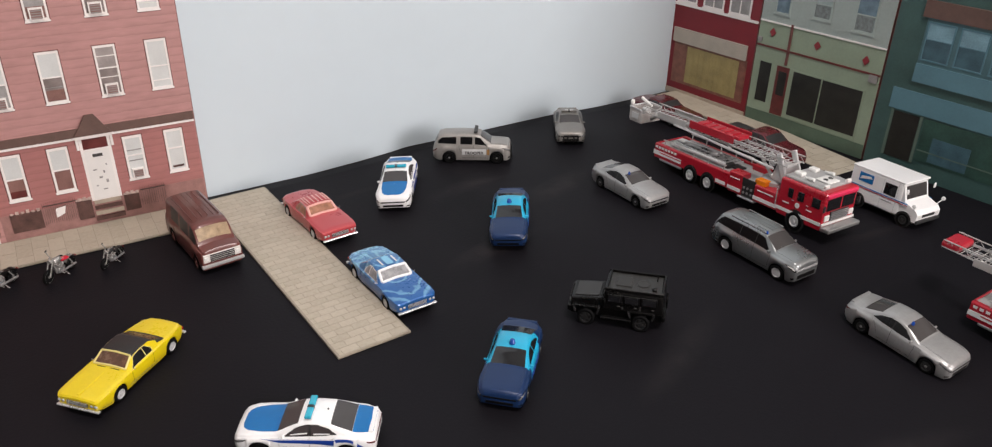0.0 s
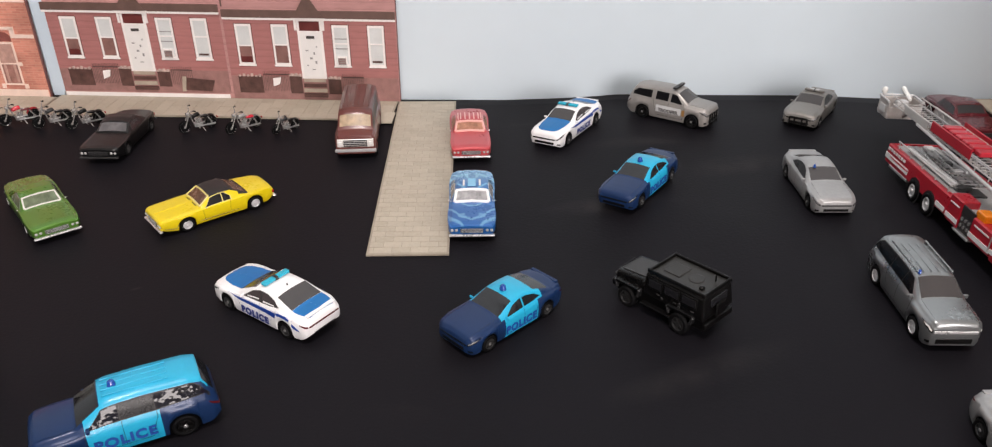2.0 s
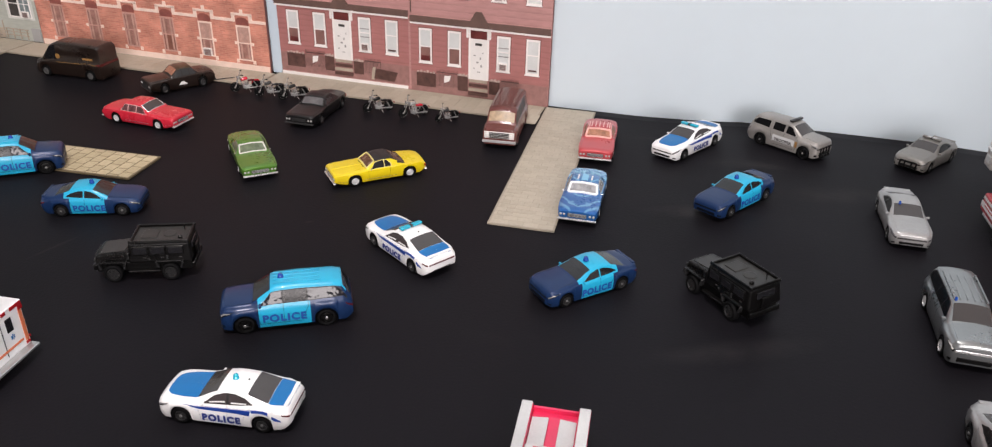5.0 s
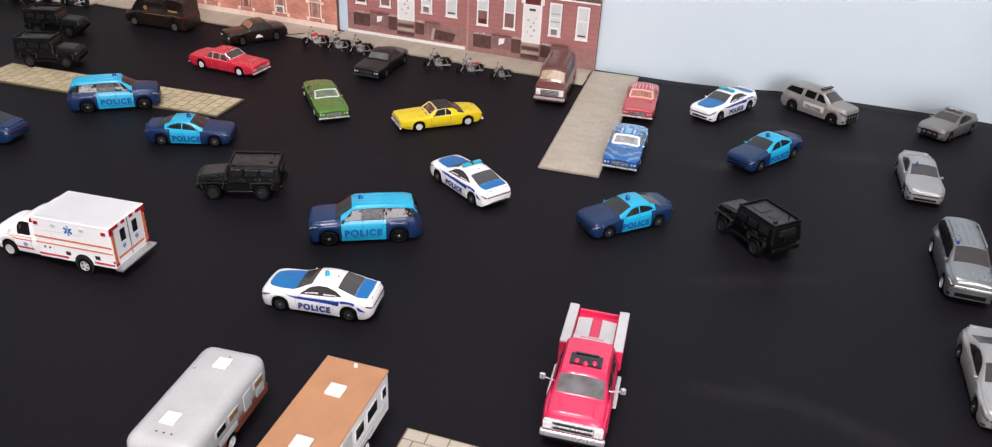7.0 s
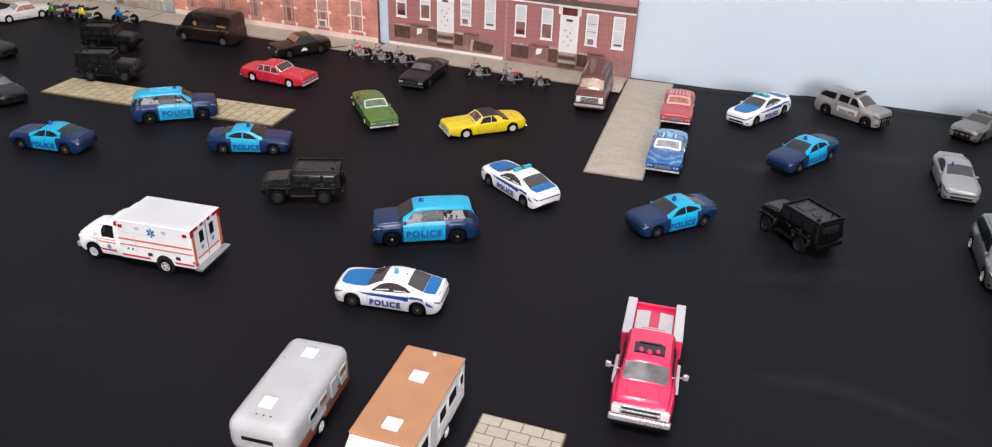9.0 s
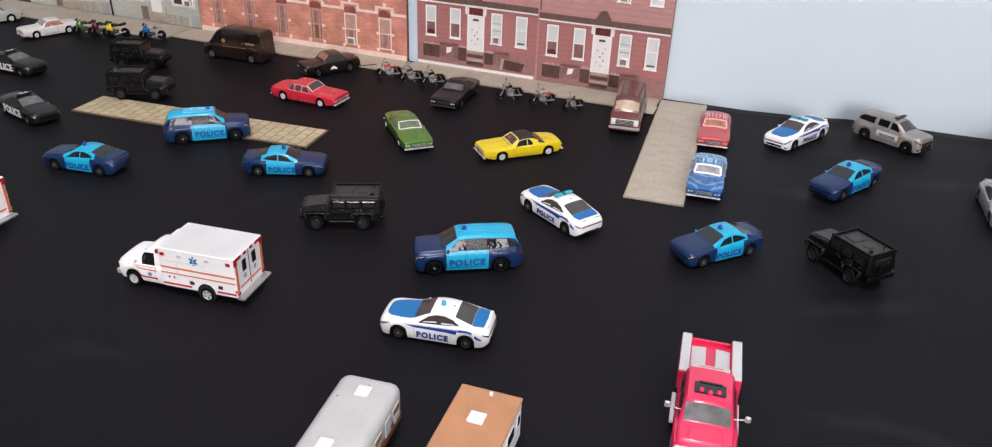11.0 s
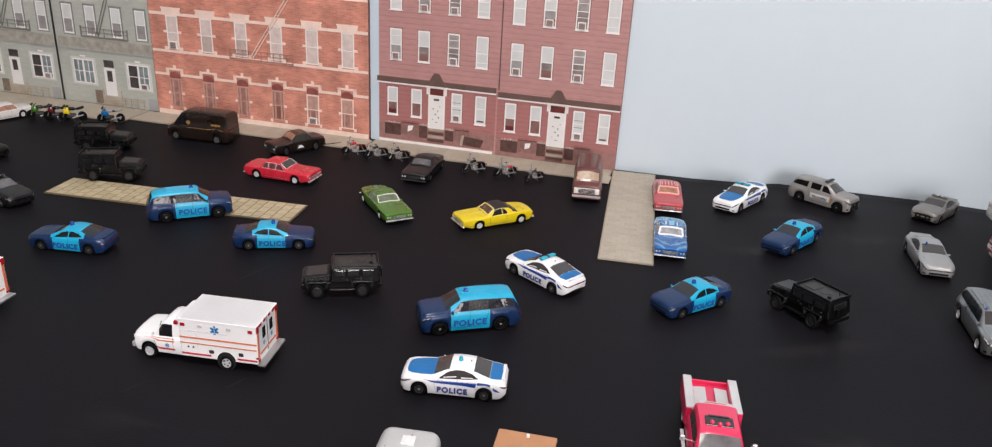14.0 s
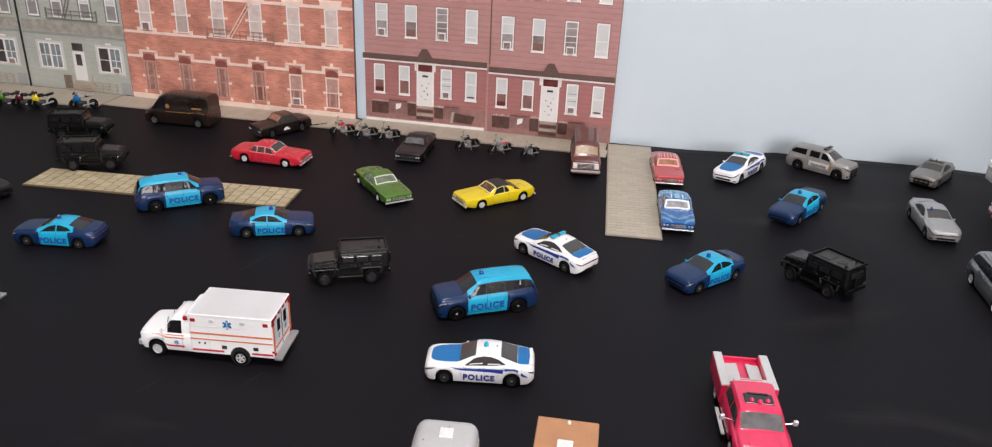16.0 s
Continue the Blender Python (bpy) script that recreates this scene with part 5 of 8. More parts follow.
CLASSIC = dict(sh=0.985, crease=26, L=0.077, W=0.0308, H=0.0205, wb=0.046, fo=0.0165, R=0.0049, ww=0.0036, zb=0.0026, rim="dish", rim_mat=RIMCHROME, roofw=0.72, p5=0.06, p7=0.12, chin=0.0032, chin_len=0.16, tuck=0.003,
               top=[(0, 0.53), (0.01, 0.58), (0.05, 0.61), (0.34, 0.65), (0.45, 0.955), (0.52, 1.0), (0.62, 0.985), (0.76, 0.68), (0.96, 0.63), (0.99, 0.6), (1, 0.53)],
               belt=[(0, 0.51), (0.03, 0.57), (0.3, 0.615), (0.6, 0.63), (0.75, 0.66), (0.95, 0.61), (1, 0.5)],
               wid=[(0, 0.82), (0.012, 0.9), (0.04, 0.95), (0.1, 0.98), (0.45, 0.96), (0.68, 1.0), (0.85, 0.95), (0.96, 0.86), (1, 0.78)],
               ws=(0.352, 0.44), rw=(0.66, 0.75),
               dlo=([(0.385, 5.1), (0.605, 5.15)], [(0.385, 5.2), (0.437, 6.8), (0.565, 6.85), (0.605, 5.9)], [(0.385, 0.535), (0.543, 0.605)]))
SEDAN80 = dict(CLASSIC, L=0.0785, H=0.0205, top=[(0, 0.55), (0.01, 0.6), (0.04, 0.63), (0.33, 0.66), (0.435, 0.955), (0.5, 1.0), (0.66, 0.99), (0.745, 0.7), (0.965, 0.66), (0.99, 0.63), (1, 0.56)],
               dlo=([(0.362, 5.1), (0.705, 5.1)], [(0.362, 5.2), (0.415, 6.85), (0.672, 6.85), (0.705, 5.7)], [(0.362, 0.492), (0.502, 0.605), (0.615, 0.705)]), rw=(0.675, 0.735), roofw=0.74,
               wid=[(0, 0.93), (0.01, 0.96), (0.06, 0.975), (0.3, 0.98), (0.65, 1.0), (0.9, 0.97), (0.98, 0.93), (1, 0.88)])
VAN = dict(L=0.082, W=0.031, H=0.037, wb=0.0545, fo=0.0135, R=0.0056, ww=0.0042, zb=0.003, rim="five", rim_mat=ARMRIMV, roofw=0.88, crown=0.015, p5=0.05, p7=0.1,
           top=[(0, 0.3), (0.02, 0.42), (0.12, 0.5), (0.27, 0.92), (0.34, 0.985), (0.6, 1.0), (0.97, 0.985), (0.99, 0.95), (1, 0.9)],
           belt=[(0, 0.26), (0.03, 0.38), (0.15, 0.48), (0.4, 0.52), (1, 0.53)],
           wid=[(0, 0.76), (0.02, 0.87), (0.08, 0.95), (0.25, 0.99), (0.97, 1.0), (1, 0.96)], ws=(0.13, 0.262), side=[(0.18, 0.36)])
CAMPER = dict(L=0.072, W=0.0298, H=0.0312, wb=0.046, fo=0.0115, R=0.0056, ww=0.0042, zb=0.003, rim="dish", rim_mat=RUST, roofw=0.82, crown=0.03,
              top=[(0, 0.5), (0.01, 0.56), (0.1, 0.6), (0.22, 0.93), (0.28, 0.985), (0.6, 1.0), (0.96, 0.985), (0.99, 0.95), (1, 0.85)],
              belt=[(0, 0.44), (0.02, 0.52), (0.15, 0.56), (1, 0.57)],
              wid=[(0, 0.92), (0.02, 0.95), (0.1, 0.98), (0.97, 1.0), (1, 0.95)], ws=(0.128, 0.206), side=[(0.16, 0.3), (0.34, 0.56), (0.6, 0.82)], rw=(0.992, 0.998))
PICKUP = dict(L=0.083, W=0.031, H=0.0265, wb=0.051, fo=0.014, R=0.0062, ww=0.0045, zb=0.0045, rim="five", rim_mat=RIMCHROME, roofw=0.76, crown=0.02,
              top=[(0, 0.5), (0.012, 0.6), (0.05, 0.66), (0.26, 0.7), (0.37, 0.96), (0.42, 1.0), (0.55, 0.985), (0.59, 0.68), (0.98, 0.66), (1, 0.55)],
              belt=[(0, 0.42), (0.03, 0.56), (0.26, 0.63), (0.98, 0.64), (1, 0.5)],
              wid=[(0, 0.86), (0.015, 0.93), (0.06, 0.98), (0.97, 1.0), (1, 0.95)], ws=(0.268, 0.36), rw=(0.555, 0.588), side=[(0.31, 0.43), (0.44, 0.535)])


def modern_face(c, grille=MATTBLACK, lamps=HEADLENS, tail=REARLENS, push=False, spoiler=True):
    """The nose and tail of a newer car: a dark lamp band wrapped round the corners, an intake below, a lamp strip behind."""
    L, H, W = c.L, c.H, c.W
    c.cap(1, 2.6, 3.4, 0.96, grille, "grille", 0.00025)
    c.patch("headlight_surround", [(0.002, 2.6), (0.06, 2.9), (0.105, 3.25)], [(0.002, 3.45), (0.06, 3.55), (0.105, 3.35)], MATTBLACK, 0.0001)
    c.patch("headlight", [(0.006, 2.85), (0.05, 3.05), (0.08, 3.25)], [(0.006, 3.4), (0.05, 3.5), (0.08, 3.4)], lamps, 0.00018)
    c.cap(1, 0.55, 1.65, 0.8, MATTBLACK, "lower_intake", 0.00025)
    c.patch("fog_lamp", [(0.004, 0.7), (0.03, 0.8)], [(0.004, 1.3), (0.03, 1.2)], MATTBLACK, 0.0001)
    c.cap(-1, 2.75, 3.65, 0.98, tail, "taillight", 0.00025)
    c.patch("taillight", [(0.945, 3.1), (0.998, 2.8)], [(0.945, 3.5), (0.998, 3.65)], tail, 0.00012)
    c.cap(-1, 0.1, 0.5, 0.7, MATTBLACK, "rear_bumper", 0.0002)
    if spoiler:
        c.add("boot_lip", box((-L / 2 + 0.0024, 0, interp(c.s["top"], 0.965) * H + c.s.get("crown", 0.03) * H * 0.75), (0.0022, W * 0.66, 0.0009), 0.0003, seg=2), c.s["mats"][0])
    if push:
        bm = tube((L / 2 + 0.0006, -W * 0.24, H * 0.24), (L / 2 + 0.0006, W * 0.24, H * 0.24), 0.0007)
        for y in (-0.24, 0.24, -0.1, 0.1):
            tube((L / 2 + 0.0006, W * y, H * 0.14), (L / 2 + 0.0004, W * y, H * 0.46), 0.0007, bm)
        tube((L / 2 + 0.0004, -W * 0.24, H * 0.45), (L / 2 + 0.0004, W * 0.24, H * 0.45), 0.0007, bm)
        c.add("push_bar", bm, MATTBLACK, "black push bar")


def old_face(c, grille=DARKGREY, bumper=CHROME, trim=CHROME, lamp=DIMLENS, bars=CHROME):
    L, H, W = c.L, c.H, c.W
    c.add("grille", box((L / 2 - 0.0006, 0, H * 0.4), (0.002, W * 0.46, H * 0.15), 0.0003), grille)
    g = bmesh.new()
    for k in range(7):
        box((L / 2 + 0.0003, 0, H * (0.345 + 0.02 * k)), (0.0006, W * 0.45, H * 0.007), 0.0, g)
    c.add("grille_insert", g, bars)
    for s in (1, -1):
        for k in (0, 1):
            c.add("headlight", box((L / 2 - 0.0005, s * W * (0.31 + 0.085 * k), H * 0.41), (0.0022, W * 0.062, H * 0.095), 0.0007, seg=2), lamp)
    c.add("front_bumper", box((L / 2 + 0.0001, 0, H * 0.24), (0.0022, W * 0.93, H * 0.07), 0.0006, seg=2), bumper)
    c.add("rear_bumper", box((-L / 2 - 0.0001, 0, H * 0.26), (0.0022, W * 0.9, H * 0.07), 0.0006, seg=2), bumper)
    c.pair("taillight", (-L / 2 + 0.0005, W * 0.28, H * 0.43), (0.0016, W * 0.26, H * 0.1), TAIL)
    c.add("licence_plate", box((-L / 2 - 0.0004, 0, H * 0.4), (0.0008, W * 0.19, H * 0.09), 0.0001), LIGHTGREY)
    c.seams([[(0.03, 1.1), (0.14, 1.15)], [(0.32, 1.1), (0.66, 1.1)]], trim, 0.0003, "side_trim")


DOORS = [[(0.335, 4.6), (0.325, 3.0), (0.34, 1.0)], [(0.545, 4.9), (0.545, 1.0)], [(0.73, 4.6), (0.69, 3.0), (0.66, 1.6)], [(0.34, 1.0), (0.65, 1.0)]]
HOODLINE = [[(0.05, 8.0), (0.3, 8.0)]]


def blue_patrol(name="police_car", group="blue police cars"):
    sp = dict(CHARGER, mats=[NAVY, CYAN], glass=GLASS, side_glass=GLASS, cuts=(0.345, 0.69),
              surround=None,
              colour=lambda u, r: 1 if (0.345 < u < 0.69 and r < 8) or (0.455 < u < 0.69 and r >= 7) or (0.32 < u < 0.345 and r in (5, 6, 7)) or (0.69 < u < 0.745 and r in (5, 6, 7)) else 0)
    c = Car(name, "navy and cyan die-cast police car with a blue roof beacon", "toy car", sp, group)
    modern_face(c)
    c.seams(DOORS, DARKBLUE)
    c.seams(HOODLINE, BLACKINK, 0.0002, "hood_seam")
    c.mirrors(0.365, 5.3, CYAN)
    c.word("POLICE", 0.006, INKBLUE, -0.0004, 0.0068, bold=0.00026, space=1.18)
    c.dome(BEACON, -0.0005)
    return c


SMOKE = mat("smoked_glass", (0.05, 0.04, 0.042), rough=0.05, var=0.2, scale=120)
STRIPEBLUE = mat("deep_blue_stripe", (0.006, 0.045, 0.3), rough=0.4)


def white_patrol(bar, name="police_car"):
    sp = dict(CHARGER, mats=[WHITE], glass=TINT, side_glass=SMOKE)
    c = Car(name, "white and blue die-cast police car with " + ("a cyan light bar" if bar else "a small blue beacon"), "toy car", sp, "white police cars")
    modern_face(c)
    c.seams(DOORS, GREYPLASTIC, 0.00016)
    c.patch("stripe", [(0.2, 3.3), (0.34, 2.75), (0.62, 2.6), (0.74, 2.3), (0.94, 1.9)], [(0.2, 3.36), (0.34, 3.35), (0.62, 3.45), (0.82, 3.3), (0.94, 2.1)], STRIPEBLUE, 0.0001)
    c.patch("stripe_line", [(0.34, 3.5), (0.7, 3.6), (0.88, 3.2)], [(0.34, 3.58), (0.7, 3.68), (0.88, 3.28)], STRIPEBLUE, 0.0001)
    c.patch("bonnet_panel", [(0.05, 9.3), (0.062, 8.8), (0.1, 8.4), (0.2, 8.1), (0.318, 8.03)], [(0.05, 10), (0.318, 10)], POLBLUE, 0.0001)
    c.patch("boot_panel", [(0.842, 8.0), (0.955, 8.0), (0.982, 8.2)], [(0.842, 10), (0.982, 10)], POLBLUE, 0.0001)
    for a, b in ((0.41, 0.53), (0.575, 0.69)):
        c.patch("window_sill", [(a, 5.3), (b, 5.42)], [(a, 5.55), (b, 5.68)], INK, 0.0002, nr=1)
    c.mirrors(0.365, 5.3, WHITE)
    c.word("POLICE", 0.0052, DARKBLUE, 0.0002, 0.0062, bold=0.00028, space=1.22)
    c.add("roof_aerial", lathe([(0.0004, 0), (0.0004, 0.0006), (0.0001, 0.0008)], 8, "Z", at=(-0.0105, 0, c.H * 1.02)), BLACKINK)
    if bar:
        c.lightbar(CYANBEACON, -0.002, c.W * 0.6)
    else:
        c.dome(CYANBEACON, -0.0035, 0.0, r=0.0014, h=0.0028)
    return c


def plain_patrol(material, label, kind="silver", name="police_car", glass=TINT):
    sp = dict(CHARGER, mats=[material], glass=glass, side_glass=SIDEGLASS, rim_mat=DARKGREY)
    c = Car(name, label, "toy car", sp, "grey police cars")
    modern_face(c, grille=DARKGREY if kind == "silver" else MATTBLACK, push=kind != "silver")
    c.seams(DOORS, DARKGREY, 0.0002)
    c.seams(HOODLINE, DARKGREY, 0.0002, "hood_seam")
    c.mirrors(0.365, 5.3)
    if kind == "silver":
        c.dome(BEACON, 0.004, -0.0055, c.H * 0.985, 0.0009, 0.0022)
        c.add("roof_hole", lathe([(0.0007, 0), (0.0007, 0.0003), (0.0001, 0.0003)], 8, "Z", at=(-0.03, 0.0, c.H * 0.73)), BLACKINK)
    else:
        c.lightbar(PEWTER if kind == "grey" else DARKGREY, -0.003)
        c.add("light_box", box((-0.0035, 0, c.H * 1.09), (0.004, c.W * 0.28, 0.0012), 0.0003), LIGHTGREY)
    return c


def modern_suv(mats, colour, label, glass, side_glass, group="", name="police_suv", rim_mat=DARKGREY):
    sp = dict(MODSUV, mats=mats, glass=glass, side_glass=side_glass, rim_mat=rim_mat, cuts=(0.285, 0.675))
    if len(mats) > 1:
        sp["rim_mat"] = MATTBLACK
    if colour:
        sp["colour"] = colour
    if mats[0] == TAN:
        lo_, hi_, _ = MODSUV["dlo"]
        sp.update(surround=None, dlo=(lo_, hi_, [(0.305, 0.455), (0.487, 0.642), (0.695, 0.93)]))
    c = Car(name, label, "toy car", sp, group)
    modern_face(c, grille=CHROME if rim_mat == RIMCHROME else MATTBLACK, lamps=LAMP if rim_mat == RIMCHROME else HEADLENS, spoiler=False)
    c.seams([[(0.285, 4.6), (0.275, 3), (0.29, 1.0)], [(0.473, 4.9), (0.473, 1.0)], [(0.66, 4.9), (0.66, 3.2), (0.63, 1.8)], [(0.29, 1.0), (0.62, 1.0)]], DARKGREY)
    c.seams(HOODLINE, DARKGREY, 0.0002, "hood_seam")
    c.mirrors(0.3, 5.3, size=(0.0014, 0.0026, 0.0022))
    for s in (1, -1):
        if mats[0] == GREY:
            c.add("roof_rail", box((-0.008, s * c.W * 0.3, c.H * 1.0), (0.03, 0.0011, 0.0012), 0.0004, seg=2), mats[-1])
    if mats[0] != TAN:
        for k in range(4):
            c.add("roof_rib", box((-0.006, (k - 1.5) * 0.0038, c.H * 1.022 - abs(k - 1.5) * 0.00012), (0.026, 0.0008, 0.0005), 0.0002), mats[-1])
    return c


def coin(ob, poses):
    """Puts a thing at the first pose and copies at the others."""
    ob = ob.o if isinstance(ob, Car) else ob
    ob.matrix_world = poses[0]
    return [ob] + [copy_thing(ob, m) for m in poses[1:]]


coin(blue_patrol(), [pose_on(0.101, -0.314, -133), pose_on(-0.4175, -0.3921, -172), pose_on(-0.2635, -0.3265, 22), pose_on(0.1885, -0.1705, -124)])
coin(white_patrol(False), [pose_on(-0.0445, -0.4866, -171) @ Matrix.Diagonal((0.985, 0.99, 1.02, 1.0))])
wp = white_patrol(True)
coin(wp, [pose_on(-0.0208, -0.3105, 148) @ Matrix.Diagonal((1.04, 1.04, 1.04, 1.0)), pose_on(0.1437, -0.063, -121)])
coin(plain_patrol(SILVER, "plain silver die-cast police car with a tiny blue beacon"), [pose_on(0.3065, -0.168, -87) @ Matrix.Diagonal((1.03, 1.0, 1.03, 1.0)), pose_on(0.327, -0.413, -86)])
coin(plain_patrol(PEWTER, "grey die-cast police car with light bar and push bar", "grey"), [pose_on(0.3425, -0.030, -122)])
blk = plain_patrol(BLACK, "black die-cast police car with white lettering on the doors", "black", glass=GREYGLASS)
blk.band(0.34, 0.76, 0.9, 1.25, INK, "door_stripe")
blk.word("POLICE", 0.0098, INK, -0.003, 0.0082, bold=0.0003, lift=0.0001)
coin(blk, [pose_on(-0.5575, -0.3253, -15), pose_on(-0.682, -0.2305, -2)])
s = modern_suv([NAVY, CYAN], lambda u, r: 1 if (0.285 < u < 0.675 and r < 5) or (u > 0.285 and r in (4, 5, 6, 7) and u < 0.475) or (u > 0.385 and r >= 7 and u < 0.95) else 0,
               "navy and cyan die-cast police estate car with a roof beacon", GLASS, [SILVERGLASS, SIDEGLASS, SILVERGLASS], "blue police cars")
s.word("POLICE", 0.0066, INKBLUE, 0.0018, 0.0092, bold=0.00026, space=1.15)
s.dome(BEACON, 0.0025, z=s.H * 1.012)
coin(s, [pose_on(-0.0605, -0.4036, -150) @ Matrix.Diagonal((1.035, 1.0, 1.0, 1.0)), pose_on(-0.3698, -0.2953, 38)])
g = modern_suv([GREY], None, "metallic grey die-cast sport utility car with chrome wheels", TINT, BLACKGLASS, "grey police cars", rim_mat=RIMCHROME)
g.dome(BEACON, 0.007, -0.008, g.H * 0.985, 0.0008, 0.002)
coin(g, [pose_on(0.3212, -0.3005, -88) @ Matrix.Diagonal((1.05, 1.0, 0.98, 1.0))])
GREYINK = mat("grey_ink", (0.09, 0.085, 0.08), rough=0.5)
t = modern_suv([TAN], None, "pewter die-cast trooper car with a light bar and black push bar", TINT, BLACKGLASS, "grey police cars", rim_mat=MATTBLACK)
t.lightbar(DARKGREY, 0.004, t.W * 0.62)
t.band(0.31, 0.62, 1.6, 2.9, LIGHTGREY, "door_panel")
t.word("TROOPER", 0.004, GREYINK, 0.0025, 0.0105, bold=0.00008, lift=0.0001)
t.band(0.265, 0.3, 1.6, 2.8, WINDOWBROWN, "side_badge")
bm = tube((t.L / 2 + 0.0008, -0.007, 0.0065), (t.L / 2 + 0.0008, 0.007, 0.0065), 0.0008)
for y in (-0.007, 0.007, -0.0025, 0.0025):
    tube((t.L / 2 + 0.0008, y, 0.0035), (t.L / 2 + 0.0002, y, 0.0125), 0.0008, bm)
t.add("push_bar", bm, MATTBLACK, "black push bar")
coin(t, [pose_on(0.2285, -0.0395, -33) @ Matrix.Diagonal((0.95, 0.96, 0.95, 1.0))])


# ---- armoured off-roaders ----
HOODGREY = mat("worn_black_panel", (0.024, 0.023, 0.023), rough=0.4, var=0.3, scale=200)
ARMRIM = mat("dull_grey_rim", (0.035, 0.035, 0.036), rough=0.3, metal=0.4)
TRAYGREY = mat("worn_dark_tray", (0.017, 0.0155, 0.014), rough=0.4, var=0.3, scale=150)
# fender edges lighter than the hull: glints lifted into the base colour
EDGEGLINT = mat("shiny_black_edge", (0.02, 0.02, 0.021), rough=0.16, var=0.3, scale=200)
def armoured():
    o = thing("armoured_truck", "matt black plastic armoured off-road police truck with a roof hatch", "toy car", "black armoured trucks")
    K = MATTBLACK
    L, W = 0.066, 0.029
    xf, xr, R = 0.0205, -0.0175, 0.0062
    hull = bmesh.new()
    box((0.0, 0, 0.0095), (L * 0.96, W * 0.8, 0.007), 0.0008, hull, seg=2)
    part("hull", hull, K, o)
    part("bonnet", box((0.0205, 0, 0.0154), (0.0235, W * 0.82, 0.006), 0.0012, taper=(0.94, 0.9), seg=2, rot=(0, 5, 0)), K, o)
    part("bonnet_panel", box((0.0205, 0, 0.0186), (0.017, W * 0.56, 0.0007), 0.0002, rot=(0, 5, 0)), HOODGREY, o, "worn grey bonnet panel")
    part("roof_tray", box((-0.012, 0, 0.0263), (0.036, W * 0.74, 0.0008), 0.0002), TRAYGREY, o, "worn dark grey roof tray")
    part("roof_hump", box((-0.004, 0, 0.0266), (0.011, W * 0.4, 0.0012), 0.0005, seg=2), TRAYGREY, o)
    part("cabin", box((-0.0115, 0, 0.0195), (0.0425, W * 0.95, 0.0135), 0.0012, taper=(0.93, 0.9), seg=2), K, o)
    part("windshield", box((0.0088, 0, 0.0214), (0.0012, W * 0.78, 0.006), 0.0003, rot=(0, -14, 0)), GLASS, o)
    part("rear_window", box((-0.0322, 0, 0.0215), (0.0012, W * 0.5, 0.0045), 0.0003, rot=(0, 6, 0)), GLASS, o)
    for s in (1, -1):
        for x, w in ((0.001, 0.009), (-0.0105, 0.0095), (-0.0225, 0.0095)):
            part("window_frame", box((x, s * (W * 0.459), 0.0214), (w + 0.0016, 0.0008, 0.0062), 0.0003, rot=(s * 5.5, 0, 0)), MATTBLACK, o)
            part("side_window", box((x, s * (W * 0.464), 0.0214), (w, 0.0008, 0.0046), 0.0003, rot=(s * 5.5, 0, 0)), GLASS, o)
            # handles in the bonnet's lighter grey, which paints their glints
            part("door_handle", box((x - w * 0.3, s * W * 0.478, 0.0166), (0.0022, 0.0007, 0.0007), 0.0002), HOODGREY, o)
        for x in (-0.0045, -0.0165):
            part("door_hinge", box((x, s * W * 0.482, 0.0155), (0.0014, 0.0008, 0.0014), 0.0002), DARKGREY, o)
        part("side_step", box((-0.0005, s * W * 0.47, 0.0072), (0.021, 0.0032, 0.0012), 0.0003), K, o)
        for x in (xf, xr):
            part("fender", box((x, s * W * 0.46, 0.0138), (0.0165, 0.0036, 0.0017), 0.0005, seg=2), K, o)
            for d in (-1, 1):
                part("fender_edge", box((x + d * 0.0082, s * W * 0.46, 0.0115), (0.0016, 0.0036, 0.0052), 0.0004, rot=(0, d * 16, 0)), EDGEGLINT, o)
        part("headlight", box((0.0322, s * W * 0.33, 0.0145), (0.0014, 0.0034, 0.0026), 0.0004), DARKGREY, o)
        part("mirror", box((0.0075, s * W * 0.53, 0.0205), (0.001, 0.0022, 0.0028), 0.0003), K, o)
        part("roof_rail", box((-0.012, s * W * 0.4, 0.0272), (0.04, 0.0013, 0.0022), 0.0004, rot=(s * 12, 0, 0)), K, o)
        part("gun_port", lathe([(0.0009, 0), (0.0009, 0.0005), (0.0003, 0.0006)], 10, "Y", at=(-0.0165, s * W * 0.47 - (0 if s > 0 else 0.0005), 0.0172)), DARKGREY, o)
    part("roof_hatch", lathe([(0.0046, 0.0264), (0.0046, 0.0269), (0.0038, 0.0271), (0.0005, 0.0271)], 18, "Z", at=(-0.017, 0, 0)), TRAYGREY, o)
    part("aerial", tube((-0.026, -0.005, 0.0266), (-0.026, -0.005, 0.0305), 0.0004, n=6), K, o)
    for x in (-0.031, 0.0065):
        part("roof_rail", box((x, 0, 0.0272), (0.0013, W * 0.8, 0.0022), 0.0004), K, o)
    part("roof_light", lathe([(0.0016, 0), (0.0016, 0.0012), (0.0009, 0.0018), (0.0002, 0.002)], 12, "Z", at=(-0.025, 0.006, 0.0266)), K, o)
    part("front_bumper", box((0.0325, 0, 0.0098), (0.0028, W * 0.86, 0.0042), 0.0008, seg=2), K, o)
    part("rear_bumper", box((-0.0325, 0, 0.0095), (0.0026, W * 0.86, 0.0038), 0.0008, seg=2), K, o)
    g = bmesh.new()
    for k in range(7):
        box((0.0325, (k - 3) * 0.0021, 0.0148), (0.0012, 0.0008, 0.004), 0.0001, g)
    part("grille", g, DARKGREY, o)
    part("spare_wheel", box((-0.0338, 0.0, 0.0165), (0.0014, 0.008, 0.008), 0.0006), K, o)
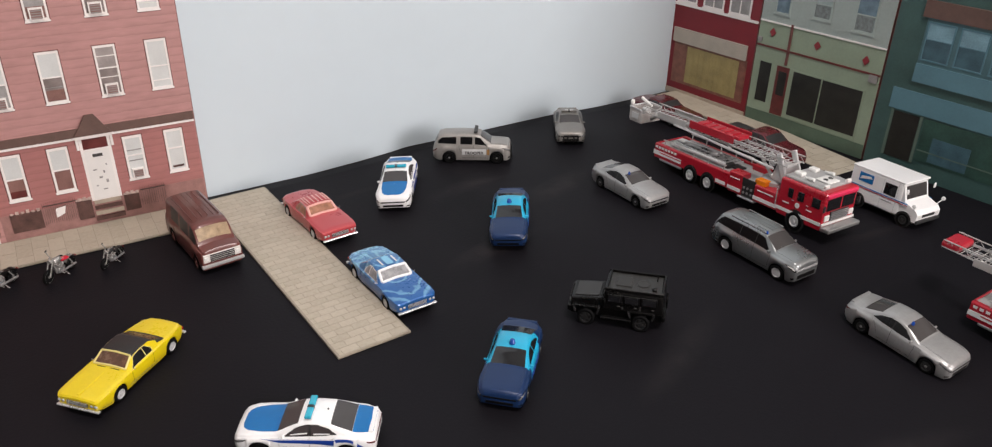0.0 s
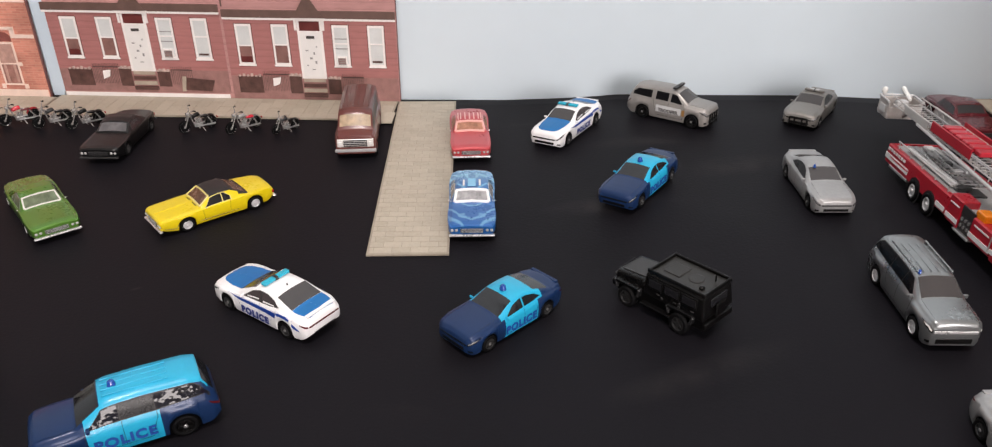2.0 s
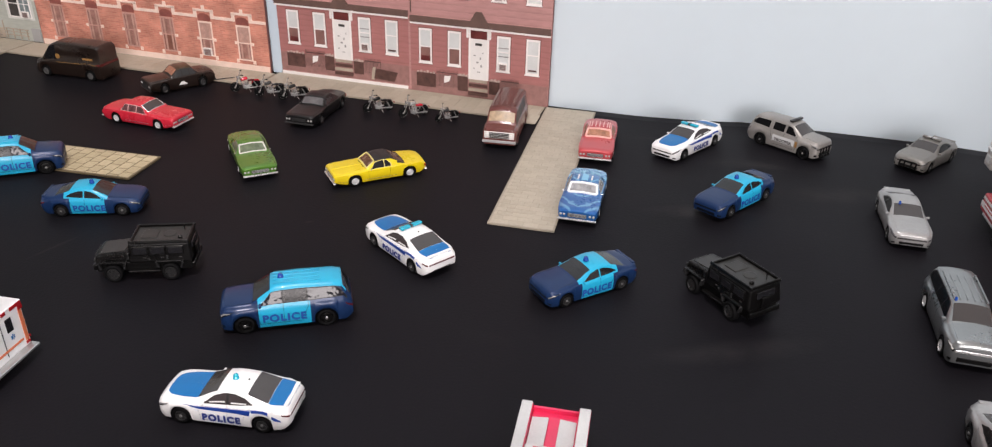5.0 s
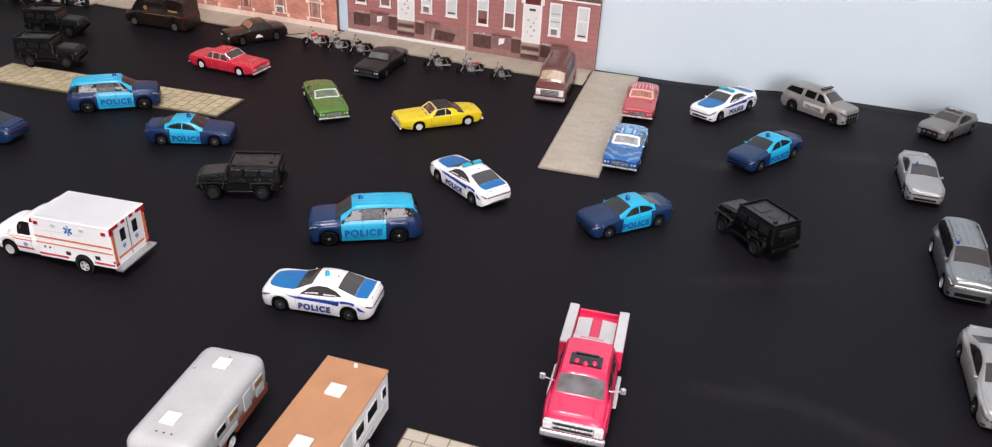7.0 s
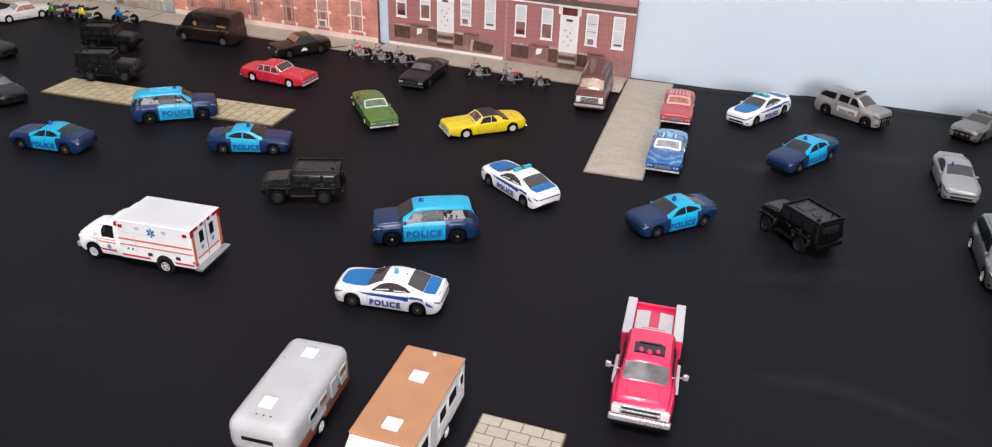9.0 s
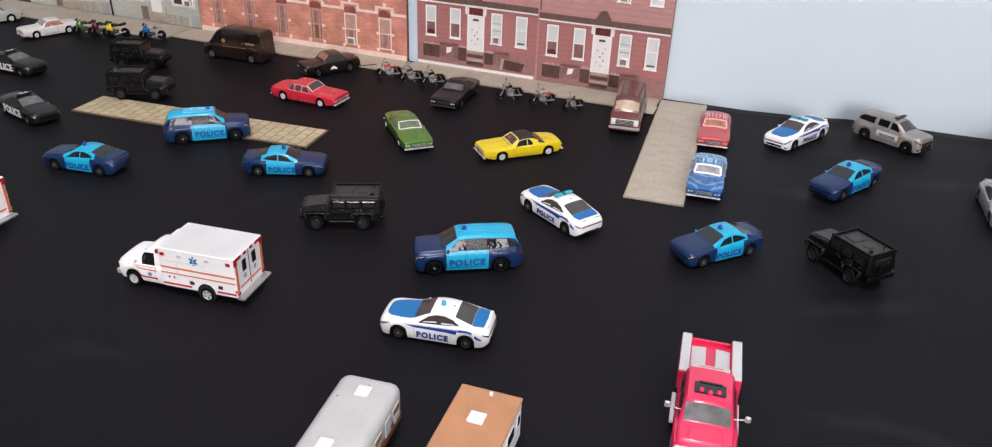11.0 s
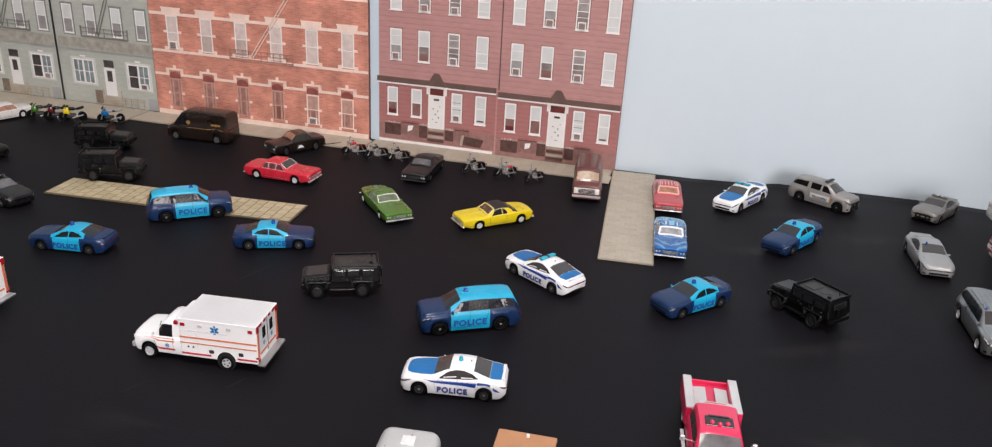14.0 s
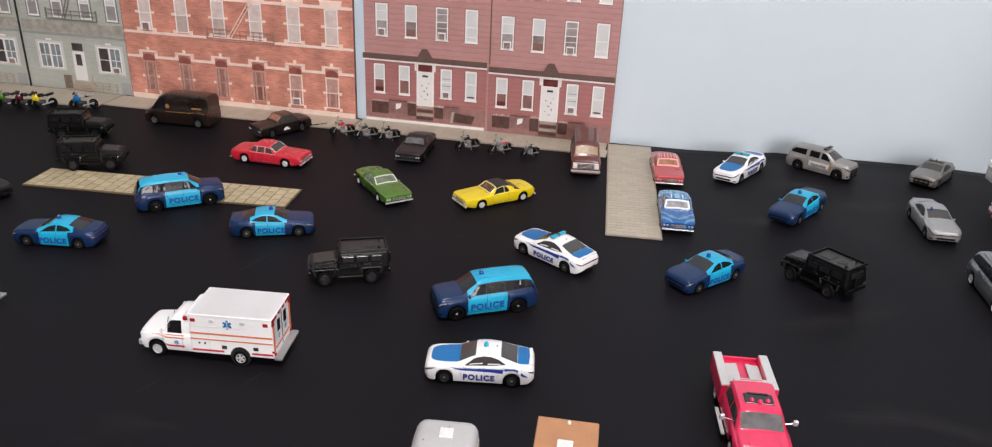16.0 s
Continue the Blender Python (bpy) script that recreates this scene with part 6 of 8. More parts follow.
    add_wheels(o, xf, xr, W * 0.45, R, 0.0052, "five", ARMRIM)
    return o


ARM = Matrix.Diagonal((0.92, 0.95, 1.02, 1.0))
coin(armoured(), [pose_on(0.1918, -0.2993, 134) @ ARM, pose_on(-0.1714, -0.3859, -156) @ Matrix.Diagonal((1.0, 1.0, 0.96, 1.0)), pose_on(-0.4992, -0.2378, 22) @ Matrix.Translation((0, 0, 0.0017)), pose_on(-0.573, -0.157, 18)])


# ---- older cars ----
ROSEGLASS = mat("rose_interior_glass", (0.11, 0.04, 0.045), rough=0.25, var=0.5, scale=260)
# tan as mirrored in the rear glass, painted as a mottled base colour
TANGLASS = mat("tan_interior_glass", (0.12, 0.06, 0.035), rough=0.25, var=0.5, scale=260)
def classic(label, spec, mats, colour=None, glass=TINT, name="model_car", grille=DARKGREY, rim=RIMCHROME, side_glass=GLASS, trim=CHROME, **kw):
    sp = dict(spec, mats=mats, glass=glass, side_glass=side_glass, rim_mat=rim, surround=kw.pop("surround", trim), **kw)
    if colour:
        sp["colour"] = colour
    c = Car(name, label, "toy car", sp, "older model cars")
    old_face(c, grille, CHROME if trim == CHROME else DARKGREY, trim, DIMLENS, CHROME if trim == CHROME else DARKGREY)
    c.seams([[(0.365, 4.6), (0.36, 3.0), (0.365, 1.0)], [(0.6, 4.8), (0.59, 1.4)], [(0.365, 1.0), (0.59, 1.0)]], DARKGREY, 0.0002)
    c.mirrors(0.39, 5.1, trim, (0.0008, 0.0014, 0.0008))
    screen_frame(c, trim)
    return c


PALEYELLOW = paint("pale_yellow_trim", (0.72, 0.62, 0.22), rough=0.3)
y = classic("bright yellow die-cast coupe with a black vinyl roof", CLASSIC, [YELLOW, VINYL], lambda u, r: 1 if (u > 0.44 and u < 0.77 and r >= 7) or (0.68 < u < 0.76 and r == 6) else 0, cuts=(0.44, 0.77), side_glass=SIDEGLASS, glass=TANGLASS, surround=PALEYELLOW)
screen_frame(y, PALEYELLOW, 0.0007)
y.add("bonnet_vent", box((0.0128, 0.0045, y.H * 0.672), (0.0006, 0.0065, 0.0003), 0.0001), VINYL)
y.add("bonnet_vent", box((0.0128, -0.0045, y.H * 0.672), (0.0006, 0.0065, 0.0003), 0.0001), VINYL)
y.add("bonnet_ridge", box((0.025, 0, y.H * 0.655), (0.024, 0.0022, 0.0007), 0.0003, rot=(0, 1.4, 0)), YELLOW)
coin(y, [pose_on(-0.0945, -0.2028, -137) @ Matrix.Diagonal((1.0, 0.96, 0.92, 1.0))])
PALEROSE = paint("pale_rose_trim", (0.76, 0.42, 0.42), rough=0.35)
r = classic("bright red die-cast four-door saloon with chrome wheels", SEDAN80, [RED], glass=TINT, side_glass=ROSEGLASS, surround=PALEROSE)
coin(r, [pose_on(-0.3415, -0.1675, -2)])
GREENGLASS = mat("greenish_interior_glass", (0.13, 0.16, 0.1), rough=0.15, var=0.5, scale=260)
gr = classic("metallic green die-cast coupe with chrome bumpers", CLASSIC, [GREEN], glass=GREENGLASS, side_glass=GREENGLASS)
screen_frame(gr, CREAM, 0.0006)
coin(gr, [pose_on(-0.2043, -0.2125, -48) @ Matrix.Diagonal((1.05, 0.97, 0.93, 1.0))])
bk = classic("black die-cast muscle car with chrome lamps", CLASSIC, [BLACK], glass=GREYGLASS, rim=DARKGREY, trim=BLACK)
coin(bk, [pose_on(-0.2045, -0.0955, -88)])
OLIVEROOF = paint("olive_brown", (0.045, 0.03, 0.014), rough=0.3)
df = classic("dark brown and black die-cast saloon with a white door badge", SEDAN80, [DARKBROWN, OLIVEROOF], lambda u, r: 1 if r >= 7 and 0.43 < u < 0.69 else 0, glass=AMBERGLASS, side_glass=DARKGREY, rim=DARKGREY, trim=DARKBROWN)
df.band(0.42, 0.56, 1.4, 2.3, INK, "door_badge", u2=0.46, u3=0.5)
coin(df, [pose_on(-0.374, -0.076, -122) @ Matrix.Diagonal((0.86, 0.92, 1.12, 1.0))])
PALECORAL = paint("pale_coral", (0.78, 0.42, 0.38), rough=0.35)
lr = classic("metallic red die-cast lowrider with pale roof stripes", CLASSIC, [LOWRED, PALERED], lambda u, r: 1 if r == 7 and 0.42 < u < 0.72 else 0, glass=AMBERGLASS, side_glass=AMBERGLASS, name="lowrider")
screen_frame(lr, PALECORAL, 0.001)
for k in (-1, 1):
    lr.add("roof_edge", box((-0.0025, k * 0.0088, lr.H * 1.008), (0.0135, 0.0009, 0.0004), 0.0001), PALECORAL)
for k in range(5):
    lr.add("roof_stripe", box((-0.0025, (k - 2) * 0.0034, lr.H * 1.028 - abs(k - 2) * 0.0001), (0.0125, 0.0009, 0.0003), 0.0), PALECORAL)
coin(lr, [pose_on(0.0665, -0.0795, -84)])
def flame_paint(name, dark, pale, scale, gain):
    """Metallic paint with a flowing, mirrored pale pattern that fades towards the nose."""
    m = mat("paint_" + name, dark, rough=0.28, metal=0.25, coat=0.5, var=0.08, scale=40)
    n, ln = m.node_tree.nodes, m.node_tree.links
    bs = n["Principled BSDF"]
    base = bs.inputs["Base Color"].links[0].from_socket
    co, sp, ab, cb = n.new("ShaderNodeTexCoord"), n.new("ShaderNodeSeparateXYZ"), n.new("ShaderNodeMath"), n.new("ShaderNodeCombineXYZ")
    ab.operation = "ABSOLUTE"
    ln.new(co.outputs["Object"], sp.inputs[0])
    ln.new(sp.outputs[1], ab.inputs[0])
    ln.new(sp.outputs[0], cb.inputs[0])
    ln.new(ab.outputs[0], cb.inputs[1])
    wv = n.new("ShaderNodeTexWave")
    wv.bands_direction = "DIAGONAL"
    wv.inputs["Scale"].default_value, wv.inputs["Distortion"].default_value, wv.inputs["Detail"].default_value = scale, 9.0, 1.5
    wv.inputs["Detail Scale"].default_value = 1.6
    ln.new(cb.outputs[0], wv.inputs["Vector"])
    cut = n.new("ShaderNodeMapRange")
    ln.new(wv.outputs["Fac"], cut.inputs[0])
    for k, v in ((1, 0.55), (2, 0.95), (3, 0.0), (4, gain)):
        cut.inputs[k].default_value = v
    rear = n.new("ShaderNodeMapRange")
    ln.new(sp.outputs[0], rear.inputs[0])
    for k, v in ((1, 0.02), (2, -0.035), (3, 0.0), (4, 0.4)):
        rear.inputs[k].default_value = v
    up = n.new("ShaderNodeMapRange")
    ln.new(sp.outputs[2], up.inputs[0])
    for k, v in ((1, 0.0105), (2, 0.0125), (3, 0.0), (4, 1.0)):
        up.inputs[k].default_value = v
    tot, top = n.new("ShaderNodeMath"), n.new("ShaderNodeMath")
    tot.operation, tot.use_clamp, top.operation = "ADD", True, "MULTIPLY"
    ln.new(cut.outputs[0], tot.inputs[0])
    ln.new(rear.outputs[0], tot.inputs[1])
    ln.new(tot.outputs[0], top.inputs[0])
    ln.new(up.outputs[0], top.inputs[1])
    mx = n.new("ShaderNodeMix")
    mx.data_type = "RGBA"
    ln.new(top.outputs[0], mx.inputs[0])
    ln.new(base, mx.inputs[6])
    mx.inputs[7].default_value = (*pale, 1)
    ln.new(mx.outputs[2], bs.inputs["Base Color"])
    return m


FLAMEBLUE = flame_paint("flame_blue", (0.012, 0.11, 0.36), (0.26, 0.58, 0.78), 50, 0.5)
lb = classic("metallic blue die-cast lowrider with pale blue flame patterns", CLASSIC, [FLAMEBLUE], glass=PALEGLASS, side_glass=PALEGLASS, name="lowrider", surround=WHITE)
screen_frame(lb, WHITE, 0.001)
for k in (-1, 1):
    lb.add("seat", box((-0.001, k * 0.0048, lb.H * 0.86), (0.0006, 0.006, 0.0022), 0.0003, rot=(0, 30, 0)), WHITE)
    lb.add("roof_stripe", box((-0.0022, k * 0.0052, lb.H * 1.02), (0.0085, 0.0012, 0.0002), 0.0), INK)
lb.add("roof_stripe", box((-0.002, 0, lb.H * 1.031), (0.0105, 0.005, 0.0002), 0.0), LIGHTBLUE)
coin(lb, [pose_on(0.0765, -0.194, -86)])
cw = classic("cream white die-cast saloon parked by the grey houses", SEDAN80, [CREAM], glass=PALEGLASS, side_glass=AMBERGLASS)
coin(cw, [pose_on(-0.7660, -0.1070, -112) @ Matrix.Diagonal((0.86, 0.88, 0.95, 1.0))])
sg = classic("pale sage die-cast saloon parked by the grey houses", CLASSIC, [SAGE], glass=DARKGREY)
coin(sg, [pose_on(-0.876, -0.102, -118)])
van = Car("delivery_van", "dark brown die-cast delivery van with a gold side stripe", "toy van", dict(VAN, mats=[DARKBROWN], glass=GLASS), "vans")
modern_face(van, spoiler=False)
van.band(0.36, 0.97, 3.0, 3.2, WINDOWBROWN, "gold_stripe")
van.add("side_badge", lathe([(0.0026, 0), (0.0026, 0.0002), (0.0003, 0.0003)], 16, "Y", at=(0.009, van.W / 2 - 0.0007, 0.0235)), WINDOWBROWN)
van.band(0.75, 0.9, 5.2, 5.5, WINDOWBROWN, "lettering_bar")
van.seams([[(0.36, 6.8), (0.36, 1.0)], [(0.17, 4.8), (0.2, 1.2)]], BLACKINK)
coin(van, [pose_on(-0.4965, -0.0795, -178)])
ROOFRUST = paint("roof_rust", (0.1, 0.028, 0.022), rough=0.4)
CREAMGLASS = mat("cream_interior_glass", (0.36, 0.26, 0.165), rough=0.3, var=0.45, scale=230, spec=0.3)
cam_van = Car("camper_van", "rust brown die-cast van with a cream grille and amber windows", "toy van", dict(CAMPER, mats=[RUST, ROOFRUST], colour=lambda u, r: 1 if r >= 7 and u > 0.25 else 0, glass=CREAMGLASS, side_glass=DARKGREY), "vans")
c = cam_van
c.add("grille", box((c.L / 2 - 0.0002, 0, c.H * 0.4), (0.0016, c.W * 0.86, c.H * 0.19), 0.0003), CREAM)
gb = bmesh.new()
for k in range(4):
    box((c.L / 2 + 0.0007, 0, c.H * (0.335 + 0.043 * k)), (0.0005, c.W * 0.56, c.H * 0.026), 0.0, gb)
c.add("grille_insert", gb, DARKGREY)
c.pair("headlight", (c.L / 2 + 0.0003, c.W * 0.36, c.H * 0.4), (0.0014, c.W * 0.1, c.H * 0.09), LAMP)
c.add("front_bumper", box((c.L / 2 + 0.0002, 0, c.H * 0.22), (0.0026, c.W * 0.97, c.H * 0.07), 0.0005, seg=2), GREYPLASTIC)
c.add("rear_bumper", box((-c.L / 2, 0, c.H * 0.22), (0.0022, c.W * 0.95, c.H * 0.06), 0.0005), GREYPLASTIC)
c.add("interior_seat", box((c.L * 0.3, 0.004, c.H * 0.78), (0.0004, 0.006, 0.003), 0.0001), CREAM)
for k in range(6):
    c.add("roof_rib", box((-0.009, (k - 2.5) * 0.0037, c.H * 1.02 - abs(k - 2.5) * 0.00015), (0.043, 0.0007, 0.0006), 0.0002), ROOFRUST)
coin(c, [pose_on(-0.0205, -0.0785, -83) @ Matrix.Diagonal((1.04, 1.05, 1.05, 1.0))])
pk = Car("pickup_truck", "dark red die-cast pickup truck beside the shop pavement", "toy truck", dict(PICKUP, mats=[MAROON], glass=DARKGREY), "older model cars")
modern_face(pk, spoiler=False)
pk.add("truck_bed", box((-0.026, 0, pk.H * 0.672), (0.03, pk.W * 0.74, 0.0008), 0.0002), DARKGREY)
coin(pk, [pose_on(0.473, -0.157, -88)])
mc = classic("dark red die-cast saloon parked by the red shop", SEDAN80, [MAROON], glass=DARKGREY, trim=MAROON, rim=DARKGREY)
coin(mc, [pose_on(0.462, -0.036, -88)])
# ---- ambulances ----
def star_of_life(parent, m, r):
    """A blue six-armed star with a white staff."""
    bm = bmesh.new()
    for k in range(3):
        box((0, 0, 0), (r * 0.46, r * 2, 0.00012), 0.0, bm, rot=(0, 0, 60 * k))
    bm.transform(m)
    st = part("star_emblem", bm, POLBLUE, parent, "blue six-armed emblem")
    b2 = box((0, 0, 0.0001), (r * 0.14, r * 1.5, 0.0001), 0.0)
    b2.transform(m)
    part("emblem_staff", b2, INK, st)


def side_pose(x, y, z, s):
    return Matrix.Translation((x, y, z)) @ Euler((radians(90), 0, radians(180) if s > 0 else 0)).to_matrix().to_4x4()


AMBCAB = dict(L=0.049, W=0.0315, H=0.0262, wb=0.061, fo=0.0112, R=0.0054, ww=0.0044, zb=0.0045, rim="five", rim_mat=RIMCHROME, roofw=0.82, crown=0.02,
              top=[(0, 0.56), (0.015, 0.63), (0.05, 0.655), (0.34, 0.7), (0.43, 0.97), (0.48, 1.0), (1, 1.0)],
              belt=[(0, 0.48), (0.03, 0.56), (0.29, 0.61), (1, 0.62)],
              wid=[(0, 0.86), (0.02, 0.92), (0.08, 0.97), (1, 1.0)], ws=(0.345, 0.42), p5=0.05, p7=0.12, side=[(0.385, 0.585)])


def ambulance():
    o = thing("ambulance", "white die-cast ambulance with orange stripes and blue emblems", "toy ambulance", "ambulances")
    # the cab is lofted about its own middle, then shifted forward
    class Cab(Car):
        def __init__(self, spec):
            self.s, self.o = spec, o
            self.L, self.W, self.H = spec["L"], spec["W"], spec["H"]
            self.xf, self.xr = self.L / 2 - spec["fo"], -1.0
            self.shell()
            self.wells()
    shift = 0.0235
    c = Cab(dict(AMBCAB, mats=[WHITE], glass=GLASS))
    c.pair("headlight", (0.0238, 0.0115, 0.0138), (0.0016, 0.0042, 0.0024), LAMP)
    c.add("grille", box((0.024, 0, 0.0136), (0.0014, 0.0165, 0.003), 0.0002), GREYPLASTIC)
    c.add("front_bumper", box((0.0246, 0, 0.0085), (0.0024, 0.0305, 0.0036), 0.0006, seg=2), CHROME)
    c.seams([[(0.335, 4.9), (0.32, 3.0), (0.34, 1.0)], [(0.595, 4.9), (0.595, 1.0)]], DARKGREY, 0.0002)
    c.band(0.2, 0.62, 3.5, 3.8, ORANGE, u2=0.12, u3=0.62)
    c.band(0.28, 0.62, 2.7, 2.95, ORANGE, u2=0.22, u3=0.62)
    c.band(0.36, 0.62, 1.2, 1.5, STRIPE_RED)
    for s in (1, -1):
        star_of_life(o, side_pose(-0.0008, s * 0.0161, 0.0112, s), 0.0016)
        c.add("wiper", box((0.0088, s * 0.005, 0.0205), (0.0004, 0.007, 0.0004), 0.0, rot=(0, 0, 20)), BLACKINK)
        c.add("mirror", box((0.0078, s * 0.0178, 0.0198), (0.001, 0.0026, 0.003), 0.0003), WHITE)
    for ch in o.children:
        ch.location.x += shift
    B0, B1, BW, Z0, Z1 = -0.0432, 0.0118, 0.0362, 0.0062, 0.0335
    part("box_body", box(((B0 + B1) / 2, 0, (Z0 + Z1) / 2), (B1 - B0, BW, Z1 - Z0), 0.0009, seg=2), WHITE, o)
    part("roof_lip", box(((B0 + B1) / 2, 0, Z1 - 0.0004), (B1 - B0 + 0.0006, BW + 0.0006, 0.0008), 0.0003), WHITE, o)
    part("roof_cowl", box((0.0142, 0, 0.0288), (0.0085, 0.0265, 0.0062), 0.0012, taper=(0.35, 0.9), seg=2), WHITE, o)
    for s in (1, -1):
        part("beacon", box((0.0163, s * 0.0122, 0.0272), (0.003, 0.0036, 0.0026), 0.0006, seg=2), TAIL, o, "red cab roof beacon")
        yy = s * (BW / 2 + 0.0001)
        part("stripe", box((-0.0157, yy, 0.0205), (0.0545, 0.0003, 0.0011), 0.0), ORANGE, o)
        part("stripe", box((-0.0157, yy, 0.0165), (0.0545, 0.0003, 0.0008), 0.0), ORANGE, o)
        part("stripe", box((0.0005, yy, 0.0088), (0.021, 0.0003, 0.0012), 0.0), STRIPE_RED, o)
        part("stripe", box((-0.0358, yy, 0.0088), (0.014, 0.0003, 0.0012), 0.0), STRIPE_RED, o)
        star_of_life(o, side_pose(-0.0138, s * (BW / 2 + 0.0001), 0.0276, s), 0.0031)
        for x, mm in ((0.0088, TAIL), (-0.0036, LIGHTGREY), (-0.0238, LIGHTGREY), (-0.039, TAIL)):
            part("side_lamp", box((x, yy, 0.0294), (0.0032, 0.0008, 0.0022), 0.0002), mm, o)
        for x, z, w in ((0.0058, 0.0138, 0.0014), (0.0022, 0.0138, 0.0014)):
            part("socket", lathe([(0.0007, 0), (0.0007, 0.0003), (0.0001, 0.0003)], 10, "Y", at=(x, yy - (0 if s > 0 else 0.0003), z)), DARKGREY, o)
        for x, z in ((-0.0105, 0.0118), (-0.0315, 0.0122)):
            part("vent", box((x, yy, z), (0.0034, 0.0006, 0.0024), 0.0002), DARKGREY, o)
        part("marker_lamp", box((-0.043, yy, 0.011), (0.0016, 0.0006, 0.0014), 0.0002), TAIL, o)
        part("locker_seam", box((-0.0008, yy, 0.0155), (0.0002, 0.0002, 0.017), 0.0), LIGHTGREY, o)
        part("locker_seam", box((-0.0055, yy, 0.0255), (0.034, 0.0002, 0.0002), 0.0), LIGHTGREY, o)
        part("wheel_arch", lathe([(0.0067, 0), (0.0067, 0.0004), (0.0012, 0.0004)], 20, "Y", at=(-0.0208, s * (BW / 2 - 0.0002) - (0.0 if s > 0 else 0.0004), 0.0062)), BLACKINK, o)
        part("rear_window", box((B0 - 0.0002, s * 0.0062, 0.0245), (0.0006, 0.0047, 0.0078), 0.0002), GLASS, o)
        part("rear_stripe", box((B0 - 0.0002, s * 0.0158, 0.0195), (0.0004, 0.0022, 0.02), 0.0), ORANGE, o)
        part("rear_lamp", box((B0 - 0.0003, s * 0.0165, 0.03), (0.0008, 0.0034, 0.003), 0.0002), TAIL, o)
        star_of_life(o, Matrix.Translation((B0 - 0.0003, s * 0.0065, 0.0172)) @ Euler((radians(90), 0, radians(-90))).to_matrix().to_4x4(), 0.0016)
    for y, w in ((-0.0135, 0.0085), (-0.0042, 0.0032), (0.0042, 0.0032), (0.0135, 0.0085)):
        part("rear_roof_lamp", box((B0 - 0.0002, y, 0.0321), (0.0008, w, 0.0022), 0.0002), TAIL, o, "red rear roof lamp")
    part("rear_door_seam", box((B0 - 0.0002, 0, 0.0205), (0.0003, 0.0003, 0.024), 0.0), DARKGREY, o)
    part("rear_stripe", box((B0 - 0.0002, 0, 0.0118), (0.0004, 0.026, 0.0012), 0.0), ORANGE, o)
    part("rear_bumper_lamp", box((B0 - 0.0003, 0.0158, 0.0085), (0.0008, 0.003, 0.0014), 0.0002), TAIL, o)
    part("rear_bumper_lamp", box((B0 - 0.0003, -0.0158, 0.0085), (0.0008, 0.003, 0.0014), 0.0002), TAIL, o)
    part("rear_step", box((B0 - 0.0025, 0, 0.0062), (0.0052, 0.037, 0.0017), 0.0004), ALU, o, "bare metal rear step")
    part("chassis", box((-0.005, 0, 0.0068), (0.075, 0.02, 0.004), 0.0005), DARKGREY, o)
    add_wheels(o, 0.0366, -0.0208, 0.0136, 0.0051, 0.0044, "five", RIMCHROME, 0.0166)
    return o


AMB = Matrix.Diagonal((0.975, 0.95, 1.05, 1.0))
coin(ambulance(), [pose_on(-0.2158, -0.5022, -173.5) @ AMB, pose_on(-0.4325, -0.507, -177) @ AMB])


# ---- fire engines ----
def ladder_rails(o, x0, z0, x1, z1, half, h, material, rungs):
    for s in (1, -1):
        for dz in (0.0, h):
            part("ladder_rail", tube((x0, s * half, z0 + dz), (x1, s * half, z1 + dz), 0.0005, n=6), material, o)
        bm = bmesh.new()
        for k in range(rungs):
            a, b_ = k / rungs, (k + 1) / rungs
            pa = (x0 + (x1 - x0) * a, s * half, z0 + (z1 - z0) * a + (h if k % 2 else 0))
            pb = (x0 + (x1 - x0) * b_, s * half, z0 + (z1 - z0) * b_ + (0 if k % 2 else h))
            tube(pa, pb, 0.00024, bm, 5)
        part("ladder_lattice", bm, material, o)
    for k in range(rungs):
        a = (k + 0.5) / rungs
        x, z = x0 + (x1 - x0) * a, z0 + (z1 - z0) * a
        part("rung", tube((x, -half, z), (x, half, z), 0.00035, n=5), material, o)


BUCKET = mat("pinkish_grey_plastic", (0.44, 0.41, 0.395), rough=0.42, var=0.2, scale=150)
LADDERGREY = mat("ladder_grey_plastic", (0.46, 0.45, 0.44), rough=0.42, var=0.15)


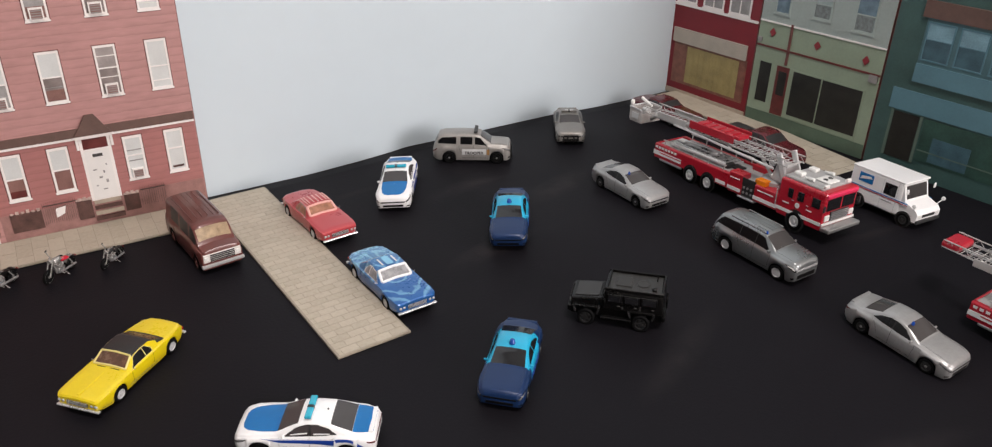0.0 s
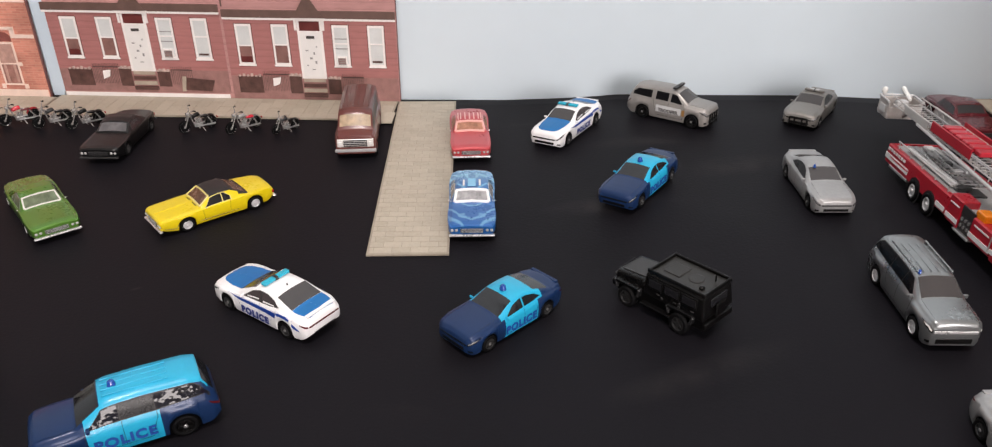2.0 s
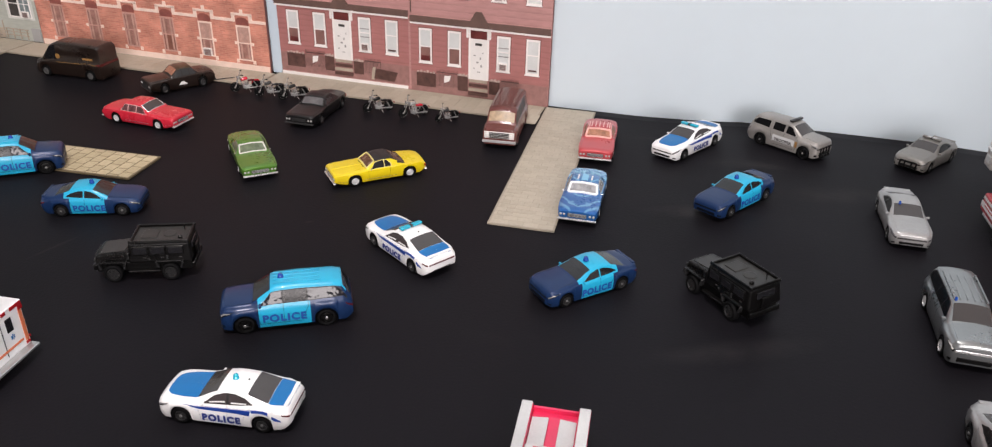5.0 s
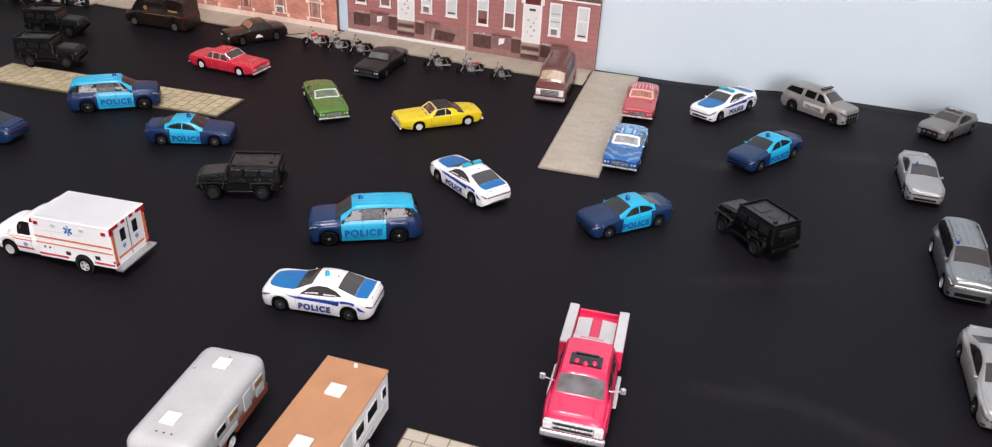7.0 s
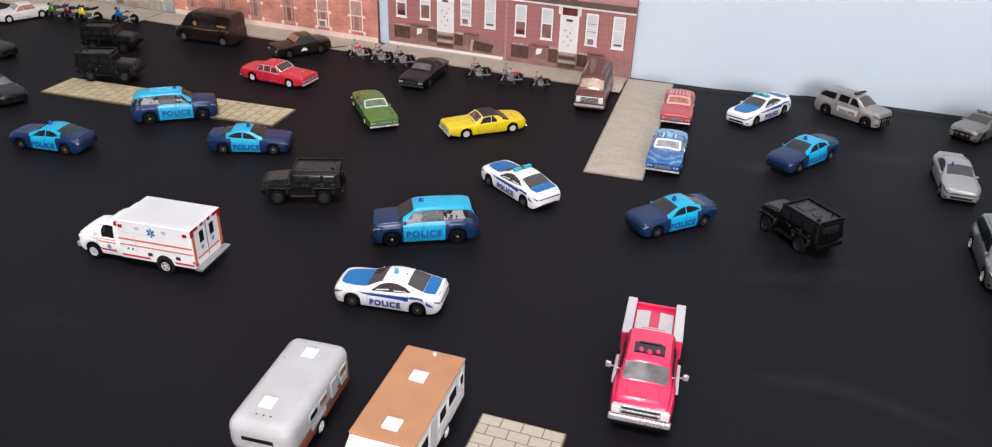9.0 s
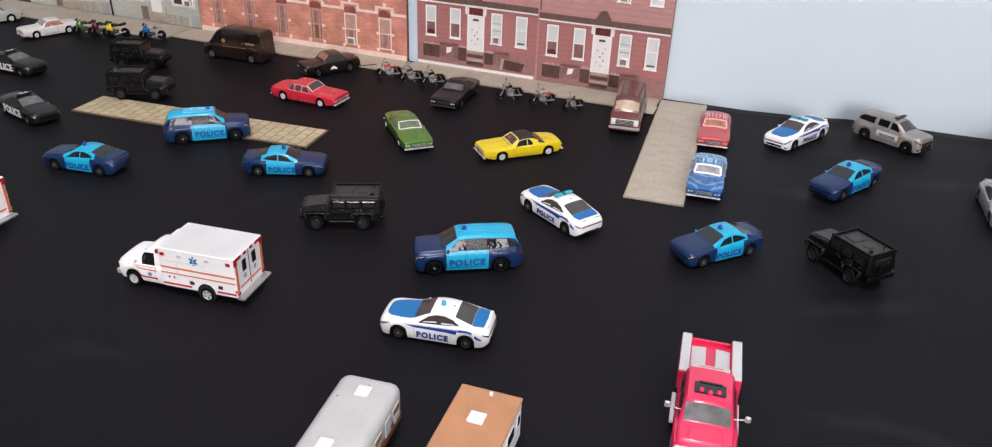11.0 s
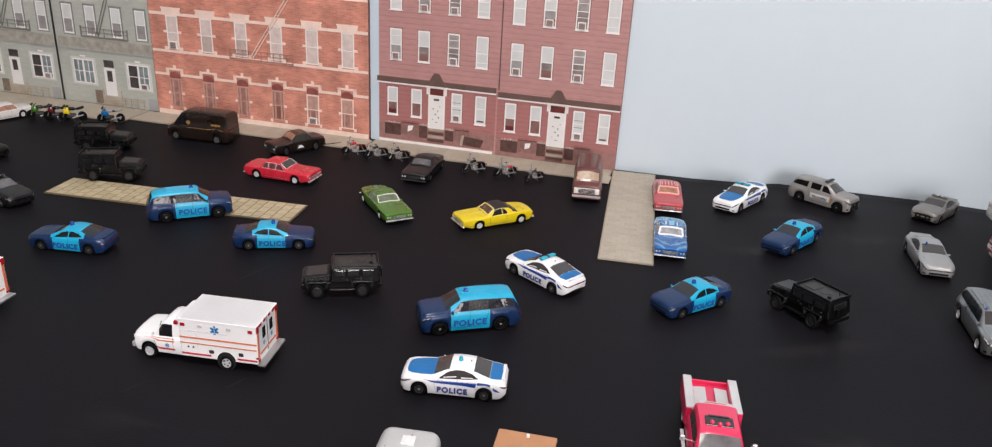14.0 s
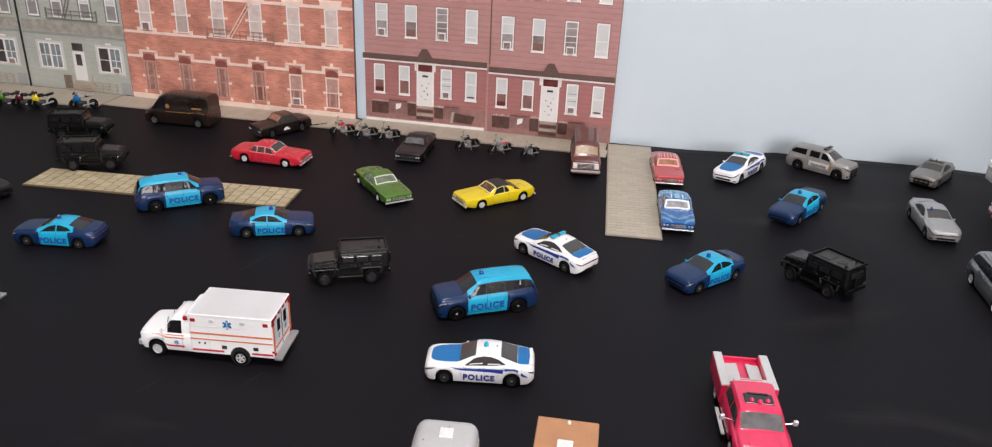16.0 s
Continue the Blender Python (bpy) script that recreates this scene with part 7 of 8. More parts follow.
def fire_engine(bucket=True):
    o = thing("fire_engine", "red die-cast ladder fire engine with a " + ("grey rescue bucket" if bucket else "solid red ladder tip"), "toy fire engine", "fire engines")
    W = 0.0375
    # cab
    part("cab", box((0.0675, 0, 0.0215), (0.043, W, 0.029), 0.0016, seg=2), FIRERED, o)
    part("cab_roof", box((0.065, 0, 0.0367), (0.036, W * 0.86, 0.0022), 0.0006), GREYPLASTIC, o)
    part("windshield", box((0.0892, 0, 0.0265), (0.0008, W * 0.84, 0.009), 0.0006), GLASS, o)
    part("windshield_post", box((0.0894, 0, 0.0265), (0.0009, 0.0012, 0.0092), 0.0001), FIRERED, o)
    part("front_panel", box((0.0893, 0, 0.0175), (0.0012, W * 0.56, 0.0075), 0.0003), DARKGREY, o)
    bars = bmesh.new()
    for k in range(5):
        box((0.0901, 0, 0.0148 + 0.0014 * k), (0.0005, W * 0.52, 0.0004), 0.0, bars)
    part("grille_insert", bars, CHROME, o)
    part("front_bumper", box((0.0925, 0, 0.0092), (0.0085, W * 0.98, 0.0032), 0.0008, seg=2), ALU, o)
    part("bumper_stripe", box((0.0895, 0, 0.0124), (0.0012, W * 1.0, 0.0018), 0.0002), INK, o)
    for s in (1, -1):
        yy = s * (W / 2 + 0.0001)
        for x, w in ((0.0815, 0.0075), (0.0672, 0.0062), (0.0575, 0.0048)):
            part("side_window", box((x, yy, 0.0268), (w, 0.0006, 0.0072), 0.0004), GLASS, o)
        for x in (0.0762, 0.0625):
            part("door_seam", box((x, yy, 0.0205), (0.0003, 0.0003, 0.022), 0.0), STRIPE_RED, o)
        part("stripe", box((0.067, yy, 0.0125), (0.0425, 0.0004, 0.0024), 0.0), INK, o)
        part("door_badge", lathe([(0.0021, 0), (0.0021, 0.0003), (0.0003, 0.0003)], 14, "Y", at=(0.0655, yy - (0 if s > 0 else 0.0003), 0.0195)), INK, o)
        part("lettering_bar", box((0.0545, yy, 0.0185), (0.006, 0.0004, 0.0009), 0.0), INK, o)
        part("headlight", box((0.0895, s * W * 0.37, 0.0168), (0.0014, 0.0052, 0.0044), 0.0004), LAMP, o)
        part("mirror", box((0.0905, s * W * 0.54, 0.0252), (0.0014, 0.0024, 0.005), 0.0005), DARKGREY, o)
        part("horn", tube((0.062, s * 0.0115, 0.0392), (0.0705, s * 0.0115, 0.0397), 0.0007, n=8, r2=0.0014), LAMP, o, "white roof horn")
        part("roof_lamp", box((0.083, s * 0.0125, 0.0388), (0.0028, 0.005, 0.0026), 0.0007, seg=2), LAMP, o)
        # pump panel and front locker
        part("front_locker", box((0.034, s * W * 0.36, 0.0152), (0.0235, W * 0.28, 0.0132), 0.0006), FIRERED, o)
        part("stripe", box((0.034, yy, 0.0118), (0.0235, 0.0004, 0.0028), 0.0), INK, o)
        part("pump_panel", box((0.0155, s * W * 0.33, 0.0135), (0.0135, W * 0.3, 0.0105), 0.0005), DARKGREY, o)
        for kx in range(3):
            for kz in range(2):
                part("gauge", lathe([(0.0011, 0), (0.0011, 0.0005), (0.0002, 0.0006)], 10, "Y", at=(0.0115 + 0.0038 * kx, s * (W * 0.48) - (0 if s > 0 else 0.0006), 0.0118 + 0.004 * kz)), ALU, o)
        part("middle_locker", box((0.0015, s * W * 0.36, 0.0165), (0.0145, W * 0.28, 0.0165), 0.0006), FIRERED, o)
        part("running_board", box((0.0155, s * W * 0.46, 0.0075), (0.018, 0.0046, 0.0014), 0.0003), ALU, o)
        # rear body side
        part("rear_side", box((-0.0515, s * W * 0.44, 0.0155), (0.091, W * 0.11, 0.0125), 0.0006), FIRERED, o)
        part("stripe", box((-0.0795, yy, 0.0142), (0.035, 0.0004, 0.0036), 0.0), INK, o)
        part("stripe", box((-0.014, yy, 0.0122), (0.011, 0.0004, 0.0028), 0.0), INK, o)
        part("stripe_bar", box((-0.0755, yy, 0.0148), (0.027, 0.0006, 0.0008), 0.0), STRIPE_RED, o)
        part("skirt", box((-0.0755, s * W * 0.46, 0.0085), (0.028, W * 0.07, 0.002), 0.0004), ALU, o)
        for x in (-0.049, -0.028):
            part("wheel_arch", lathe([(0.0086, 0), (0.0086, 0.0003), (0.001, 0.0003)], 20, "Y", at=(x, s * (W / 2 - 0.0003) - (0 if s > 0 else 0.0003), 0.0072)), BLACKINK, o)
        part("wheel_arch", lathe([(0.009, 0), (0.009, 0.0003), (0.001, 0.0003)], 20, "Y", at=(0.0655, s * (W / 2 - 0.0002) - (0 if s > 0 else 0.0003), 0.0072)), BLACKINK, o)
        part("deck_ladder", box((-0.052, s * W * 0.28, 0.0228), (0.062, 0.0016, 0.0014), 0.0003), GREYPLASTIC, o)
        part("deck_ladder", box((-0.052, s * W * 0.17, 0.0228), (0.062, 0.0012, 0.0014), 0.0003), GREYPLASTIC, o)
        # struts of the turntable
        part("lift_ram", tube((0.034, s * 0.008, 0.024), (0.012, s * 0.006, 0.041), 0.0013, n=8), ALU, o)
    part("deck", box((-0.038, 0, 0.0195), (0.117, W * 0.78, 0.0022), 0.0004), GREYPLASTIC, o)
    part("deck_grid", box((-0.046, 0, 0.0212), (0.076, W * 0.24, 0.0012), 0.0002), DARKGREY, o)
    for k in range(12):
        part("deck_rung", box((-0.08 + k * 0.0056, 0, 0.0228), (0.0008, W * 0.58, 0.0007), 0.0), GREYPLASTIC, o)
    rng = random.Random(5)
    for k in range(9):
        y0 = (k - 4) * W * 0.075
        xa = -0.09 + rng.uniform(0, 0.012)
        part("deck_pipe", tube((xa, y0, 0.0216 + rng.uniform(0, 0.002)), (xa + rng.uniform(0.035, 0.07), y0 + rng.uniform(-0.002, 0.002), 0.0216 + rng.uniform(0, 0.003)), rng.choice((0.0006, 0.0009, 0.0012)), n=7), (LIGHTGREY, GREYPLASTIC, ALU)[k % 3], o)
    for k in range(6):
        part("deck_box", box((-0.086 + 0.0135 * k, rng.uniform(-0.006, 0.006), 0.0222), (rng.uniform(0.005, 0.009), rng.uniform(0.005, 0.009), 0.0032), 0.0005), (LIGHTGREY, GREYPLASTIC, DARKGREY)[k % 3], o)
    for s in (1, -1):
        for k in range(7):
            part("lettering_bar", box((-0.0935 + 0.004 * k, s * (W / 2 + 0.0003), 0.0192), (0.0026, 0.0004, 0.0018), 0.0), INK, o)
        for x, z, w, h in ((0.0015, 0.0205, 0.0105, 0.0006), (0.0015, 0.0118, 0.0145, 0.0026), (0.034, 0.0185, 0.016, 0.0008), (0.0765, 0.0192, 0.0048, 0.0008)):
            part("lettering_bar", box((x, s * (W / 2 + 0.0003), z), (w, 0.0004, h), 0.0), INK, o)
        part("recess", box((0.0155, s * (W / 2 - 0.0012), 0.0205), (0.0135, 0.0012, 0.0055), 0.0002), BLACKINK, o)
        part("grab_rail", tube((0.0455, s * (W / 2 + 0.0008), 0.0125), (0.0455, s * (W / 2 + 0.0008), 0.0285), 0.0005, n=6), CHROME, o)
        for x in (0.0762, 0.0625):
            part("door_handle", box((x - 0.0018, s * (W / 2 + 0.0004), 0.0222), (0.0022, 0.0006, 0.0006), 0.0001), CHROME, o)
    part("chassis", box((0.0, 0, 0.0082), (0.17, W * 0.56, 0.005), 0.0006), DARKGREY, o)
    part("rear_panel", box((-0.0965, 0, 0.0155), (0.0014, W * 0.96, 0.0125), 0.0004), FIRERED, o)
    part("turntable", lathe([(0.0125, 0.0208), (0.0125, 0.0245), (0.0108, 0.0258), (0.002, 0.0262)], 22, "Z", at=(0.0275, 0, 0)), GREYPLASTIC, o)
    part("turret", box((0.0345, 0, 0.0325), (0.0125, 0.019, 0.0125), 0.0012, taper=(0.7, 0.8), seg=2), GREYPLASTIC, o)
    part("hose_box", box((0.0255, -W * 0.36, 0.0235), (0.0105, 0.0072, 0.0048), 0.0008, seg=2), AMBER, o, "orange hose box")
    part("hose_box", box((0.0255, W * 0.36, 0.0235), (0.0105, 0.0072, 0.0048), 0.0008, seg=2), AMBER, o)
    x1 = -0.127 if bucket else -0.128
    ze = 0.0405 if bucket else 0.0445
    ladder_rails(o, 0.043, 0.0405, x1, ze, 0.0094, 0.005, LADDERGREY, 36)
    ladder_rails(o, 0.028, 0.0388, x1 + 0.012, ze - 0.0019, 0.0066, 0.004, ALU, 16)
    for s in (1, -1):
        part("ladder_sign", box((-0.04, s * 0.0104, 0.0455), (0.052, 0.0009, 0.0066), 0.0004), FIRERED, o)
        part("ladder_plate", box((-0.0885, s * 0.0101, 0.0432), (0.036, 0.0007, 0.0056), 0.0003), LADDERGREY, o)
        part("lift_strut", box((0.037, s * 0.0085, 0.0385), (0.005, 0.0022, 0.021), 0.0006, rot=(0, -28, 0)), LIGHTGREY, o)
        part("deck_rail", tube((-0.088, s * 0.0165, 0.0262), (-0.012, s * 0.0165, 0.0262), 0.0006, n=6), LADDERGREY, o)
        for k in range(5):
            part("deck_post", tube((-0.086 + 0.018 * k, s * 0.0165, 0.021), (-0.086 + 0.018 * k, s * 0.0165, 0.0262), 0.0005, n=6), LADDERGREY, o)
        part("ladder_cylinder", tube((0.03, s * 0.0098, 0.0355), (-0.085, s * 0.0098, 0.0398), 0.0011, n=8), LIGHTGREY, o)
    for k in range(6):
        part("sign_block", box((-0.058 + 0.0085 * k, 0.0, 0.0462), (0.0068, 0.0125, 0.0032), 0.0006), FIRERED, o)
    if bucket:
        B = -0.1345
        part("bucket_floor", box((B, 0, 0.0352), (0.0165, 0.0235, 0.0016), 0.0004), BUCKET, o)
        for a, s_ in (((B - 0.0082, 0, 0.041), (0.0014, 0.0235, 0.0105)), ((B + 0.0082, 0, 0.0395), (0.0014, 0.0235, 0.0075)), ((B, 0.0115, 0.041), (0.0165, 0.0012, 0.0105)), ((B, -0.0115, 0.041), (0.0165, 0.0012, 0.0105))):
            part("bucket_side", box(a, s_, 0.0005, seg=2), BUCKET, o)
        for s in (1, -1):
            part("bucket_rail", tube((B - 0.0085, s * 0.0121, 0.0472), (B + 0.008, s * 0.0121, 0.0466), 0.0008, n=8), LIGHTGREY, o)
            part("bucket_panel", box((B, s * 0.0124, 0.0405), (0.0095, 0.0008, 0.0055), 0.0004), LIGHTGREY, o)
        part("bucket_rail", tube((B - 0.0085, -0.0121, 0.0472), (B - 0.0085, 0.0121, 0.0472), 0.0008, n=8), LIGHTGREY, o)
        part("bucket_seat", box((B + 0.001, 0, 0.0425), (0.006, 0.008, 0.0075), 0.0012, seg=2), LIGHTGREY, o)
        part("water_gun", tube((B + 0.003, 0.0045, 0.0472), (B - 0.0115, 0.0045, 0.0515), 0.0011, n=8, r2=0.0017), LAMP, o, "white water gun")
        part("floodlight", lathe([(0.0006, 0.0478), (0.0018, 0.0492), (0.0021, 0.0512), (0.0014, 0.0528), (0.0003, 0.0532)], 12, "Z", at=(B - 0.0075, -0.0102, 0)), LAMP, o, smooth=True)
        part("bucket_arm", tube((B + 0.006, 0, 0.036), (B + 0.02, 0, 0.0445), 0.0018, n=8), ALU, o)
        for ch in o.children:
            if ch.name.split("_")[0] in ("bucket", "water", "floodlight"):
                ch.location.z -= 0.005
    else:
        part("ladder_tip", box((-0.123, 0, 0.0462), (0.0125, 0.0195, 0.0052), 0.0018, seg=2), FIRERED, o, "solid red ladder tip")
    part("roof_hatch", box((0.074, 0, 0.0386), (0.013, 0.0125, 0.0016), 0.0006), LAMP, o, "white roof light unit")
    for s in (1, -1):
        part("roof_fan", lathe([(0.0019, 0), (0.0019, 0.0004), (0.0003, 0.0005)], 12, "Z", at=(0.074, s * 0.0028, 0.0393)), BLACKINK, o)
        part("roof_tank", box((0.0545, s * 0.008, 0.0392), (0.0075, 0.0062, 0.0032), 0.0011, seg=2), LAMP, o)
    part("bonnet_trim", box((0.0888, 0, 0.0335), (0.003, W * 0.94, 0.0032), 0.0008, seg=2), CRIMSON, o, "pinkish red brow over the windshield")
    add_wheels(o, 0.0655, -0.028, W * 0.455, 0.0071, 0.0055, "dish", RIMCHROME)
    for s in (1, -1):
        (tm, gm), at = wheel(o, -0.049, s * W * 0.455, 0.0071, 0.0055, "dish", s)
        t_ = part_mesh("wheel", tm, RUBBER, o)
        t_.location = at
        part_mesh("rim", gm, RIMCHROME, t_)
    return o


coin(fire_engine(True), [pose_on(0.3885, -0.2213, -87.2) @ Matrix.Diagonal((0.95, 1.04, 1.04, 1.0))])
coin(fire_engine(False), [pose_on(0.4037, -0.5165, -86)])


# ---- mail van ----
def mail_van():
    o = thing("mail_van", "white die-cast mail van with a blue eagle emblem", "toy van", "vans")
    W = 0.0325
    part("body", box((-0.0075, 0, 0.0195), (0.046, W, 0.027), 0.0014, seg=2), WHITE, o)
    part("roof", box((-0.007, 0, 0.0334), (0.0475, W * 1.02, 0.0016), 0.0006), WHITE, o)
    bm = bmesh.new()
    prof = [(0.0145, 0.006), (0.031, 0.006), (0.0315, 0.0125), (0.029, 0.0155), (0.0192, 0.0192), (0.0152, 0.0318), (0.0145, 0.0318)]
    plate([(x, -W * 0.47, z) for x, z in prof], -W * 0.94, bm)
    part("bonnet", bm, WHITE, o)
    part("windshield", box((0.0174, 0, 0.0258), (0.0008, W * 0.8, 0.0105), 0.0004, rot=(0, -17.5, 0)), TINT, o)
    part("front_bumper", box((0.0315, 0, 0.0065), (0.0022, W * 0.94, 0.0028), 0.0005), DARKGREY, o)
    part("grille", box((0.0313, 0, 0.0108), (0.001, W * 0.5, 0.0022), 0.0002), DARKGREY, o)
    for s in (1, -1):
        yy = s * (W / 2 + 0.0001)
        part("headlight", box((0.0312, s * W * 0.36, 0.011), (0.0012, 0.0034, 0.0026), 0.0003), LAMP, o)
        part("side_window", box((0.0055, yy, 0.0245), (0.0105, 0.0005, 0.0095), 0.0005), GLASS, o)
        part("emblem_panel", box((-0.0165, yy, 0.0262), (0.0125, 0.0004, 0.0072), 0.0), POLBLUE, o, "blue emblem panel")
        g = plate([(-0.0218, yy + s * 0.0003, 0.0242), (-0.0112, yy + s * 0.0003, 0.0268), (-0.0125, yy + s * 0.0003, 0.0285), (-0.0205, yy + s * 0.0003, 0.0272)], 0.0001)
        part("emblem_shape", g, INK, o)
        part("stripe", box((-0.004, yy, 0.0182), (0.052, 0.0004, 0.0007), 0.0), POLBLUE, o)
        part("stripe", box((-0.004, yy, 0.017), (0.052, 0.0004, 0.0005), 0.0), STRIPE_RED, o)
        part("lettering_bar", box((0.0045, yy, 0.0145), (0.0095, 0.0003, 0.0009), 0.0), GREYPLASTIC, o)
        part("door_seam", box((0.0118, yy, 0.0195), (0.0002, 0.0002, 0.025), 0.0), LIGHTGREY, o)
        part("door_seam", box((-0.0012, yy, 0.0195), (0.0002, 0.0002, 0.025), 0.0), LIGHTGREY, o)
        part("mirror_arm", tube((0.0275, s * W * 0.46, 0.0155), (0.0292, s * W * 0.58, 0.0195), 0.0004, n=6), WHITE, o)
        part("mirror", lathe([(0.0003, 0), (0.0017, 0.0005), (0.0017, 0.001), (0.0003, 0.0014)], 12, "Y", at=(0.0294, s * W * 0.6 - 0.0007, 0.0202)), WHITE, o)
        part("mirror", box((0.0205, s * W * 0.55, 0.0285), (0.0012, 0.0024, 0.0042), 0.0005), WHITE, o)
        for x in (-0.0195, 0.0215):
            part("wheel_arch", lathe([(0.0066, 0), (0.0066, 0.0004), (0.001, 0.0004)], 18, "Y", at=(x, s * W * 0.5 - (0.0001 if s > 0 else 0.0003), 0.0058)), BLACKINK, o)
        part("taillight", box((-0.0306, s * W * 0.42, 0.012), (0.0008, 0.0024, 0.004), 0.0003), TAIL, o)
    part("rear_door_seam", box((-0.0306, 0, 0.0195), (0.0003, W * 0.8, 0.0003), 0.0), GREYPLASTIC, o)
    part("chassis", box((0, 0, 0.0055), (0.054, W * 0.7, 0.004), 0.0005), DARKGREY, o)
    add_wheels(o, 0.0215, -0.0195, W * 0.452, 0.0055, 0.0042, "dish", DARKGREY)
    return o


coin(mail_van(), [pose_on(0.4725, -0.2965, -89)])


# ---- crimson brush truck ----
BRUSH = dict(L=0.093, W=0.0325, H=0.029, wb=0.056, fo=0.0155, R=0.0066, ww=0.005, zb=0.0055, rim="five", rim_mat=RIMCHROME, roofw=0.78, crown=0.02,
             top=[(0, 0.52), (0.012, 0.62), (0.04, 0.68), (0.16, 0.715), (0.26, 0.955), (0.3, 0.995), (0.42, 1.0), (0.56, 0.985), (0.58, 0.62), (0.985, 0.6), (1, 0.5)],
             belt=[(0, 0.44), (0.03, 0.58), (0.16, 0.65), (0.565, 0.66), (0.585, 0.58), (0.98, 0.58), (1, 0.5)],
             wid=[(0, 0.88), (0.012, 0.94), (0.05, 0.985), (0.97, 1.0), (1, 0.97)], ws=(0.168, 0.252), p7=0.2, surround=STRIPE_RED,
             dlo=([(0.195, 5.1), (0.545, 5.1)], [(0.195, 5.2), (0.245, 6.8), (0.53, 6.85), (0.545, 6.6)], [(0.195, 0.372), (0.386, 0.545)]))
bt = Car("brush_truck", "crimson die-cast fire pickup with grey locker lids and chrome grille", "toy truck", dict(BRUSH, mats=[CRIMSON], glass=GREYGLASS, side_glass=TINT), "fire engines")
o = bt.o
bt.add("front_bumper", box((bt.L / 2 + 0.0006, 0, 0.0088), (0.003, 0.0322, 0.0036), 0.0009, seg=2), CHROME)
bt.add("grille", box((bt.L / 2 + 0.0002, 0, 0.0142), (0.0022, 0.029, 0.0058), 0.0006, seg=2), CHROME)
bt.add("grille_slot", box((bt.L / 2 + 0.0012, 0, 0.0156), (0.0006, 0.019, 0.0012), 0.0001), DARKGREY)
bt.add("grille_slot", box((bt.L / 2 + 0.0012, 0, 0.0128), (0.0006, 0.019, 0.0012), 0.0001), DARKGREY)
bt.add("lower_bumper", box((bt.L / 2 + 0.0004, 0, 0.006), (0.0028, 0.03, 0.0024), 0.0006), MATTBLACK)
bt.pair("headlight", (bt.L / 2 + 0.0005, 0.0125, 0.0142), (0.0024, 0.0046, 0.0042), LAMP)
for sd in (1, -1):
    bt.add("bonnet_ridge", box((0.036, sd * 0.0082, 0.0204), (0.014, 0.0009, 0.0007), 0.0003, rot=(0, 4, sd * 4)), CRIMSON)
    bt.add("wiper", box((0.0282, sd * 0.0045, 0.0222), (0.0005, 0.0075, 0.0004), 0.0001, rot=(0, 0, 12)), BLACKINK)
bt.add("grille_bar", box((bt.L / 2 + 0.0014, 0, 0.0142), (0.0008, 0.0205, 0.0009), 0.0003), CHROME)
bt.add("bonnet_lettering", box((0.0385, 0, 0.0204), (0.0014, 0.0078, 0.0002), 0.0, rot=(0, 3, 0)), INK)
bt.add("sunroof", box((0.0128, 0, bt.H * 1.017), (0.0092, 0.0165, 0.001), 0.00045, seg=2), GLASS)
bt.add("sunroof", box((0.0085, 0, bt.H * 1.017), (0.003, 0.0125, 0.001), 0.00045, seg=2), GLASS)
for yy in (-0.0045, 0.0, 0.0045):
    bt.add("roof_lamp", lathe([(0.0014, 0), (0.0014, 0.0012), (0.0008, 0.002), (0.0001, 0.0022)], 12, "Z", at=(0.0155 + (0.0012 if yy == 0 else 0), yy, bt.H * 1.02)), CRIMSON, smooth=True)
for s in (1, -1):
    bt.add("locker", box((-0.0265, s * 0.0142, 0.0168), (0.0375, 0.0058, 0.0125), 0.0005), CRIMSON)
    bt.add("locker_lid", box((-0.0265, s * 0.0143, 0.0232), (0.0372, 0.0054, 0.0009), 0.0003), LIGHTGREY)
    bt.add("bed_panel", box((-0.029, s * 0.0068, 0.0192), (0.02, 0.0082, 0.0008), 0.0002, rot=(s * -6, 0, 0)), LIGHTGREY)
    bt.add("mirror_arm", tube((0.0205, s * 0.0148, 0.0192), (0.0208, s * 0.0195, 0.0205), 0.0004, n=6), CHROME)
    bt.add("mirror", box((0.0208, s * 0.0206, 0.021), (0.0016, 0.003, 0.0036), 0.0006, seg=2), CHROME)
    bt.add("side_step", box((0.004, s * 0.0172, 0.006), (0.026, 0.0022, 0.0012), 0.0003), LIGHTGREY)
bt.add("bed_floor", box((-0.0265, 0, 0.0176), (0.0375, 0.0225, 0.0008), 0.0002), CRIMSON)
bt.add("headboard", box((-0.0088, 0, 0.0262), (0.0034, 0.0205, 0.0032), 0.0004), LIGHTGREY)
bt.add("lettering_bar", box((-0.0088, 0, 0.02785), (0.0009, 0.013, 0.0002), 0.0), PALERED)
bt.add("tailgate", box((-0.0452, 0, 0.0175), (0.0014, 0.0225, 0.0065), 0.0004), CRIMSON)
bt.seams([[(0.23, 4.8), (0.24, 1.0)], [(0.545, 4.8), (0.54, 1.0)]], STRIPE_RED)
coin(bt, [pose_on(0.1203, -0.4995, -84) @ Matrix.Diagonal((0.965, 0.985, 1.0, 1.0))])


# ---- camper trailers ----
def side_bar(o, name, x, s, W, z, w, h, m, up=0.0004, label=""):
    return part(name, box((x, s * (W / 2 + up / 2 - 0.0001), z), (w, up + 0.0002, h), 0.0003), m, o, label)


RUSTSKIRT = mat("rust_brown_plastic", (0.26, 0.075, 0.04), rough=0.45, bump=0.1)


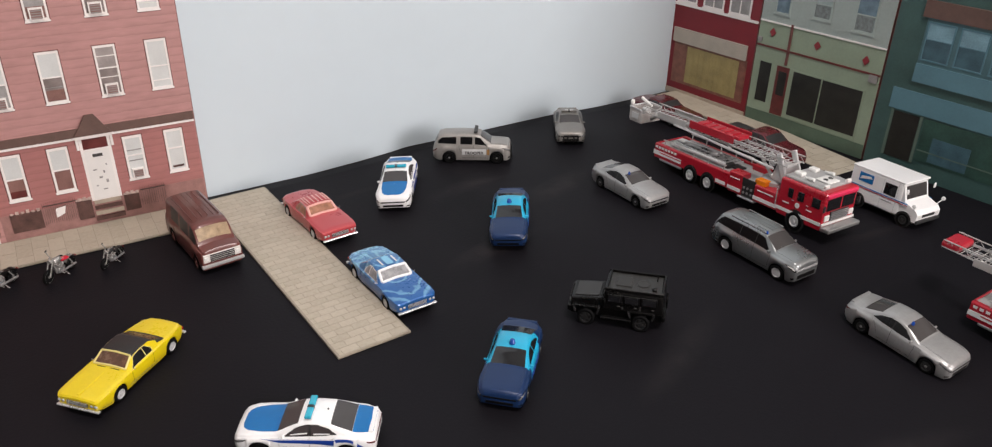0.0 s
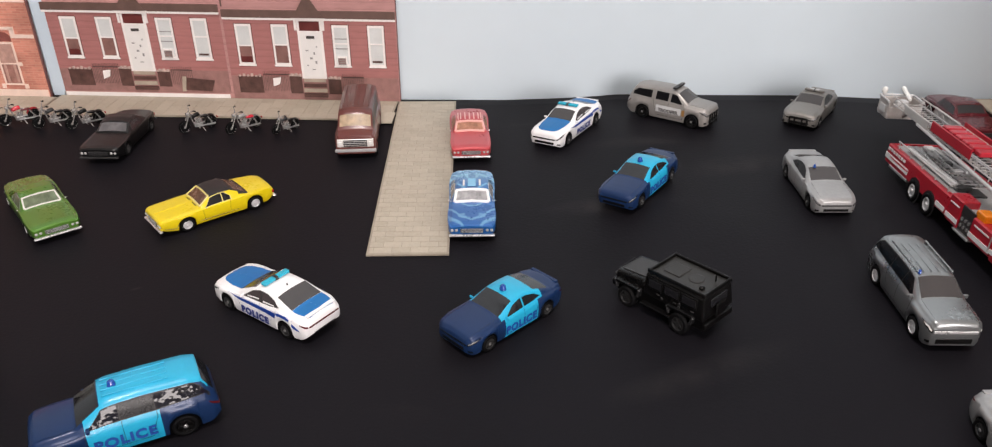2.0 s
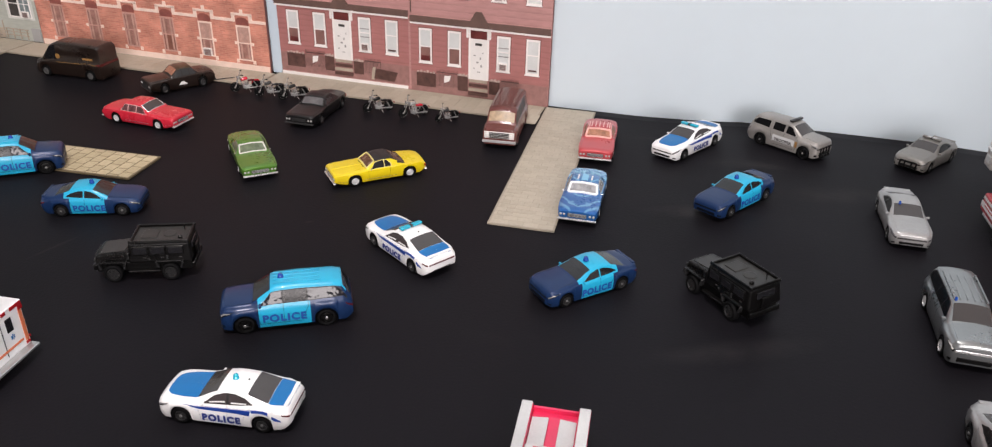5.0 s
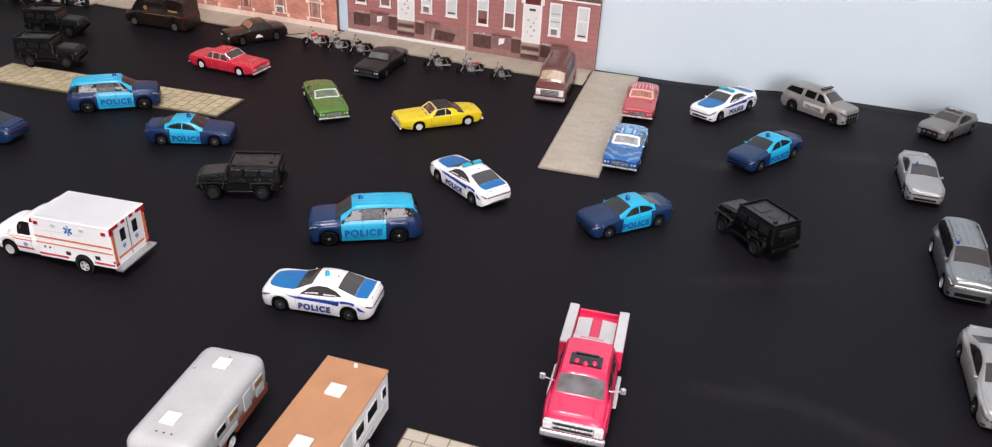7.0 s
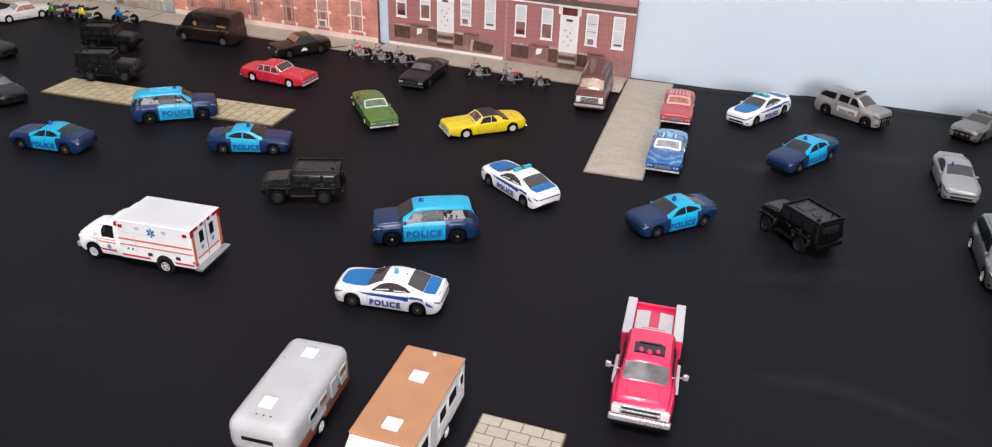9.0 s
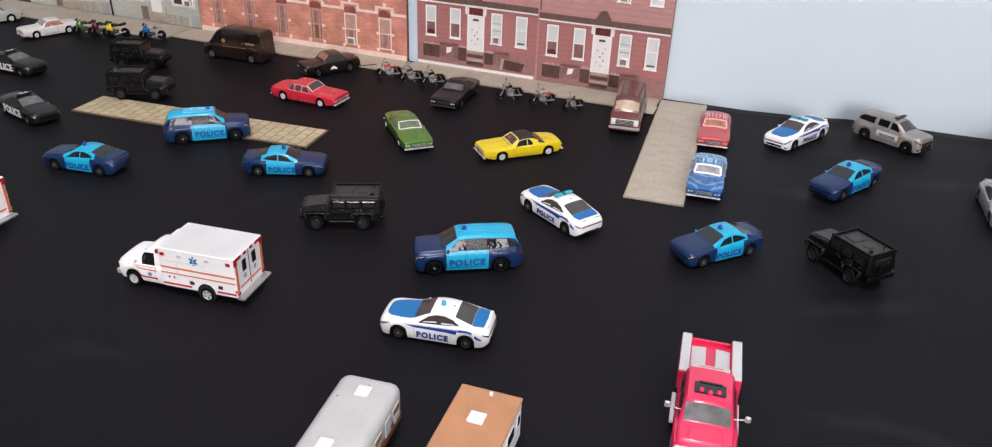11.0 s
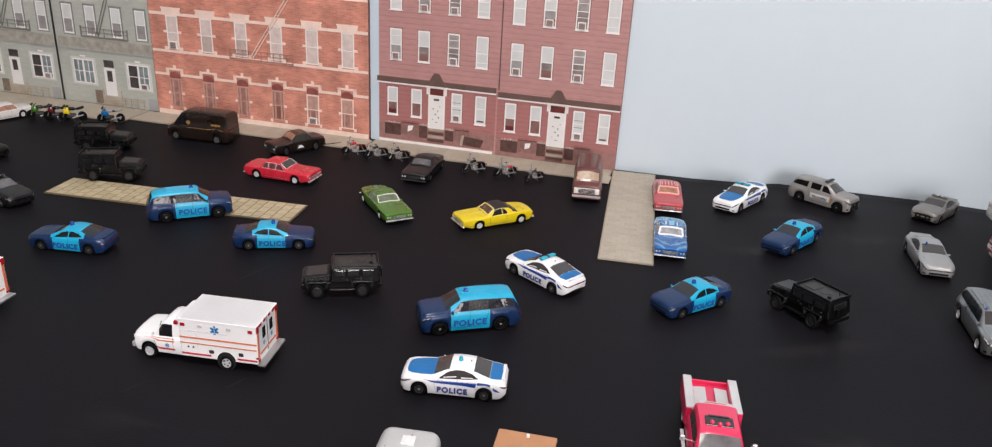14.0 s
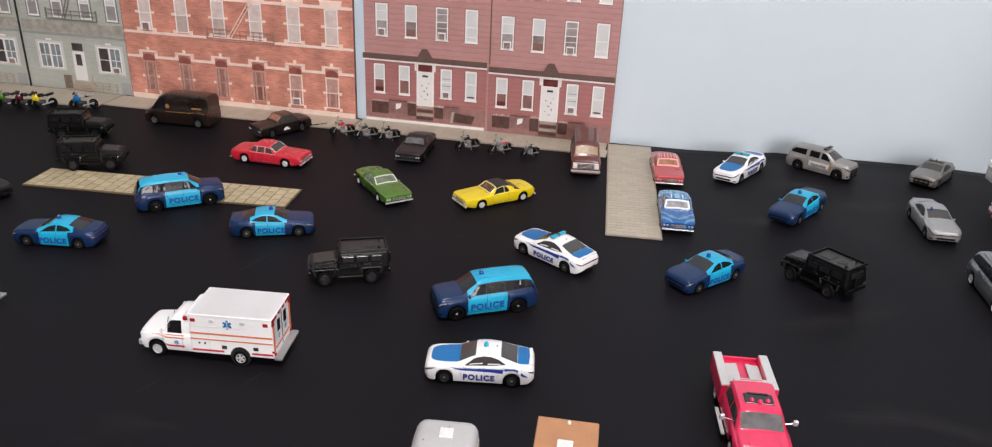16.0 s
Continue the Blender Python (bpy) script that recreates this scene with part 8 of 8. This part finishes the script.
def grey_trailer():
    o = thing("camper_trailer", "pale grey rounded camper trailer with a rust brown skirt", "toy trailer", "camper trailers")
    L, W = 0.0655, 0.0335
    bm = box((0, 0, 0.0188), (L, W, 0.0195), 0.0062, seg=5)
    part("shell", bm, TRAILERGREY, o, smooth=True)
    part("skirt", box((-0.0015, 0, 0.0082), (L * 0.9, W * 0.96, 0.0062), 0.0008), RUSTSKIRT, o, "rust brown skirt")
    part("front_window", box((L / 2 - 0.0006, 0, 0.0205), (0.0014, 0.0165, 0.0034), 0.0003, rot=(0, -8, 0)), GLASS, o)
    for k in (-1, 0, 1):
        part("front_rivet", lathe([(0.0005, 0), (0.0005, 0.0003), (0.0001, 0.0004)], 8, "Z", at=(L / 2 - 0.0075, k * 0.0036, 0.0284)), RUST, o)
    for x, y in ((0.0175, -0.002), (-0.0195, 0.0005)):
        part("roof_vent", box((x, y, 0.0289), (0.0072, 0.0074, 0.0012), 0.0005, seg=2), LAMP, o, "white roof vent")
    part("roof_hook", tube((-0.014, -0.0105, 0.0283), (-0.0125, -0.0105, 0.0293), 0.0004, n=6), GREYPLASTIC, o)
    part("roof_hook", tube((-0.0242, 0.0015, 0.0283), (-0.0242, 0.0015, 0.0295), 0.0003, n=6), GREYPLASTIC, o)
    for s in (1, -1):
        for x, m in ((0.0105, GLASS), (0.0005, WINDOWBROWN), (-0.0215, WINDOWBROWN)):
            f = side_bar(o, "window", x, s, W, 0.0198, 0.0086, 0.0044, LIGHTGREY)
            part("pane", box((x, s * (W / 2 + 0.0004), 0.0198), (0.0068, 0.0005, 0.0032), 0.0002), m, f)
        side_bar(o, "door", -0.0115, s, W, 0.0172, 0.0066, 0.0102, LIGHTGREY)
        side_bar(o, "fender", 0.0055, s, W, 0.0125, 0.015, 0.0032, LIGHTGREY)
        side_bar(o, "rear_panel", -0.0225, s, W, 0.0138, 0.0072, 0.0045, LIGHTGREY)
        (tm, gm), at = wheel(o, 0.0035, s * 0.0148, 0.0048, 0.0036, "dish", s)
        t_ = part_mesh("wheel", tm, RUBBER, o)
        t_.location = at
        part_mesh("rim", gm.copy() if gm.materials else gm, LAMP, t_)
    for s in (1, -1):
        part("drawbar", tube((L / 2 - 0.003, s * 0.0085, 0.0095), (L / 2 + 0.0125, 0, 0.0085), 0.0009, n=8), LIGHTGREY, o)
    part("jockey_stand", tube((L / 2 + 0.0122, 0, 0.0), (L / 2 + 0.0122, 0, 0.0095), 0.0013, n=8), LIGHTGREY, o)
    return o


def tan_trailer():
    o = thing("camper_trailer", "white camper trailer with a flat tan roof and dark windows", "toy trailer", "camper trailers")
    L, W = 0.0745, 0.0315
    prof = [(-L / 2, 0.007), (L / 2 - 0.004, 0.007), (L / 2, 0.0165), (L / 2 - 0.003, 0.0265), (L / 2 - 0.009, 0.0305), (-L / 2, 0.0305)]
    bm = plate([(x, -W / 2, z) for x, z in prof], -W)
    bmesh.ops.bevel(bm, geom=bm.edges[:], offset=0.0005, segments=1, affect="EDGES")
    part("body", bm, WHITE, o)
    part("roof", box((-0.0045, 0, 0.031), (L - 0.0085, W + 0.001, 0.0015), 0.0005), ROOFTAN, o, "tan plastic roof")
    for x, y in ((0.0185, 0.001), (-0.0155, -0.0005)):
        part("roof_vent", box((x, y, 0.0325), (0.0076, 0.0084, 0.0017), 0.0006, seg=2), LAMP, o, "white roof vent")
    part("roof_peg", lathe([(0.001, 0.0315), (0.001, 0.0329), (0.0006, 0.0335), (0.0001, 0.0335)], 10, "Z", at=(-0.034, 0.0005, 0)), LAMP, o)
    for s in (1, -1):
        for x, w, h in ((0.0195, 0.0125, 0.0075), (-0.0055, 0.0075, 0.0062), (-0.0185, 0.0098, 0.0062), (-0.0315, 0.0036, 0.0052)):
            f = side_bar(o, "window", x, s, W, 0.0222, w + 0.0014, h + 0.0014, WHITE)
            part("pane", box((x, s * (W / 2 + 0.0004), 0.0222), (w, 0.0005, h), 0.0002), GLASS, f)
        side_bar(o, "door", 0.0058, s, W, 0.0185, 0.0085, 0.02, LIGHTGREY)
        side_bar(o, "trim_line", -0.002, s, W, 0.0142, L * 0.86, 0.001, LIGHTGREY)
        side_bar(o, "fender", -0.0115, s, W, 0.0108, 0.0165, 0.003, LIGHTGREY)
        (tm, gm), at = wheel(o, -0.0115, s * 0.0142, 0.0048, 0.0036, "dish", s)
        t_ = part_mesh("wheel", tm, RUBBER, o)
        t_.location = at
        part_mesh("rim", gm, LAMP, t_)
        part("drawbar", tube((L / 2 - 0.004, s * 0.0085, 0.0085), (L / 2 + 0.0125, 0, 0.0078), 0.0009, n=8), LIGHTGREY, o)
    part("front_window", box((L / 2 - 0.0012, 0, 0.0205), (0.001, 0.0185, 0.005), 0.0003, rot=(0, -16, 0)), GLASS, o)
    part("jockey_stand", tube((L / 2 + 0.0122, 0, 0.0), (L / 2 + 0.0122, 0, 0.0088), 0.0013, n=8), LIGHTGREY, o)
    part("tail_lamp_strip", box((-L / 2 - 0.0002, 0, 0.012), (0.0006, W * 0.8, 0.0016), 0.0), TAIL, o)
    return o


coin(grey_trailer(), [pose_on(-0.0395, -0.6045, -83.5) @ Matrix.Diagonal((1.08, 1.0, 1.0, 1.0))])
coin(tan_trailer(), [pose_on(0.0215, -0.5985, -87) @ Matrix.Diagonal((1.03, 1.0, 1.0, 1.0))])
# ---- motorcycles ----
def bike_wheel(o, x, r, w, rim_mat):
    t = lathe([(r * 0.74, -w / 2), (r * 0.92, -w / 2), (r, -w * 0.2), (r, w * 0.2), (r * 0.92, w / 2), (r * 0.74, w / 2)], 20)
    p = part("wheel", t, RUBBER, o, smooth=False)
    p.location = (x, 0, r)
    g = bmesh.new()
    lathe([(r * 0.02, -w * 0.56), (r * 0.2, -w * 0.54), (r * 0.24, -w * 0.3), (r * 0.62, -w * 0.3), (r * 0.78, -w * 0.52), (r * 0.78, w * 0.52), (r * 0.62, w * 0.3), (r * 0.24, w * 0.3), (r * 0.2, w * 0.54), (r * 0.02, w * 0.56)], 18, bm=g)
    part("rim", g, rim_mat, p)


def chopper(tank, label, seat=MATTBLACK, metal=BIKEMETAL):
    o = thing("motorcycle", label, "toy motorcycle", "parked motorcycles")
    bike_wheel(o, 0.0118, 0.0049, 0.0016, metal)
    bike_wheel(o, -0.0098, 0.0047, 0.0026, metal)
    for s in (1, -1):
        part("fork", tube((0.0118, s * 0.0014, 0.0049), (0.0068, s * 0.0013, 0.0158), 0.00045, n=7), metal, o)
        part("handlebar", tube((0.0066, s * 0.0008, 0.0158), (0.0052, s * 0.0046, 0.0182), 0.0004, n=7), metal, o)
        part("grip", tube((0.0052, s * 0.0046, 0.0182), (0.0034, s * 0.0054, 0.0178), 0.00055, n=7), MATTBLACK, o)
        part("exhaust", tube((0.002, s * 0.0022, 0.0042), (-0.0125, s * 0.0024, 0.0036), 0.00065, n=8), ALU, o)
        part("shock", tube((-0.0098, s * 0.0018, 0.0052), (-0.0068, s * 0.0016, 0.0098), 0.0005, n=6), metal, o)
        part("foot_peg", tube((0.0012, s * 0.0012, 0.0034), (0.0012, s * 0.0038, 0.0034), 0.0004, n=6), metal, o)
        for k in (0, 1):
            part("cylinder", tube((0.0006, s * 0.0006, 0.0055), (0.0022 - 0.0038 * k, s * 0.0009, 0.0092), 0.0011, n=8), metal, o)
    part("headlight", tube((0.0078, 0, 0.0142), (0.0096, 0, 0.0142), 0.0013, n=12), BIKEMETAL, o)
    part("engine", box((0.0003, 0, 0.0048), (0.0066, 0.0036, 0.0036), 0.0008, seg=2), ALU, o)
    part("frame", tube((0.0066, 0, 0.0138), (-0.0062, 0, 0.0098), 0.0006, n=7), metal, o)
    part("down_tube", tube((0.0066, 0, 0.0135), (0.0034, 0, 0.003), 0.0005, n=7), metal, o)
    tk = box((0.0022, 0, 0.0124), (0.0074, 0.0034, 0.0028), 0.0011, taper=(0.82, 0.7), seg=3, rot=(0, 10, 0))
    part("fuel_tank", tk, tank, o, smooth=True)
    part("seat", box((-0.0046, 0, 0.0102), (0.0068, 0.0032, 0.0014), 0.0006, seg=2, rot=(0, -6, 0)), seat, o)
    bm = bmesh.new()
    ring = []
    for k in range(9):
        a = radians(20 + 140 * k / 8)
        ring.append([bm.verts.new((-0.0098 + 0.0054 * math.cos(a), yy, 0.0047 + 0.0054 * math.sin(a))) for yy in (-0.0016, 0.0016)])
    for a, b_ in zip(ring, ring[1:]):
        bm.faces.new((a[0], b_[0], b_[1], a[1]))
    bmesh.ops.solidify(bm, geom=bm.faces[:], thickness=0.0003)
    part("rear_fender", bm, tank, o)
    part("taillight", box((-0.0152, 0, 0.0072), (0.0008, 0.0018, 0.0012), 0.0003), TAIL, o)
    part("kick_stand", tube((-0.001, 0.0012, 0.004), (-0.003, 0.0042, 0.0002), 0.00035, n=6), metal, o)
    return o


def sport_bike(colour, label, second=WHITE):
    o = thing("motorcycle", label, "toy motorcycle", "parked motorcycles")
    bike_wheel(o, 0.0095, 0.0046, 0.0018, second)
    bike_wheel(o, -0.0098, 0.0046, 0.0024, second)
    part("fairing", box((0.0052, 0, 0.0104), (0.0088, 0.0046, 0.0066), 0.0018, taper=(0.62, 0.7), seg=2, rot=(0, -12, 0)), colour, o, smooth=True)
    part("belly_pan", box((0.0008, 0, 0.0052), (0.0092, 0.0042, 0.0046), 0.0012, seg=2), DARKGREY, o)
    part("fuel_tank", box((0.0002, 0, 0.0122), (0.0062, 0.0038, 0.003), 0.0012, seg=2), second, o, smooth=True)
    part("tail", box((-0.0085, 0, 0.0128), (0.0082, 0.0028, 0.0022), 0.0008, seg=2, rot=(0, 14, 0)), second, o)
    part("seat", box((-0.0048, 0, 0.0122), (0.0048, 0.003, 0.0012), 0.0004, rot=(0, 8, 0)), MATTBLACK, o)
    part("screen", box((0.0072, 0, 0.0152), (0.003, 0.0032, 0.0018), 0.0006, rot=(0, 30, 0)), TINT, o)
    part("swing_arm", tube((-0.0098, 0, 0.0046), (-0.001, 0, 0.006), 0.0008, n=7), ALU, o)
    for s in (1, -1):
        part("fork", tube((0.0095, s * 0.0014, 0.0046), (0.006, s * 0.0013, 0.0132), 0.0005, n=7), ALU, o)
        part("handlebar", tube((0.0058, s * 0.0008, 0.0138), (0.0046, s * 0.0044, 0.0138), 0.0004, n=6), MATTBLACK, o)
        part("exhaust", tube((0.0, s * 0.0022, 0.0038), (-0.0115, s * 0.0026, 0.0068), 0.0007, n=8), CHROME, o)
    part("kick_stand", tube((-0.001, 0.0012, 0.004), (-0.003, 0.0042, 0.0002), 0.00035, n=6), DARKGREY, o)
    return o


def lean(x, y, h):
    return pose(x, y, 0.0, 0, 0, h) @ Euler((radians(-7), 0, 0)).to_matrix().to_4x4() @ Matrix.Diagonal((1.0, 1.15, 1.12, 1.0))


BIKES = ((-0.1535, -0.0665, -138, MATTBLACK, "black and chrome toy motorcycle parked by the pavement"), (-0.1165, -0.0665, -134, BIKEMETAL, "chrome toy chopper with a red seat parked by the pavement"),
         (-0.0825, -0.066, -132, DARKGREY, "small dark toy motorcycle with chrome engine"), (-0.304, -0.0605, -138, RED, "chrome toy motorcycle with a red fuel tank"),
         (-0.2745, -0.0635, -136, DARKGREY, "chrome and black toy motorcycle in a row of three"), (-0.2475, -0.0635, -134, MATTBLACK, "black toy motorcycle with chrome exhausts in a row of three"))
for k, (x, y, h, m, text) in enumerate(BIKES):
    chopper(m, text, RED if k == 1 else (MAROON if k == 3 else MATTBLACK)).matrix_world = lean(x, y, h) @ Matrix.Diagonal((0.82, 0.82, 0.82, 1.0) if k == 2 else (1.0, 1.0, 1.0, 1.0))
for x, y, h, m, text, m2 in ((-0.7235, -0.0885, -150, GREEN, "green toy sport motorcycle with dark wheels", DARKGREY), (-0.7025, -0.084, -150, MAROON, "dark red toy sport motorcycle with dark wheels", MATTBLACK),
                             (-0.6835, -0.0795, -148, YELLOW, "yellow toy sport motorcycle with dark wheels", MATTBLACK), (-0.6365, -0.0675, -150, POLBLUE, "blue toy sport motorcycle with grey wheels", GREYPLASTIC)):
    sport_bike(m, text, m2).matrix_world = lean(x, y, h) @ Matrix.Diagonal((1.15, 1.2, 1.2, 1.0))

# a loose dark stick by the pavement
stick = tagged(part("stick", tube((-0.352, -0.047, 0.0016), (-0.332, -0.0395, 0.0045), 0.0007, n=6, r2=0.0004), DARKGREY, None), "small dark stick leaning on the pavement edge", "stick")
# bent end of the pavement card
tagged(part("card_scrap", plate([(-0.014, -0.05, 0.0012), (0.0, -0.049, 0.0012), (0.001, -0.033, 0.004), (-0.012, -0.034, 0.004)], 0.0008), STONE, None), "small loose scrap of beige paving card", "card")
# ---- paving cards with single stones ----
paved_card("paving_card", "beige printed paving card lying across the black sheet", card_pose((0.0415, -0.251), (0.0235, 0.002)), 0.2535, 0.0500, 0.0112, 0.0064, gap=0.0003)
paved_card("paving_card", "beige printed paving card under the parked blue police car", card_pose((-0.276, -0.257), (-0.534, -0.2775)), 0.2585, 0.0455, 0.0115, 0.0098, gap=0.0009, joint=PAVEDARK, stone=STONEGOLD)
paved_card("paving_card", "beige printed paving card beside the camper trailers", card_pose((0.0695, -0.5615), (0.0755, -0.70)), 0.13, 0.0455, 0.0112, 0.0068, margin=0.0006, gap=0.0005, joint=PAVEDARK, stone=STONE)
